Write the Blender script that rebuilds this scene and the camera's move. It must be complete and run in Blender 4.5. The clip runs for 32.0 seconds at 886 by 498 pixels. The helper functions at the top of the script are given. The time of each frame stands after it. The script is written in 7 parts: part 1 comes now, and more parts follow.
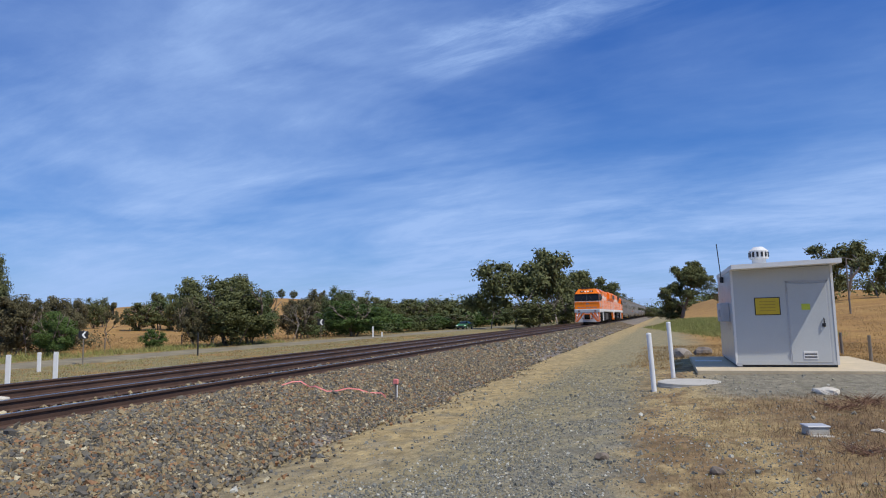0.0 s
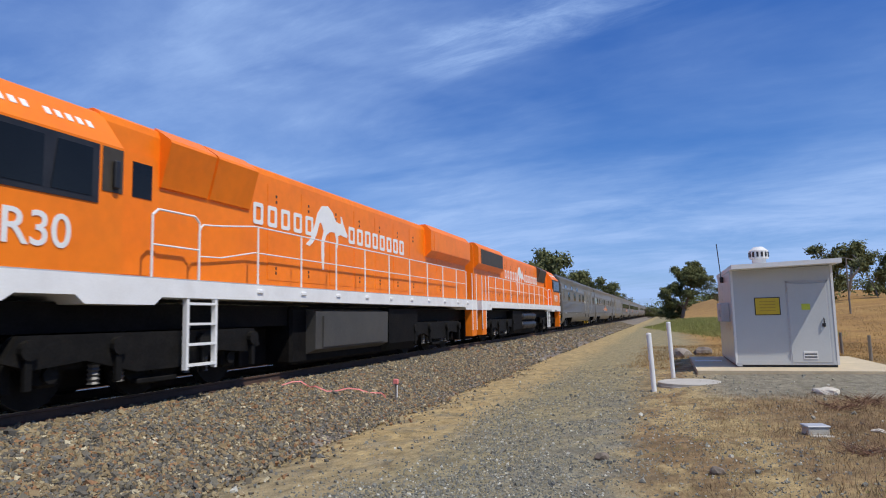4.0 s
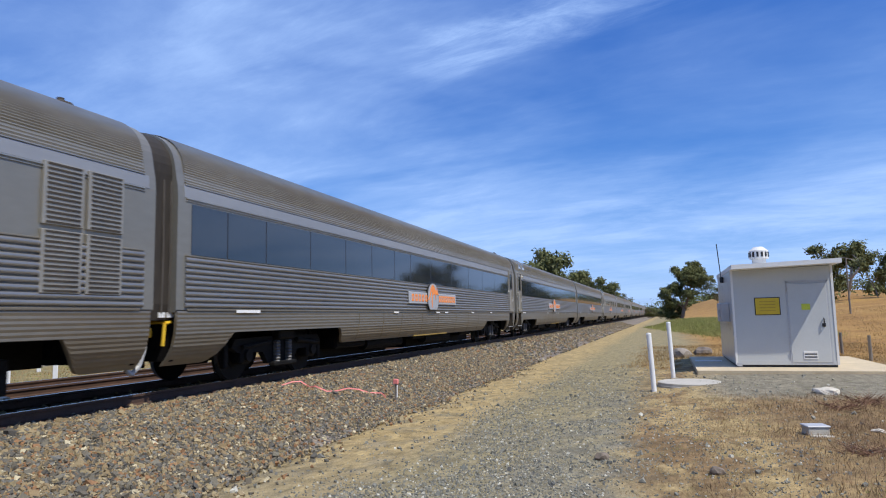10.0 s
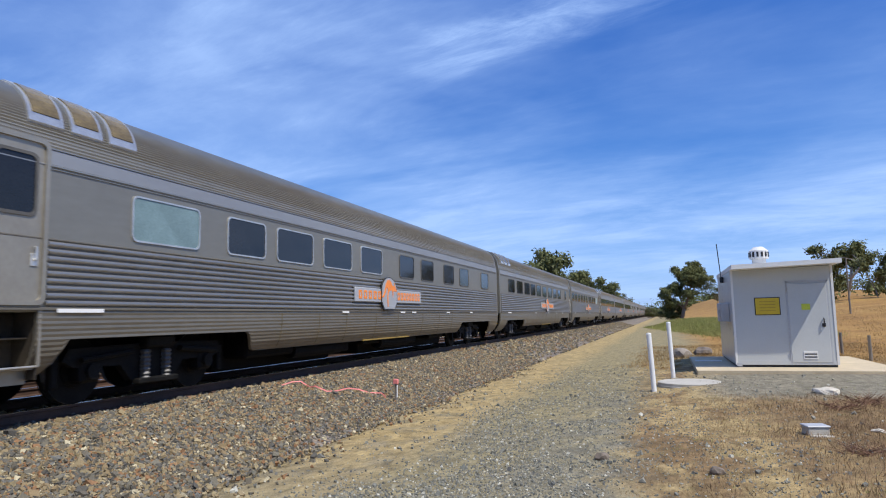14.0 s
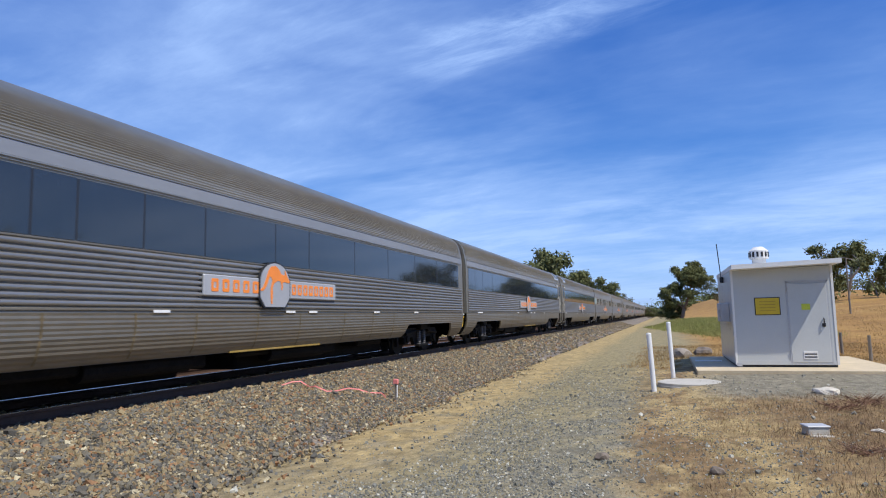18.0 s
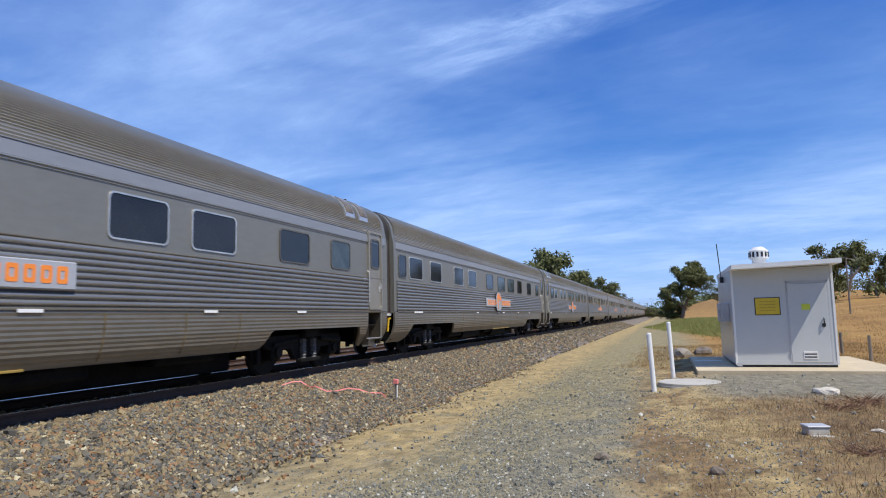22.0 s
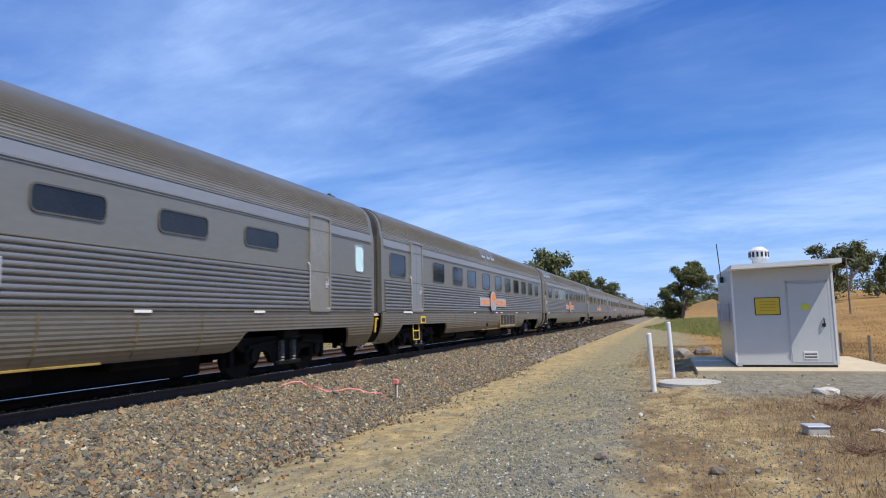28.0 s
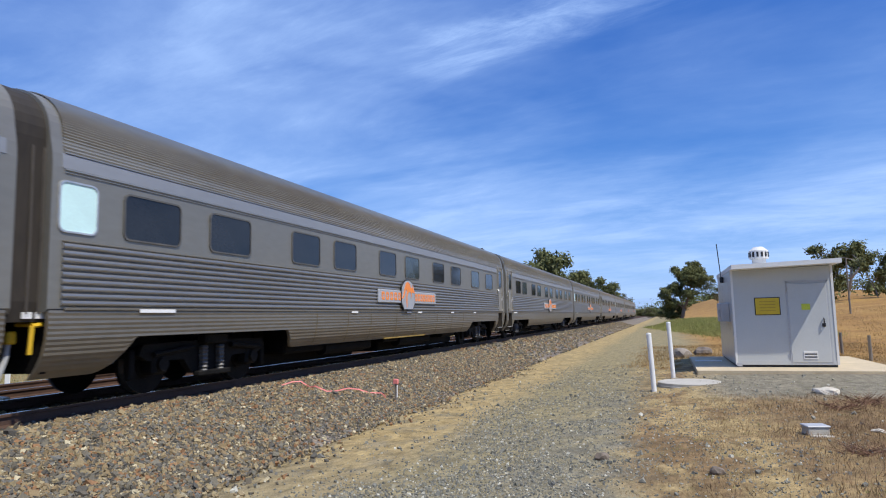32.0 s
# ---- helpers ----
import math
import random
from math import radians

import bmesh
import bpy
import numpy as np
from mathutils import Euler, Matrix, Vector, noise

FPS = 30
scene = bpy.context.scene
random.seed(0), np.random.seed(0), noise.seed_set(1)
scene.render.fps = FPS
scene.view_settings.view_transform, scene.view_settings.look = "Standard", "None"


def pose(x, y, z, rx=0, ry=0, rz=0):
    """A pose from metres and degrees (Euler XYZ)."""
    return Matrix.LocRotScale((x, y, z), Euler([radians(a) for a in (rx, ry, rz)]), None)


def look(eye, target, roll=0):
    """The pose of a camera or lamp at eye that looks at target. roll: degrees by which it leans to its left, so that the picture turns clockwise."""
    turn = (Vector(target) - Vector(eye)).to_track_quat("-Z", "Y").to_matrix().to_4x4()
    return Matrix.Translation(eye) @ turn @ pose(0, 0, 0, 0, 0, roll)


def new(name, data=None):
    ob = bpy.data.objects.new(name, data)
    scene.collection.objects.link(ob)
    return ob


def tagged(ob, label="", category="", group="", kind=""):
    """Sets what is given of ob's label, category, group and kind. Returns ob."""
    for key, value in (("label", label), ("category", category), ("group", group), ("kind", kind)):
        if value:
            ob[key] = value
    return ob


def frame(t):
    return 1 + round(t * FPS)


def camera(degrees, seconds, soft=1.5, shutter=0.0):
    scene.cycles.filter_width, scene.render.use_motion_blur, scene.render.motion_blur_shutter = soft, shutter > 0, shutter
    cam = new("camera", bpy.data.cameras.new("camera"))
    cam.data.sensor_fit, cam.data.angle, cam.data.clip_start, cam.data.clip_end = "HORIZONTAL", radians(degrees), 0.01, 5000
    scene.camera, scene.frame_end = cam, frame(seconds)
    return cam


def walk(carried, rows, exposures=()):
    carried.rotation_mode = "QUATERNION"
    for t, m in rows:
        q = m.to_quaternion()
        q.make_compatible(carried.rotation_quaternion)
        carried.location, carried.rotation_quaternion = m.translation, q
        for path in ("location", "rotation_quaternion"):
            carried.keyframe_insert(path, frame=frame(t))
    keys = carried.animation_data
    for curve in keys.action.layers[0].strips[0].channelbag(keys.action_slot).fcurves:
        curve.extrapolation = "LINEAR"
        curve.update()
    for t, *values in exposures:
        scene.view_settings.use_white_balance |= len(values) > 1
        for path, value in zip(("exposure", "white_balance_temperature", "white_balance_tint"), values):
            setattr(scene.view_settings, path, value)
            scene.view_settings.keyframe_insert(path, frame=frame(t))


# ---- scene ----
# The camera stands on a tripod beside the line. x: across the track, y: along the track, z: up from the rail head.
cam = camera(68.5, 32.0, soft=1.1, shutter=0.06)
EYE = (0.0, 0.0, 1.088)
AIM = (-0.31725, 0.94243, 0.10571)
SHOT = look(EYE, (EYE[0] + AIM[0] * 10, EYE[1] + AIM[1] * 10, EYE[2] + AIM[2] * 10), -1.243)
walk(cam, [(0.0, SHOT), (32.0, SHOT)], exposures=[(0.0, -0.2), (3.5, -0.2), (6.0, -0.14), (9.0, 0.08), (12.0, 0.1), (32.0, 0.1)])

# ---------- light ----------
SUN_ELEV, SUN_AZ = radians(58.0), radians(-25.0)  # azimuth from +x towards +y
sun_dir = Vector((math.cos(SUN_ELEV) * math.cos(SUN_AZ), math.cos(SUN_ELEV) * math.sin(SUN_AZ), math.sin(SUN_ELEV)))
sun = new("sun", bpy.data.lights.new("sun", "SUN"))
sun.data.energy, sun.data.angle, sun.data.color = 4.3, radians(0.53), (1.0, 0.955, 0.855)
sun.rotation_euler = sun_dir.to_track_quat("Z", "Y").to_euler()


def build_sky():
    """Clear blue sky with long streaks of thin high cloud."""
    w = bpy.data.worlds.new("sky")
    scene.world = w
    w.use_nodes = True
    nt = w.node_tree
    nt.nodes.clear()
    n, l = nt.nodes.new, nt.links.new
    tc = n("ShaderNodeTexCoord")
    sep = n("ShaderNodeSeparateXYZ")
    l(tc.outputs["Generated"], sep.inputs[0])
    # azure near the horizon, deeper blue overhead
    up = n("ShaderNodeMapRange")
    up.interpolation_type = "SMOOTHSTEP"
    up.inputs["From Min"].default_value, up.inputs["From Max"].default_value = 0.0, 0.42
    l(sep.outputs[2], up.inputs["Value"])
    deep = n("ShaderNodeMix")
    deep.data_type = "RGBA"
    l(up.outputs[0], deep.inputs["Factor"])
    deep.inputs[6].default_value, deep.inputs[7].default_value = (0.95, 3.2, 8.8, 1), (0.42, 1.5, 5.8, 1)
    sky = n("ShaderNodeTexSky")
    sky.sky_type, sky.sun_disc = "NISHITA", False
    sky.sun_elevation, sky.sun_rotation = SUN_ELEV, radians(90) - SUN_AZ
    sky.altitude, sky.air_density, sky.dust_density, sky.ozone_density = 200, 1.0, 0.3, 2.0
    hs = n("ShaderNodeHueSaturation")
    hs.inputs["Saturation"].default_value = SKY_SAT
    hs.inputs["Hue"].default_value = 0.512
    l(sky.outputs[0], hs.inputs["Color"])
    blue = n("ShaderNodeMix")
    blue.data_type = "RGBA"
    blue.inputs["Factor"].default_value = 0.6
    l(hs.outputs[0], blue.inputs[6])
    l(deep.outputs[2], blue.inputs[7])

    def m(op, a, b=None):
        q = n("ShaderNodeMath")
        q.operation = op
        for i, v in enumerate((a, b)):
            if v is None:
                continue
            if isinstance(v, (int, float)):
                q.inputs[i].default_value = v
            else:
                l(v, q.inputs[i])
        return q.outputs[0]

    zz = m("ADD", m("MAXIMUM", sep.outputs[2], 0.0), 0.16)
    comb = n("ShaderNodeCombineXYZ")
    l(m("DIVIDE", sep.outputs[0], zz), comb.inputs[0])
    l(m("DIVIDE", sep.outputs[1], zz), comb.inputs[1])

    turn = n("ShaderNodeMapping")
    turn.inputs["Rotation"].default_value = (0, 0, radians(9))
    l(comb.outputs[0], turn.inputs[0])

    def layer(scale, loc, sc, detail, rough, lo, hi, dist):
        mp = n("ShaderNodeMapping")
        mp.inputs["Scale"].default_value = scale
        mp.inputs["Location"].default_value = loc
        l(turn.outputs[0], mp.inputs[0])
        t = n("ShaderNodeTexNoise")
        t.inputs["Scale"].default_value, t.inputs["Detail"].default_value = sc, detail
        t.inputs["Roughness"].default_value, t.inputs["Distortion"].default_value = rough, dist
        l(mp.outputs[0], t.inputs["Vector"])
        r = n("ShaderNodeMapRange")
        r.inputs["From Min"].default_value, r.inputs["From Max"].default_value = lo, hi
        r.interpolation_type = "SMOOTHSTEP"
        l(t.outputs["Fac"], r.inputs["Value"])
        return r.outputs[0]

    def ramp(v, lo, hi):
        r = n("ShaderNodeMapRange")
        r.interpolation_type = "SMOOTHSTEP"
        r.inputs["From Min"].default_value, r.inputs["From Max"].default_value = lo, hi
        l(v, r.inputs["Value"])
        return r.outputs[0]

    # the veil of cirrus lies over the west of the sky and low over the horizon
    across = m("ADD", m("MULTIPLY", sep.outputs[0], 0.946), m("MULTIPLY", sep.outputs[1], 0.32))
    west = ramp(across, 0.26, -0.12)
    low = ramp(sep.outputs[2], 0.26, 0.10)
    high = m("SUBTRACT", 1.0, m("MULTIPLY", m("MULTIPLY", ramp(across, -0.26, -0.46), ramp(sep.outputs[2], 0.20, 0.33)), 0.65))
    cover = m("MINIMUM", m("ADD", m("ADD", m("MULTIPLY", west, high), 0.12), m("MULTIPLY", low, 0.75)), 1.0)
    broad = layer((0.55, 0.8, 1), CLOUD_A, 1.1, 5, 0.55, 0.26, 0.66, 0.3)
    wisps = layer((0.55, 1.15, 1), (3.1, 1.7, 0), 1.9, 11, 0.66, 0.32, 0.74, 0.35)
    fine = layer((0.6, 2.2, 1), (0.4, 5.2, 0), 4.0, 10, 0.7, 0.36, 0.74, 0.4)
    veil = m("MULTIPLY", m("ADD", 0.25, m("MULTIPLY", cover, 0.9)), m("ADD", m("MULTIPLY", broad, 0.50), m("MULTIPLY", m("MULTIPLY", wisps, broad), 0.33)))
    extra = m("MULTIPLY", m("MULTIPLY", fine, wisps), m("ADD", 0.05, m("MULTIPLY", cover, 0.13)))
    # one brighter streak high over the line
    def dot(vec):
        q = n("ShaderNodeVectorMath")
        q.operation = "DOT_PRODUCT"
        l(tc.outputs["Generated"], q.inputs[0])
        q.inputs[1].default_value = vec
        return q.outputs["Value"]

    off = m("ADD", m("ABSOLUTE", m("ADD", dot(STREAK_N), m("MULTIPLY", m("SUBTRACT", wisps, 0.5), 0.03)), None), 0.0)
    band = m("MULTIPLY", ramp(off, 0.055, 0.0), m("MULTIPLY", ramp(dot(STREAK_A), -0.185, -0.055), m("ADD", 0.35, m("MULTIPLY", fine, 0.9))))
    bank = m("MULTIPLY", m("MULTIPLY", low, ramp(across, -0.15, 0.15)), m("ADD", 0.06, m("MULTIPLY", wisps, 0.42)))
    cloud = m("MINIMUM", m("ADD", m("ADD", m("ADD", veil, extra), bank), m("MULTIPLY", band, 0.55)), 0.85)
    # haze thickens towards the horizon
    haze = m("POWER", m("SUBTRACT", 1.0, m("MINIMUM", m("MAXIMUM", sep.outputs[2], 0.0), 1.0)), 9.0)
    cloud = m("MINIMUM", m("ADD", cloud, m("MULTIPLY", haze, 0.10)), 0.9)
    mix = n("ShaderNodeMix")
    mix.data_type = "RGBA"
    l(cloud, mix.inputs["Factor"])
    l(blue.outputs[2], mix.inputs[6])
    mix.inputs[7].default_value = CLOUD_COL
    bg = n("ShaderNodeBackground")
    bg.inputs["Strength"].default_value = SKY_STRENGTH
    l(mix.outputs[2], bg.inputs[0])
    out = n("ShaderNodeOutputWorld")
    l(bg.outputs[0], out.inputs[0])


SKY_SAT, SKY_STRENGTH = 1.5, 0.106
STREAK_N, STREAK_A = (0.1599, 0.4429, -0.8822), (0.9675, 0.1068, 0.2291)
CLOUD_COL = (4.05, 5.95, 9.9, 1)
CLOUD_A = (0.9, 0.35, 0)
build_sky()

# ---------- materials ----------
def mat(name, color, rough=0.6, metal=0.0, vary=0.15, scale=3.0, fine=40.0, bump=0.0, color2=None, spec=0.5, island=0.0, obj=0.0, stretch=(1, 1, 1), dirt=None, bump_scale=None):
    """A surface with grain at two scales. island/obj: how far the tone differs from piece to piece."""
    m = bpy.data.materials.new(name)
    m.use_nodes = True
    nt = m.node_tree
    b = nt.nodes["Principled BSDF"]
    n, l = nt.nodes.new, nt.links.new
    b.inputs["Roughness"].default_value, b.inputs["Metallic"].default_value = rough, metal
    b.inputs["Specular IOR Level"].default_value = spec
    tc = n("ShaderNodeTexCoord")
    mp = n("ShaderNodeMapping")
    mp.inputs["Scale"].default_value = stretch
    l(tc.outputs["Object"], mp.inputs[0])
    big = n("ShaderNodeTexNoise")
    big.inputs["Scale"].default_value, big.inputs["Detail"].default_value, big.inputs["Roughness"].default_value = scale, 5, 0.6
    l(mp.outputs[0], big.inputs["Vector"])
    small = n("ShaderNodeTexNoise")
    small.inputs["Scale"].default_value, small.inputs["Detail"].default_value = fine, 4
    l(mp.outputs[0], small.inputs["Vector"])
    mixa = n("ShaderNodeMix")
    mixa.data_type = "RGBA"
    c2 = color2 or tuple(min(1, c * (1 + vary)) for c in color)
    c1 = color if color2 else tuple(c * (1 - vary) for c in color)
    r = n("ShaderNodeMapRange")
    r.inputs["From Min"].default_value, r.inputs["From Max"].default_value = 0.33, 0.67
    l(big.outputs["Fac"], r.inputs["Value"])
    l(r.outputs[0], mixa.inputs["Factor"])
    mixa.inputs[6].default_value, mixa.inputs[7].default_value = (*c1, 1), (*c2, 1)
    hs = n("ShaderNodeHueSaturation")
    l(mixa.outputs[2], hs.inputs["Color"])
    v = n("ShaderNodeMapRange")
    v.inputs["To Min"].default_value, v.inputs["To Max"].default_value = 1 - vary * 0.9, 1 + vary * 0.9
    v.inputs["From Min"].default_value, v.inputs["From Max"].default_value = 0.25, 0.75
    l(small.outputs["Fac"], v.inputs["Value"])
    val = v.outputs[0]
    if island or obj:
        src = n("ShaderNodeNewGeometry").outputs["Random Per Island"] if island else n("ShaderNodeObjectInfo").outputs["Random"]
        k = island or obj
        rr = n("ShaderNodeMapRange")
        rr.inputs["To Min"].default_value, rr.inputs["To Max"].default_value = 1 - k, 1 + k
        l(src, rr.inputs["Value"])
        mu = n("ShaderNodeMath")
        mu.operation = "MULTIPLY"
        l(val, mu.inputs[0])
        l(rr.outputs[0], mu.inputs[1])
        val = mu.outputs[0]
    l(val, hs.inputs["Value"])
    last = hs.outputs[0]
    if dirt:
        dcol, amount, dscale = dirt
        dn = n("ShaderNodeTexNoise")
        dn.inputs["Scale"].default_value, dn.inputs["Detail"].default_value, dn.inputs["Roughness"].default_value = dscale, 7, 0.65
        l(mp.outputs[0], dn.inputs["Vector"])
        dr = n("ShaderNodeMapRange")
        dr.inputs["From Min"].default_value, dr.inputs["From Max"].default_value, dr.inputs["To Max"].default_value = 0.45, 0.75, amount
        l(dn.outputs["Fac"], dr.inputs["Value"])
        md = n("ShaderNodeMix")
        md.data_type = "RGBA"
        l(dr.outputs[0], md.inputs["Factor"])
        l(last, md.inputs[6])
        md.inputs[7].default_value = (*dcol, 1)
        last = md.outputs[2]
    l(last, b.inputs["Base Color"])
    if bump:
        bp = n("ShaderNodeBump")
        bp.inputs["Strength"].default_value, bp.inputs["Distance"].default_value = bump, 0.02
        src = small
        if bump_scale:
            src = n("ShaderNodeTexNoise")
            src.inputs["Scale"].default_value, src.inputs["Detail"].default_value = bump_scale, 5
            l(mp.outputs[0], src.inputs["Vector"])
        l(src.outputs["Fac"], bp.inputs["Height"])
        l(bp.outputs[0], b.inputs["Normal"])
    rv = n("ShaderNodeMapRange")
    rv.inputs["To Min"].default_value, rv.inputs["To Max"].default_value = max(0.02, rough - 0.08), min(1, rough + 0.08)
    l(big.outputs["Fac"], rv.inputs["Value"])
    l(rv.outputs[0], b.inputs["Roughness"])
    return m


def glow(name, color, strength):
    m = mat(name, color, 0.3)
    b = m.node_tree.nodes["Principled BSDF"]
    b.inputs["Emission Color"].default_value, b.inputs["Emission Strength"].default_value = (*color, 1), strength
    return m


def stone_mat(name, stops, rough=0.85):
    """Loose stones, each of its own colour."""
    m = mat(name, (0.3, 0.28, 0.25), rough, vary=0.2, fine=60, bump=0.3)
    nt = m.node_tree
    n, l = nt.nodes.new, nt.links.new
    geo = n("ShaderNodeNewGeometry")
    ramp = n("ShaderNodeValToRGB")
    ramp.color_ramp.interpolation = "CONSTANT"
    e = ramp.color_ramp.elements
    e[0].position, e[0].color = stops[0][0], (*stops[0][1], 1)
    e[1].position, e[1].color = stops[1][0], (*stops[1][1], 1)
    for p, c in stops[2:]:
        q = e.new(p)
        q.color = (*c, 1)
    l(geo.outputs["Random Per Island"], ramp.inputs[0])
    hs = [q for q in nt.nodes if q.type == "HUE_SAT"][0]
    l(ramp.outputs[0], hs.inputs["Color"])
    return m


STEEL = mat("stainless_steel", (0.344, 0.336, 0.320), 0.40, 0.72, vary=0.08, scale=0.5, fine=9, stretch=(1, 0.35, 1), dirt=((0.30, 0.25, 0.19), 0.28, 0.8))
STEEL_PLAIN = mat("brushed_steel_sheet", (0.270, 0.259, 0.225), 0.45, 0.55, vary=0.06, scale=0.4, fine=12, stretch=(1, 0.3, 1), dirt=((0.30, 0.26, 0.20), 0.28, 0.6))
STEEL_ROOF = mat("dusty_roof_steel", (0.348, 0.348, 0.336), 0.42, 0.7, vary=0.1, scale=0.35, fine=7, stretch=(1, 0.3, 1), dirt=((0.25, 0.225, 0.19), 0.35, 0.5))
STEEL_SKIRT = mat("grimy_skirt_steel", (0.240, 0.214, 0.168), 0.45, 0.6, vary=0.1, scale=0.6, fine=10, stretch=(1, 0.4, 1), dirt=((0.20, 0.15, 0.095), 0.5, 0.9))
PLATE = mat("pale_nameplate_sheet", (0.46, 0.47, 0.49), 0.45, 0.25, vary=0.04, scale=0.8, fine=10)
BAND = mat("pale_letterboard", (0.334, 0.339, 0.343), 0.5, 0.5, vary=0.05, scale=0.4, fine=10, stretch=(1, 0.3, 1))
DOOR_STEEL = mat("dull_door_steel", (0.387, 0.357, 0.297), 0.45, 0.6, vary=0.07, scale=1.2, fine=14, dirt=((0.25, 0.2, 0.15), 0.35, 1.5))
RUBBER = mat("diaphragm_rubber", (0.026, 0.020, 0.014), 0.75, vary=0.25, scale=1.5, fine=12, stretch=(1, 1, 0.3))
RIDGE = mat("diaphragm_ridge", (0.09, 0.078, 0.065), 0.6, 0.2)
GLASS = mat("tinted_window_glass", (0.016, 0.017, 0.020), 0.06, vary=0.3, scale=0.6, spec=0.45)
GLASS_STRIP = mat("panorama_glass", (0.022, 0.028, 0.038), 0.03, vary=0.2, scale=0.6, spec=1.0)
GLASS_PALE = mat("frosted_window_glass", (0.62, 0.86, 0.84), 0.25, vary=0.05, scale=1.0)
GLASS_TEAL = mat("curtained_window_glass", (0.045, 0.058, 0.06), 0.10, vary=0.4, scale=1.5, spec=0.45)
SCREEN = mat("cab_window_glass", (0.010, 0.012, 0.014), 0.06, vary=0.2, scale=0.6, spec=0.25)
STRIPE = mat("reddish_stripe_paint", (0.80, 0.17, 0.02), 0.5, vary=0.1, dirt=((0.3, 0.1, 0.04), 0.4, 3))
PILOT_GREY = mat("dusty_white_pilot", (0.55, 0.53, 0.52), 0.55, vary=0.1, dirt=((0.3, 0.26, 0.22), 0.5, 3))
# Grime of the end walls; in the step wells the dark colour stands for shade.
DARK_END = mat("grimy_end_and_recess_shade", (0.035, 0.027, 0.018), 0.7, vary=0.3, scale=2, fine=15, dirt=((0.10, 0.075, 0.045), 0.5, 3))
GLASS_CURTAIN = mat("pale_curtained_glass", (0.17, 0.25, 0.26), 0.12, vary=0.15, scale=1.5, spec=0.5)
FRAME_DK = mat("window_gasket", (0.10, 0.095, 0.085), 0.5)
FRAME_LT = mat("window_trim_steel", (0.66, 0.65, 0.62), 0.35, 0.7)
ORANGE = mat("orange_paint", (1.0, 0.222, 0.008), 0.42, spec=0.3, vary=0.06, scale=0.7, fine=5, dirt=((0.55, 0.14, 0.02), 0.3, 0.9))
ORANGE_LT = mat("badge_orange", (0.92, 0.27, 0.04), 0.4, vary=0.05)
WHITE = mat("white_paint", (0.86, 0.86, 0.84), 0.42, vary=0.04, scale=1.5, dirt=((0.5, 0.45, 0.4), 0.2, 2.0))
GREY_PAINT = mat("grey_paint", (0.42, 0.43, 0.45), 0.5, vary=0.08)
BLACK = mat("black_paint", (0.018, 0.018, 0.02), 0.45, vary=0.3)
TANK = mat("dull_grey_tank_paint", (0.06, 0.058, 0.055), 0.6, vary=0.2, scale=1.5, dirt=((0.10, 0.085, 0.065), 0.4, 2))
GRILLE = mat("dusty_brown_grille", (0.045, 0.032, 0.022), 0.7, vary=0.3, fine=60)
# Oily and dusty blacks, set darker still to hold the shade under the train.
UNDER = mat("oily_shaded_underframe", (0.007, 0.0065, 0.0065), 0.75, vary=0.4, scale=3, fine=20, bump=0.3, spec=0.12, dirt=((0.018, 0.015, 0.012), 0.5, 2.5))
BOGIE = mat("dusty_shaded_cast_steel", (0.009, 0.0085, 0.008), 0.7, vary=0.35, scale=3, fine=25, bump=0.3, spec=0.15, dirt=((0.020, 0.017, 0.014), 0.45, 4))
BRIGHT_METAL = mat("worn_bright_metal", (0.153, 0.148, 0.140), 0.5, 0.6)
WHEEL_TREAD = mat("wheel_steel", (0.22, 0.21, 0.2), 0.35, 0.9)
PANEL_DK = mat("intake_mesh_panel", (0.055, 0.045, 0.032), 0.6, vary=0.3, fine=80)
YELLOW_DULL = mat("worn_dull_yellow", (0.36, 0.24, 0.05), 0.6, vary=0.3, dirt=((0.2, 0.15, 0.09), 0.6, 3))
SEAM = mat("skirt_joint_strip", (0.17, 0.125, 0.06), 0.7, vary=0.35, scale=4)
VENT_GLASS = mat("roof_vent_glass", (0.16, 0.12, 0.05), 0.15, vary=0.4, scale=2, spec=0.7)
YELLOW = mat("yellow_paint", (0.75, 0.47, 0.03), 0.45, vary=0.1)
RED = mat("red_paint", (0.45, 0.03, 0.02), 0.4)
BLUE = mat("blue_hose", (0.02, 0.06, 0.35), 0.4)
LAMP_WHITE = glow("lit_headlight", (1.0, 0.97, 0.9), 0.25)
RAIL_SIDE = mat("rusty_rail", (0.078, 0.042, 0.028), 0.75, vary=0.25, scale=2, fine=60, bump=0.3)
RAIL_TOP = mat("polished_rail_head", (0.50, 0.49, 0.48), 0.22, 1.0, vary=0.06, stretch=(1, 0.1, 1))
SLEEPER = mat("concrete_sleeper", (0.34, 0.32, 0.29), 0.85, vary=0.15, fine=50, bump=0.3, obj=0.12)
CONCRETE = mat("weathered_concrete", (0.47, 0.44, 0.38), 0.85, vary=0.12, scale=2.2, fine=55, bump=0.3, dirt=((0.26, 0.22, 0.17), 0.4, 3.0))
CONCRETE_PALE = mat("sunbleached_slab", (0.54, 0.44, 0.29), 0.85, vary=0.1, scale=1.6, fine=40, bump=0.25, dirt=((0.38, 0.32, 0.23), 0.4, 1.5))
HUT_WALL = mat("pale_grey_cladding", (0.49, 0.505, 0.495), 0.5, vary=0.035, scale=1.0, fine=30)
HUT_SHINE = mat("galvanised_sheet", (0.58, 0.60, 0.62), 0.3, 0.6, vary=0.08)
HUT_TRIM = mat("cream_trim", (0.72, 0.71, 0.68), 0.5, vary=0.04)
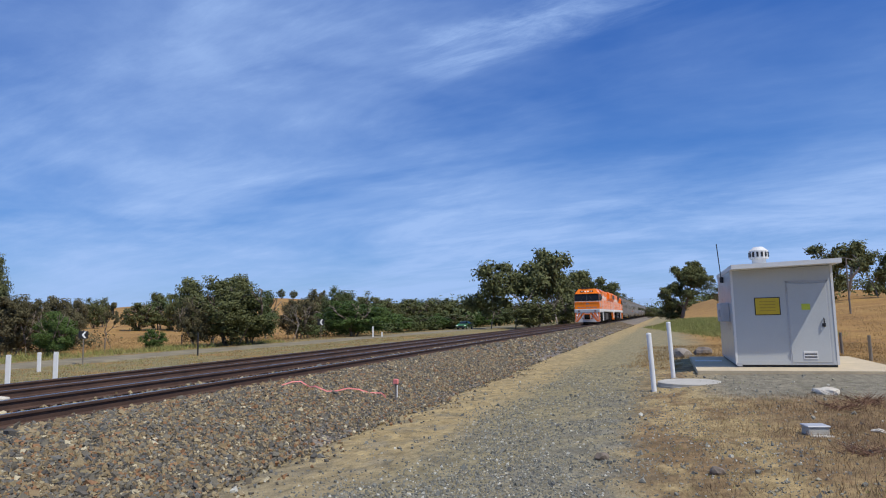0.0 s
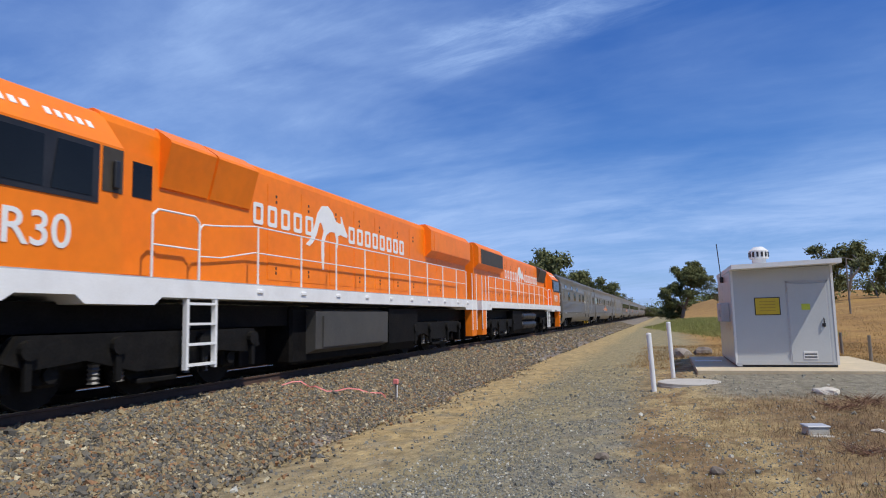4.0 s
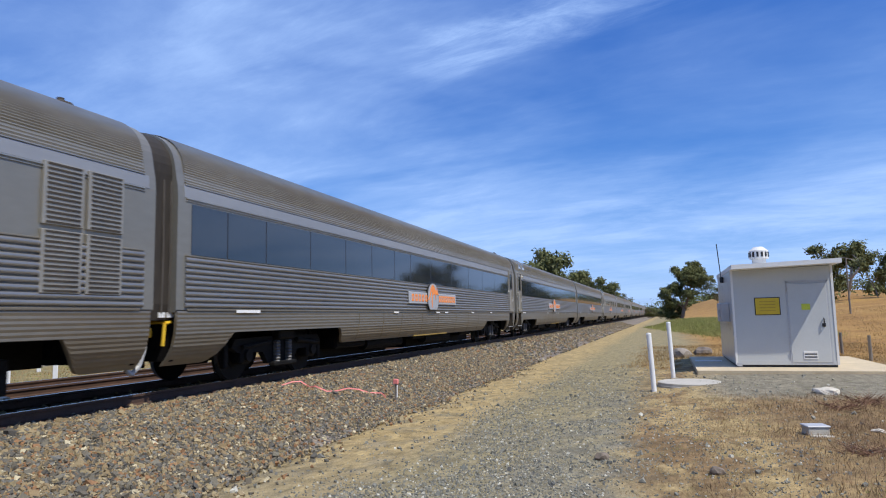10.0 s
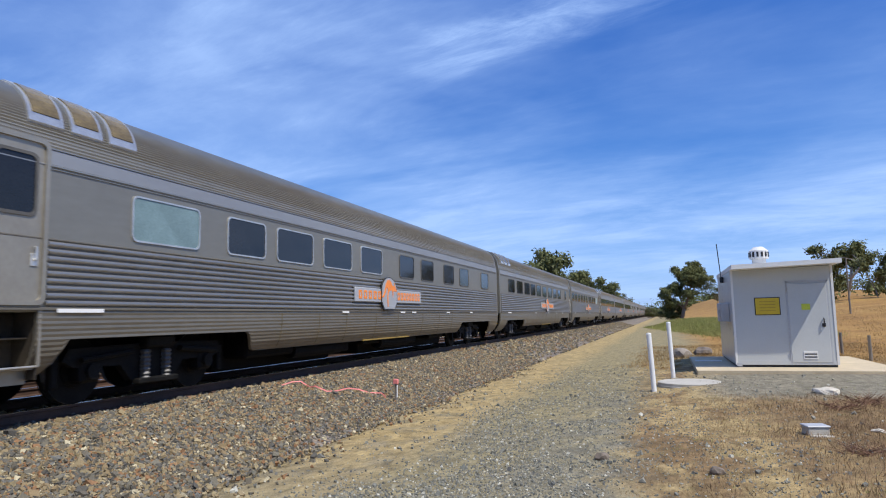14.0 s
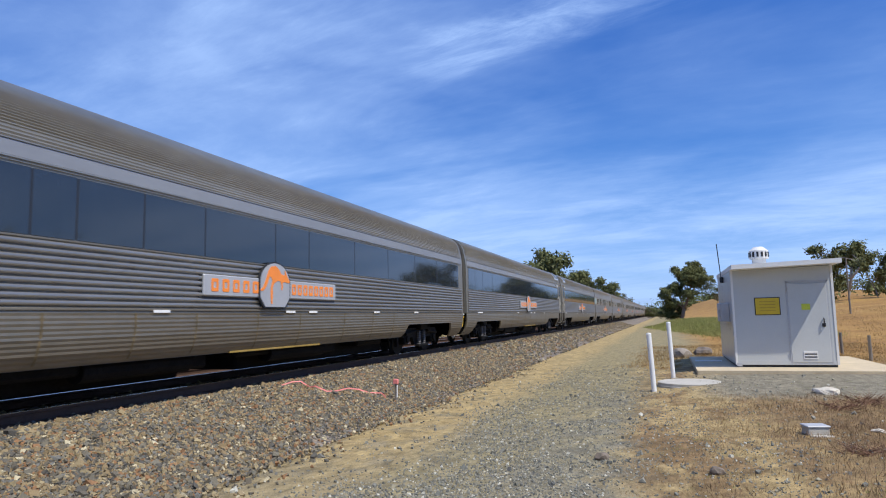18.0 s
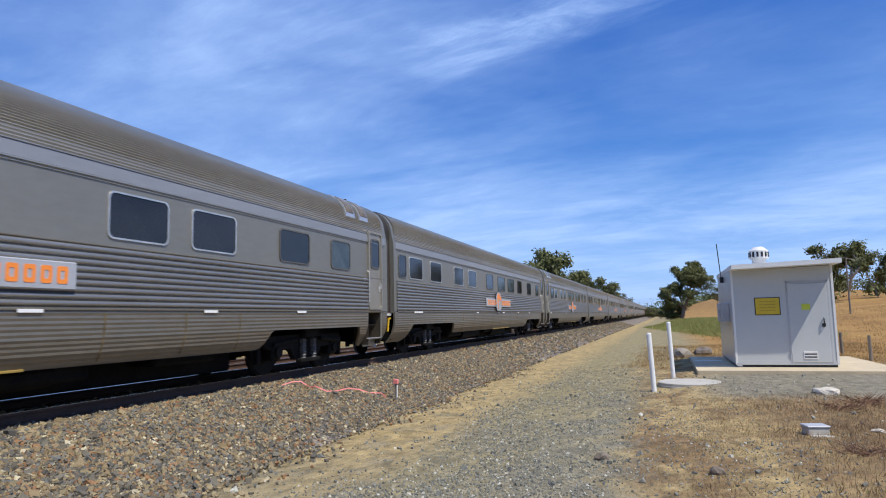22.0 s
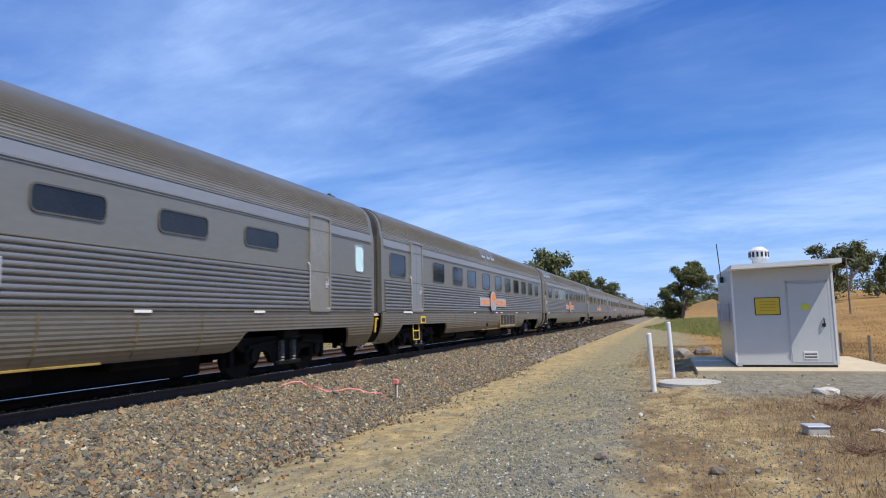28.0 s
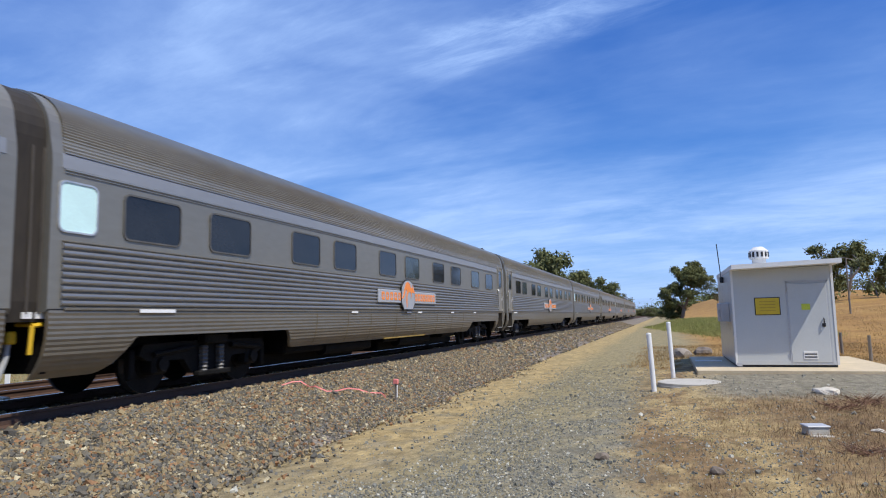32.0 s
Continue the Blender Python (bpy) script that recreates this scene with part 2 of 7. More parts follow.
SIGN_YEL = mat("yellow_sign", (0.62, 0.43, 0.02), 0.5, vary=0.06)
SIGN_LIME = mat("lime_sign", (0.55, 0.60, 0.05), 0.5)
PVC = mat("white_pvc", (0.80, 0.80, 0.79), 0.4, vary=0.03, dirt=((0.55, 0.5, 0.42), 0.3, 4))
PINK = mat("pink_tape", (0.80, 0.24, 0.22), 0.5)
BARK = mat("grey_bark", (0.17, 0.135, 0.105), 0.9, vary=0.3, scale=2, fine=18, bump=0.5, stretch=(1, 1, 0.3))
BARK_PALE = mat("pale_bark", (0.26, 0.225, 0.19), 0.85, vary=0.2, scale=2, fine=18, bump=0.3, stretch=(1, 1, 0.3))
LEAF_OLIVE = mat("olive_leaves", (0.098, 0.106, 0.040), 0.55, vary=0.2, scale=0.4, fine=2.0, color2=(0.148, 0.156, 0.060), spec=0.15, island=0.2)
LEAF_DARK = mat("dark_leaves", (0.066, 0.090, 0.031), 0.55, vary=0.2, scale=0.4, fine=2.0, color2=(0.12, 0.14, 0.053), spec=0.15, island=0.2)
LEAF_GREEN = mat("green_leaves", (0.07, 0.115, 0.028), 0.55, vary=0.2, scale=0.5, fine=2.0, color2=(0.10, 0.15, 0.04), spec=0.15, island=0.2)
LEAF_DRY = mat("dry_leaves", (0.125, 0.105, 0.058), 0.7, vary=0.2, scale=0.5, fine=2.0, color2=(0.11, 0.105, 0.05), spec=0.15, island=0.2)
GRASS_DRY = mat("dry_grass", (0.37, 0.245, 0.095), 0.8, vary=0.2, scale=0.6, fine=4, color2=(0.29, 0.18, 0.075), island=0.35)
GRASS_GREEN = mat("green_weeds", (0.225, 0.25, 0.06), 0.7, vary=0.2, scale=0.6, fine=4, color2=(0.30, 0.275, 0.085), island=0.35)
TWIG = mat("dead_red_brown_twigs", (0.20, 0.105, 0.06), 0.85, vary=0.25, island=0.3)
GRASS_GREY = mat("dead_weeds", (0.21, 0.13, 0.075), 0.85, vary=0.25, scale=0.9, fine=5, color2=(0.29, 0.19, 0.095), island=0.4)
CAR_GREEN = mat("bright_green_car_paint", (0.045, 0.17, 0.018), 0.25, vary=0.04, spec=0.7)
TYRE = mat("tyre_rubber", (0.025, 0.025, 0.025), 0.85)
ASPHALT = mat("worn_asphalt", (0.215, 0.178, 0.108), 0.95, vary=0.28, scale=0.8, fine=30, bump=0.2)
ROCK_PALE = mat("pale_rock", (0.62, 0.56, 0.46), 0.9, vary=0.15, fine=25, bump=0.5)
TIMBER = mat("weathered_timber", (0.20, 0.17, 0.14), 0.9, vary=0.25, fine=20, bump=0.3, stretch=(1, 1, 0.2))
BALLAST = stone_mat("ballast_stone", [(0.0, (0.125, 0.107, 0.078)), (0.16, (0.24, 0.172, 0.088)), (0.30, (0.16, 0.142, 0.104)), (0.46, (0.27, 0.206, 0.112)), (0.58, (0.09, 0.082, 0.068)), (0.70, (0.31, 0.245, 0.135)), (0.80, (0.25, 0.132, 0.06)), (0.89, (0.15, 0.145, 0.128)), (0.965, (0.50, 0.43, 0.28))])
GRAVEL = stone_mat("road_gravel", [(0.0, (0.195, 0.19, 0.155)), (0.25, (0.26, 0.25, 0.20)), (0.5, (0.15, 0.15, 0.13)), (0.7, (0.32, 0.285, 0.195)), (0.85, (0.115, 0.115, 0.108)), (0.93, (0.52, 0.50, 0.42))])

# ---------- mesh helpers ----------
class Mesh:
    """Gathers verts and faces of one part."""

    def __init__(self):
        self.v, self.f = [], []

    def add(self, vs, fs):
        o = len(self.v)
        self.v += [tuple(p) for p in vs]
        self.f += [tuple(i + o for i in q) for q in fs]
        return self

    def box(self, x0, x1, y0, y1, z0, z1, c=0.0):
        """A box with chamfered edges."""
        if c <= 0:
            vs = [(x, y, z) for x in (x0, x1) for y in (y0, y1) for z in (z0, z1)]
            return self.add(vs, [(0, 1, 3, 2), (4, 6, 7, 5), (0, 4, 5, 1), (2, 3, 7, 6), (0, 2, 6, 4), (1, 5, 7, 3)])
        bm = bmesh.new()
        bmesh.ops.create_cube(bm, size=1)
        for v in bm.verts:
            v.co = ((x0 + x1) / 2 + v.co.x * (x1 - x0), (y0 + y1) / 2 + v.co.y * (y1 - y0), (z0 + z1) / 2 + v.co.z * (z1 - z0))
        bmesh.ops.bevel(bm, geom=bm.edges[:], offset=c, segments=1, affect="EDGES")
        return self.eat(bm)

    def eat(self, bm):
        bm.verts.index_update()
        self.add([v.co[:] for v in bm.verts], [[v.index for v in f.verts] for f in bm.faces])
        bm.free()
        return self

    def cyl(self, p, q, r, n=12, r2=None):
        p, q = Vector(p), Vector(q)
        r2 = r if r2 is None else r2
        a = (q - p).normalized()
        u = a.orthogonal().normalized()
        w = a.cross(u)
        vs = []
        for i in range(n):
            t = 2 * math.pi * i / n
            d = u * math.cos(t) + w * math.sin(t)
            vs += [p + d * r, q + d * r2]
        fs = [(2 * i, 2 * ((i + 1) % n), 2 * ((i + 1) % n) + 1, 2 * i + 1) for i in range(n)]
        fs += [tuple(2 * i for i in reversed(range(n))), tuple(2 * i + 1 for i in range(n))]
        return self.add(vs, fs)

    def tube(self, pts, r, n=6):
        for a, b in zip(pts[:-1], pts[1:]):
            self.cyl(a, b, r, n)
        return self

    def extrude(self, prof, y0, y1, closed=True, caps=True):
        """Profile of (x, z) pairs drawn out along y."""
        n = len(prof)
        vs = [(x, y0, z) for x, z in prof] + [(x, y1, z) for x, z in prof]
        fs = [(i, (i + 1) % n, n + (i + 1) % n, n + i) for i in range(n if closed else n - 1)]
        if closed and caps:
            fs += [tuple(reversed(range(n))), tuple(range(n, 2 * n))]
        return self.add(vs, fs)

    def slab(self, pts, x0, x1):
        """Outline of (y, z) pairs, thick from x0 to x1."""
        n = len(pts)
        vs = [(x0, y, z) for y, z in pts] + [(x1, y, z) for y, z in pts]
        fs = [(i, (i + 1) % n, n + (i + 1) % n, n + i) for i in range(n)] + [tuple(reversed(range(n))), tuple(range(n, 2 * n))]
        return self.add(vs, fs)

    def data(self, name, material, smooth=False):
        me = bpy.data.meshes.new(name)
        me.from_pydata(self.v, [], self.f)
        me.materials.append(material)
        bm = bmesh.new()
        bm.from_mesh(me)
        bmesh.ops.remove_doubles(bm, verts=bm.verts, dist=0.00002)
        bmesh.ops.recalc_face_normals(bm, faces=bm.faces)
        bm.to_mesh(me)
        bm.free()
        if smooth:
            me.shade_smooth()
        return me


def part(name, mesh, material, parent, label="", at=None, smooth=False):
    """Links a mesh as one part of a thing, or of another part."""
    me = mesh.data(name, material, smooth) if isinstance(mesh, Mesh) else mesh
    ob = new(name, me)
    ob.parent = parent
    if at is not None:
        ob.matrix_basis = at
    if label:
        ob["label"] = label
    return ob


def thing(name, label, category, group="", kind="", at=None):
    ob = new(name)
    ob.empty_display_size = 0.2
    if at is not None:
        ob.matrix_basis = at
    return tagged(ob, label, category, group, kind)


def solid(name, mesh, material, label, category="", group="", kind="", smooth=False, at=None):
    ob = new(name, mesh.data(name, material, smooth))
    if at is not None:
        ob.matrix_basis = at
    return tagged(ob, label, category, group, kind)


def bulk(name, verts, faces, material):
    """A large mesh from arrays: verts (n, 3), faces (m, k)."""
    me = bpy.data.meshes.new(name)
    k = faces.shape[1]
    me.vertices.add(len(verts))
    me.vertices.foreach_set("co", verts.astype(np.float32).ravel())
    me.loops.add(faces.size)
    me.loops.foreach_set("vertex_index", faces.astype(np.int32).ravel())
    me.polygons.add(len(faces))
    me.polygons.foreach_set("loop_start", np.arange(0, faces.size, k, dtype=np.int32))
    me.update(calc_edges=True)
    me.materials.append(material)
    me.shade_flat()
    return me


def rounded(w, h, r, n=3):
    """Outline of a rounded rectangle round the origin, (y, z) pairs."""
    pts = []
    for cy, cz, a0 in ((w / 2 - r, h / 2 - r, 0), (-w / 2 + r, h / 2 - r, 90), (-w / 2 + r, -h / 2 + r, 180), (w / 2 - r, -h / 2 + r, 270)):
        for i in range(n + 1):
            a = radians(a0 + 90 * i / n)
            pts.append((cy + r * math.cos(a), cz + r * math.sin(a)))
    return pts


def ring(outer, inner, x0, x1):
    m = Mesh()
    n = len(outer)
    vs = [(x0, y, z) for y, z in outer] + [(x1, y, z) for y, z in outer] + [(x1, y, z) for y, z in inner] + [(x0, y, z) for y, z in inner]
    fs = [(k * n + i, k * n + (i + 1) % n, ((k + 1) % 4) * n + (i + 1) % n, ((k + 1) % 4) * n + i) for k in range(4) for i in range(n)]
    return m.add(vs, fs)


# ---------- the lie of the land ----------
C = 8.721      # middle of the near track lies at x = -C
C2 = 13.35     # middle of the far track
Z2 = -0.17     # rail head of the far track


def step(x, a, b):
    t = np.clip((x - a) / (b - a), 0, 1)
    return t * t * (3 - 2 * t)


def ground_z(x, y):
    """Height of the ground at x, y (numbers or arrays)."""
    x, y = np.asarray(x, float), np.asarray(y, float)
    z = np.interp(x, [-60, -37, -31, -22, -17.2, -16.4, -5.2, -4.6, -2.5, 0.5, 4, 9, 30], [-1.15, -1.0, -1.0, -1.05, -0.95, -0.9, -0.9, -0.63, -0.56, -0.47, -0.42, -0.42, -0.3])
    right = step(x, 0, 7) * np.clip(y - 22, 0, 320) * (0.006 + 0.026 * step(x, 2, 34))
    mound = 0.62 * step(x - 0.129 * (70 - y), -0.2, 2.6) * step(y, 36, 47) * step(-y, -105, -78) * step(-x, -9, -6.5)  # weedy bank beside the service road
    left = 6.6 * step(-x, 45, 240) + 5 * step(-x, 180, 600)
    hill = 19 * np.exp(-(((x + 430) / 130) ** 2 + ((y - 640) / 190) ** 2))
    roll = 0.05 * np.sin(x * 1.7 + y * 0.6) * np.sin(y * 0.9) * step(np.abs(x + 9), 9, 14) * 0.5
    far = 14 * step(y, 500, 1500)
    pad = 0.085 * step(x, -0.3, 0.9) * step(y, 11.5, 14.5) * step(-y, -27, -23)
    return z + right + mound + left + hill + roll + far + pad


def at_ground(x, y):
    return float(ground_z(x, y))


def ground_material():
    m = bpy.data.materials.new("dry_earth_and_grass")
    m.use_nodes = True
    nt = m.node_tree
    b = nt.nodes["Principled BSDF"]
    b.inputs["Roughness"].default_value, b.inputs["Specular IOR Level"].default_value = 0.95, 0.2
    n, l = nt.nodes.new, nt.links.new
    tc = n("ShaderNodeTexCoord")
    sep = n("ShaderNodeSeparateXYZ")
    l(tc.outputs["Object"], sep.inputs[0])

    def noise_tex(scale, detail=5, rough=0.6, stretch=(1, 1, 1)):
        mp = n("ShaderNodeMapping")
        mp.inputs["Scale"].default_value = stretch
        l(tc.outputs["Object"], mp.inputs[0])
        t = n("ShaderNodeTexNoise")
        t.inputs["Scale"].default_value, t.inputs["Detail"].default_value, t.inputs["Roughness"].default_value = scale, detail, rough
        l(mp.outputs[0], t.inputs["Vector"])
        return t.outputs["Fac"]

    def m2(op, a, c):
        q = n("ShaderNodeMath")
        q.operation = op
        for i, v in enumerate((a, c)):
            if isinstance(v, (int, float)):
                q.inputs[i].default_value = v
            else:
                l(v, q.inputs[i])
        return q.outputs[0]

    def ramp(v, lo, hi, t0=0.0, t1=1.0):
        r = n("ShaderNodeMapRange")
        r.interpolation_type = "SMOOTHSTEP"
        for k, val in (("From Min", lo), ("From Max", hi), ("To Min", t0), ("To Max", t1)):
            r.inputs[k].default_value = val
        l(v, r.inputs["Value"])
        return r.outputs[0]

    def mix(f, a, c):
        q = n("ShaderNodeMix")
        q.data_type = "RGBA"
        if isinstance(f, float):
            q.inputs["Factor"].default_value = f
        else:
            l(f, q.inputs["Factor"])
        for i, v in ((6, a), (7, c)):
            if isinstance(v, tuple):
                q.inputs[i].default_value = (*v, 1)
            else:
                l(v, q.inputs[i])
        return q.outputs[2]

    x, y = sep.outputs[0], sep.outputs[1]
    broad, mid, fine, grain = noise_tex(0.35, 4), noise_tex(1.7, 6, 0.65), noise_tex(9, 6, 0.65), noise_tex(55, 3, 0.7)
    streak = noise_tex(0.9, 5, 0.6, (1, 0.22, 1))
    wob = m2("ADD", m2("ADD", x, m2("MULTIPLY", m2("SUBTRACT", streak, 0.5), 1.5)), m2("MULTIPLY", m2("SUBTRACT", mid, 0.5), 0.9))
    gravel = mix(grain, (0.128, 0.117, 0.088), (0.33, 0.298, 0.218))
    sand = mix(fine, (0.325, 0.235, 0.105), (0.47, 0.352, 0.170))
    pale = mix(fine, (0.20, 0.163, 0.085), (0.355, 0.295, 0.16))
    weedy = mix(fine, (0.13, 0.085, 0.045), (0.32, 0.21, 0.10))
    golden = mix(ramp(noise_tex(0.11, 8, 0.7), 0.36, 0.64), mix(mid, (0.235, 0.125, 0.042), (0.33, 0.185, 0.062)), mix(mid, (0.33, 0.185, 0.055), (0.43, 0.265, 0.092)))
    verge = mix(mid, (0.27, 0.21, 0.105), (0.19, 0.175, 0.075))
    # wheel tracks of the service road: sandy strips along the line
    s1 = m2("MULTIPLY", ramp(wob, -5.1, -4.7), ramp(wob, -2.4, -3.4))
    s2 = m2("MULTIPLY", ramp(wob, -3.2, -2.6), ramp(wob, -1.3, -2.0))
    col = mix(m2("MULTIPLY", ramp(mid, 0.36, 0.60), ramp(y, 5, 13, 0.4, 0.9)), gravel, pale)
    col = mix(m2("MULTIPLY", ramp(streak, 0.52, 0.66), 0.6), col, sand)
    col = mix(m2("MULTIPLY", s2, ramp(broad, 0.35, 0.6, 0.3, 0.8)), col, pale)
    col = mix(m2("MULTIPLY", ramp(m2("ADD", y, m2("MULTIPLY", mid, 6.0)), 11, 20), ramp(fine, 0.35, 0.62, 0.45, 0.95)), col, pale)
    col = mix(m2("MULTIPLY", m2("MULTIPLY", s1, ramp(y, 4.8, 9.0, 0.35, 1.0)), ramp(mid, 0.32, 0.58, 0.35, 1.0)), col, sand)
    right = ramp(wob, -1.1, 0.0)
    patch = noise_tex(1.3, 7, 0.7, (1, 0.5, 1))
    rough_grass = mix(m2("MULTIPLY", ramp(patch, 0.40, 0.58), ramp(x, 2.4, 0.4, 0.12, 1.0)), weedy, sand)
    rough_grass = mix(ramp(noise_tex(2.3, 6, 0.7), 0.58, 0.74, 0.0, 0.4), rough_grass, (0.17, 0.155, 0.06))
    pad = m2("MULTIPLY", ramp(y, 12.3, 13.3), ramp(y, 17.5, 16.5))
    rough_grass = mix(m2("MULTIPLY", m2("MULTIPLY", pad, ramp(x, 0.2, 1.2)), 0.9), rough_grass, gravel)
    col = mix(m2("MULTIPLY", right, ramp(y, 24, 19)), col, rough_grass)
    col = mix(m2("MULTIPLY", ramp(wob, 0.5, 2.5), ramp(y, 19, 24)), col, golden)
    beyond = mix(ramp(broad, 0.3, 0.5), golden, verge)
    col = mix(ramp(x, -16.6, -17.4), col, beyond)
    col = mix(ramp(x, -40, -46), col, golden)
    clod = noise_tex(5.5, 9, 0.78, (1, 0.6, 1))
    gr = m2("MULTIPLY", m2("MULTIPLY", m2("ADD", 0.55, m2("MULTIPLY", grain, 0.9)), m2("ADD", 0.72, m2("MULTIPLY", mid, 0.56))), ramp(clod, 0.28, 0.72, 0.55, 1.42))
    hs = n("ShaderNodeHueSaturation")
    l(col, hs.inputs["Color"])
    l(gr, hs.inputs["Value"])
    l(hs.outputs[0], b.inputs["Base Color"])
    bp = n("ShaderNodeBump")
    bp.inputs["Strength"].default_value, bp.inputs["Distance"].default_value = 0.7, 0.03
    l(m2("ADD", grain, fine), bp.inputs["Height"])
    l(bp.outputs[0], b.inputs["Normal"])
    return m


def bed_material():
    """Ballast seen as a bed of many stones."""
    m = bpy.data.materials.new("ballast_bed")
    m.use_nodes = True
    nt = m.node_tree
    b = nt.nodes["Principled BSDF"]
    b.inputs["Roughness"].default_value = 0.9
    n, l = nt.nodes.new, nt.links.new
    tc = n("ShaderNodeTexCoord")
    vo = n("ShaderNodeTexVoronoi")
    vo.inputs["Scale"].default_value = 15
    l(tc.outputs["Object"], vo.inputs["Vector"])
    ramp = n("ShaderNodeValToRGB")
    sp = n("ShaderNodeSeparateColor")
    l(vo.outputs["Color"], sp.inputs[0])
    e = ramp.color_ramp.elements
    e[0].color, e[1].color = (0.07, 0.062, 0.055, 1), (0.34, 0.27, 0.19, 1)
    for p, c in ((0.3, (0.15, 0.13, 0.11, 1)), (0.55, (0.25, 0.19, 0.13, 1)), (0.8, (0.21, 0.195, 0.18, 1))):
        q = e.new(p)
        q.color = c
    l(sp.outputs[0], ramp.inputs[0])
    l(ramp.outputs[0], b.inputs["Base Color"])
    bp = n("ShaderNodeBump")
    bp.inputs["Strength"].default_value, bp.inputs["Distance"].default_value = 1.0, 0.05
    bp.invert = True
    l(vo.outputs["Distance"], bp.inputs["Height"])
    l(bp.outputs[0], b.inputs["Normal"])
    return m


def spaced(*spans):
    """Joined runs of evenly spaced numbers: (start, end, step)."""
    out = []
    for a, b, s in spans:
        out += list(np.arange(a, b, s))
    return np.array(out)


def grid_mesh(name, xs, ys, zfun, material):
    gx, gy = np.meshgrid(xs, ys)
    v = np.stack([gx.ravel(), gy.ravel(), zfun(gx, gy).ravel()], 1)
    nx, ny = len(xs), len(ys)
    i = (np.arange(ny - 1)[:, None] * nx + np.arange(nx - 1)[None]).ravel()
    f = np.stack([i, i + 1, i + nx + 1, i + nx], 1)
    me = bulk(name, v, f, material)
    me.shade_smooth()
    return me


ground = tagged(new("ground", grid_mesh("ground", spaced((-2600, -600, 250), (-600, -200, 25), (-200, -60, 10), (-60, -20, 3), (-20, 8, 0.4), (8, 60, 3), (60, 300, 20), (300, 2700, 300)),
                    spaced((-700, -40, 60), (-40, 0, 5), (0, 30, 0.5), (30, 120, 3), (120, 400, 14), (400, 1200, 50), (1200, 4200, 400)), ground_z, ground_material())),
                "dry golden grassland and sandy gravel service road", "ground", kind="structure")

# ---------- ballast ----------
BANK_X = [-16.7, -15.3, -11.75, -11.0, -10.5, -6.95, -6.3, -4.7]
BANK_Z = [-1.02, -0.36, -0.36, -0.30, -0.185, -0.185, -0.30, -0.76]


def bank_z(x, y):
    return np.interp(x, BANK_X, BANK_Z) + 0.02 * np.sin(np.asarray(y) * 2.1 + np.asarray(x) * 3) * (np.asarray(x) > -7) + 0.02 * (np.sin(y * 1.3) + np.sin(y * 0.57 + 1) + 0.6 * np.sin(y * 3.1)) * step(np.asarray(x), -5.9, -5.0)


ballast = tagged(new("ballast", grid_mesh("ballast", spaced((-16.7, -10.5, 0.35), (-10.5, -4.6, 0.15)), spaced((-60, 0, 6), (0, 60, 0.6), (60, 200, 5), (200, 1500, 60)), bank_z, bed_material())),
                 "mixed grey and brown crushed stone ballast bank", "ballast", kind="structure")


def stones(name, count, xr, yr, ypow, zfun, size, material, label, sink=0.3, keep=None):
    """Angular loose stones scattered over a strip, denser towards its near end."""
    rng = np.random.default_rng(len(name) * 7 + count)
    x = rng.uniform(*xr, count)
    y = yr[0] + (yr[1] - yr[0]) * rng.random(count) ** ypow
    if keep is not None:
        kept = keep(x, y, rng)
        x, y = x[kept], y[kept]
    count = len(x)
    s = size * np.exp(rng.normal(0, 0.27, count))
    if size > 0.03:  # broken blocks with six faces
        form = np.array([(i, j, k) for i in (-1, 1) for j in (-1, 1) for k in (-1, 1)], float) * 0.5
        fs = np.array([(0, 1, 3, 2), (4, 6, 7, 5), (0, 4, 5, 1), (2, 3, 7, 6), (0, 2, 6, 4), (1, 5, 7, 3)])
    else:  # small chips
        form = np.array([(1, 0, 0), (-1, 0, 0), (0, 1, 0), (0, -1, 0), (0, 0, 1), (0, 0, -1)], float) * 0.72
        fs = np.array([(0, 2, 4), (2, 1, 4), (1, 3, 4), (3, 0, 4), (2, 0, 5), (1, 2, 5), (3, 1, 5), (0, 3, 5)])
    k = len(form)
    v = form[None] * (1 + rng.uniform(-0.35, 0.3, (count, k, 1))) + rng.uniform(-0.16, 0.16, (count, k, 3))
    v *= rng.uniform(0.6, 1.15, (count, 1, 3))
    q = rng.normal(size=(count, 4))
    q /= np.linalg.norm(q, axis=1, keepdims=True)
    w, a, b, c = q.T
    rot = np.stack([np.stack([1 - 2 * (b * b + c * c), 2 * (a * b - c * w), 2 * (a * c + b * w)], -1),
                    np.stack([2 * (a * b + c * w), 1 - 2 * (a * a + c * c), 2 * (b * c - a * w)], -1),
                    np.stack([2 * (a * c - b * w), 2 * (b * c + a * w), 1 - 2 * (a * a + b * b)], -1)], 1)
    v = np.einsum("nij,nkj->nki", rot, v) * s[:, None, None]
    z = zfun(x, y) + s * (0.5 - sink)
    v += np.stack([x, y, z], 1)[:, None, :]
    f = (fs[None] + k * np.arange(count)[:, None, None]).reshape(-1, fs.shape[1])
    return tagged(new(name, bulk(name, v.reshape(-1, 3), f, material)), label, "stones", kind="stuff")


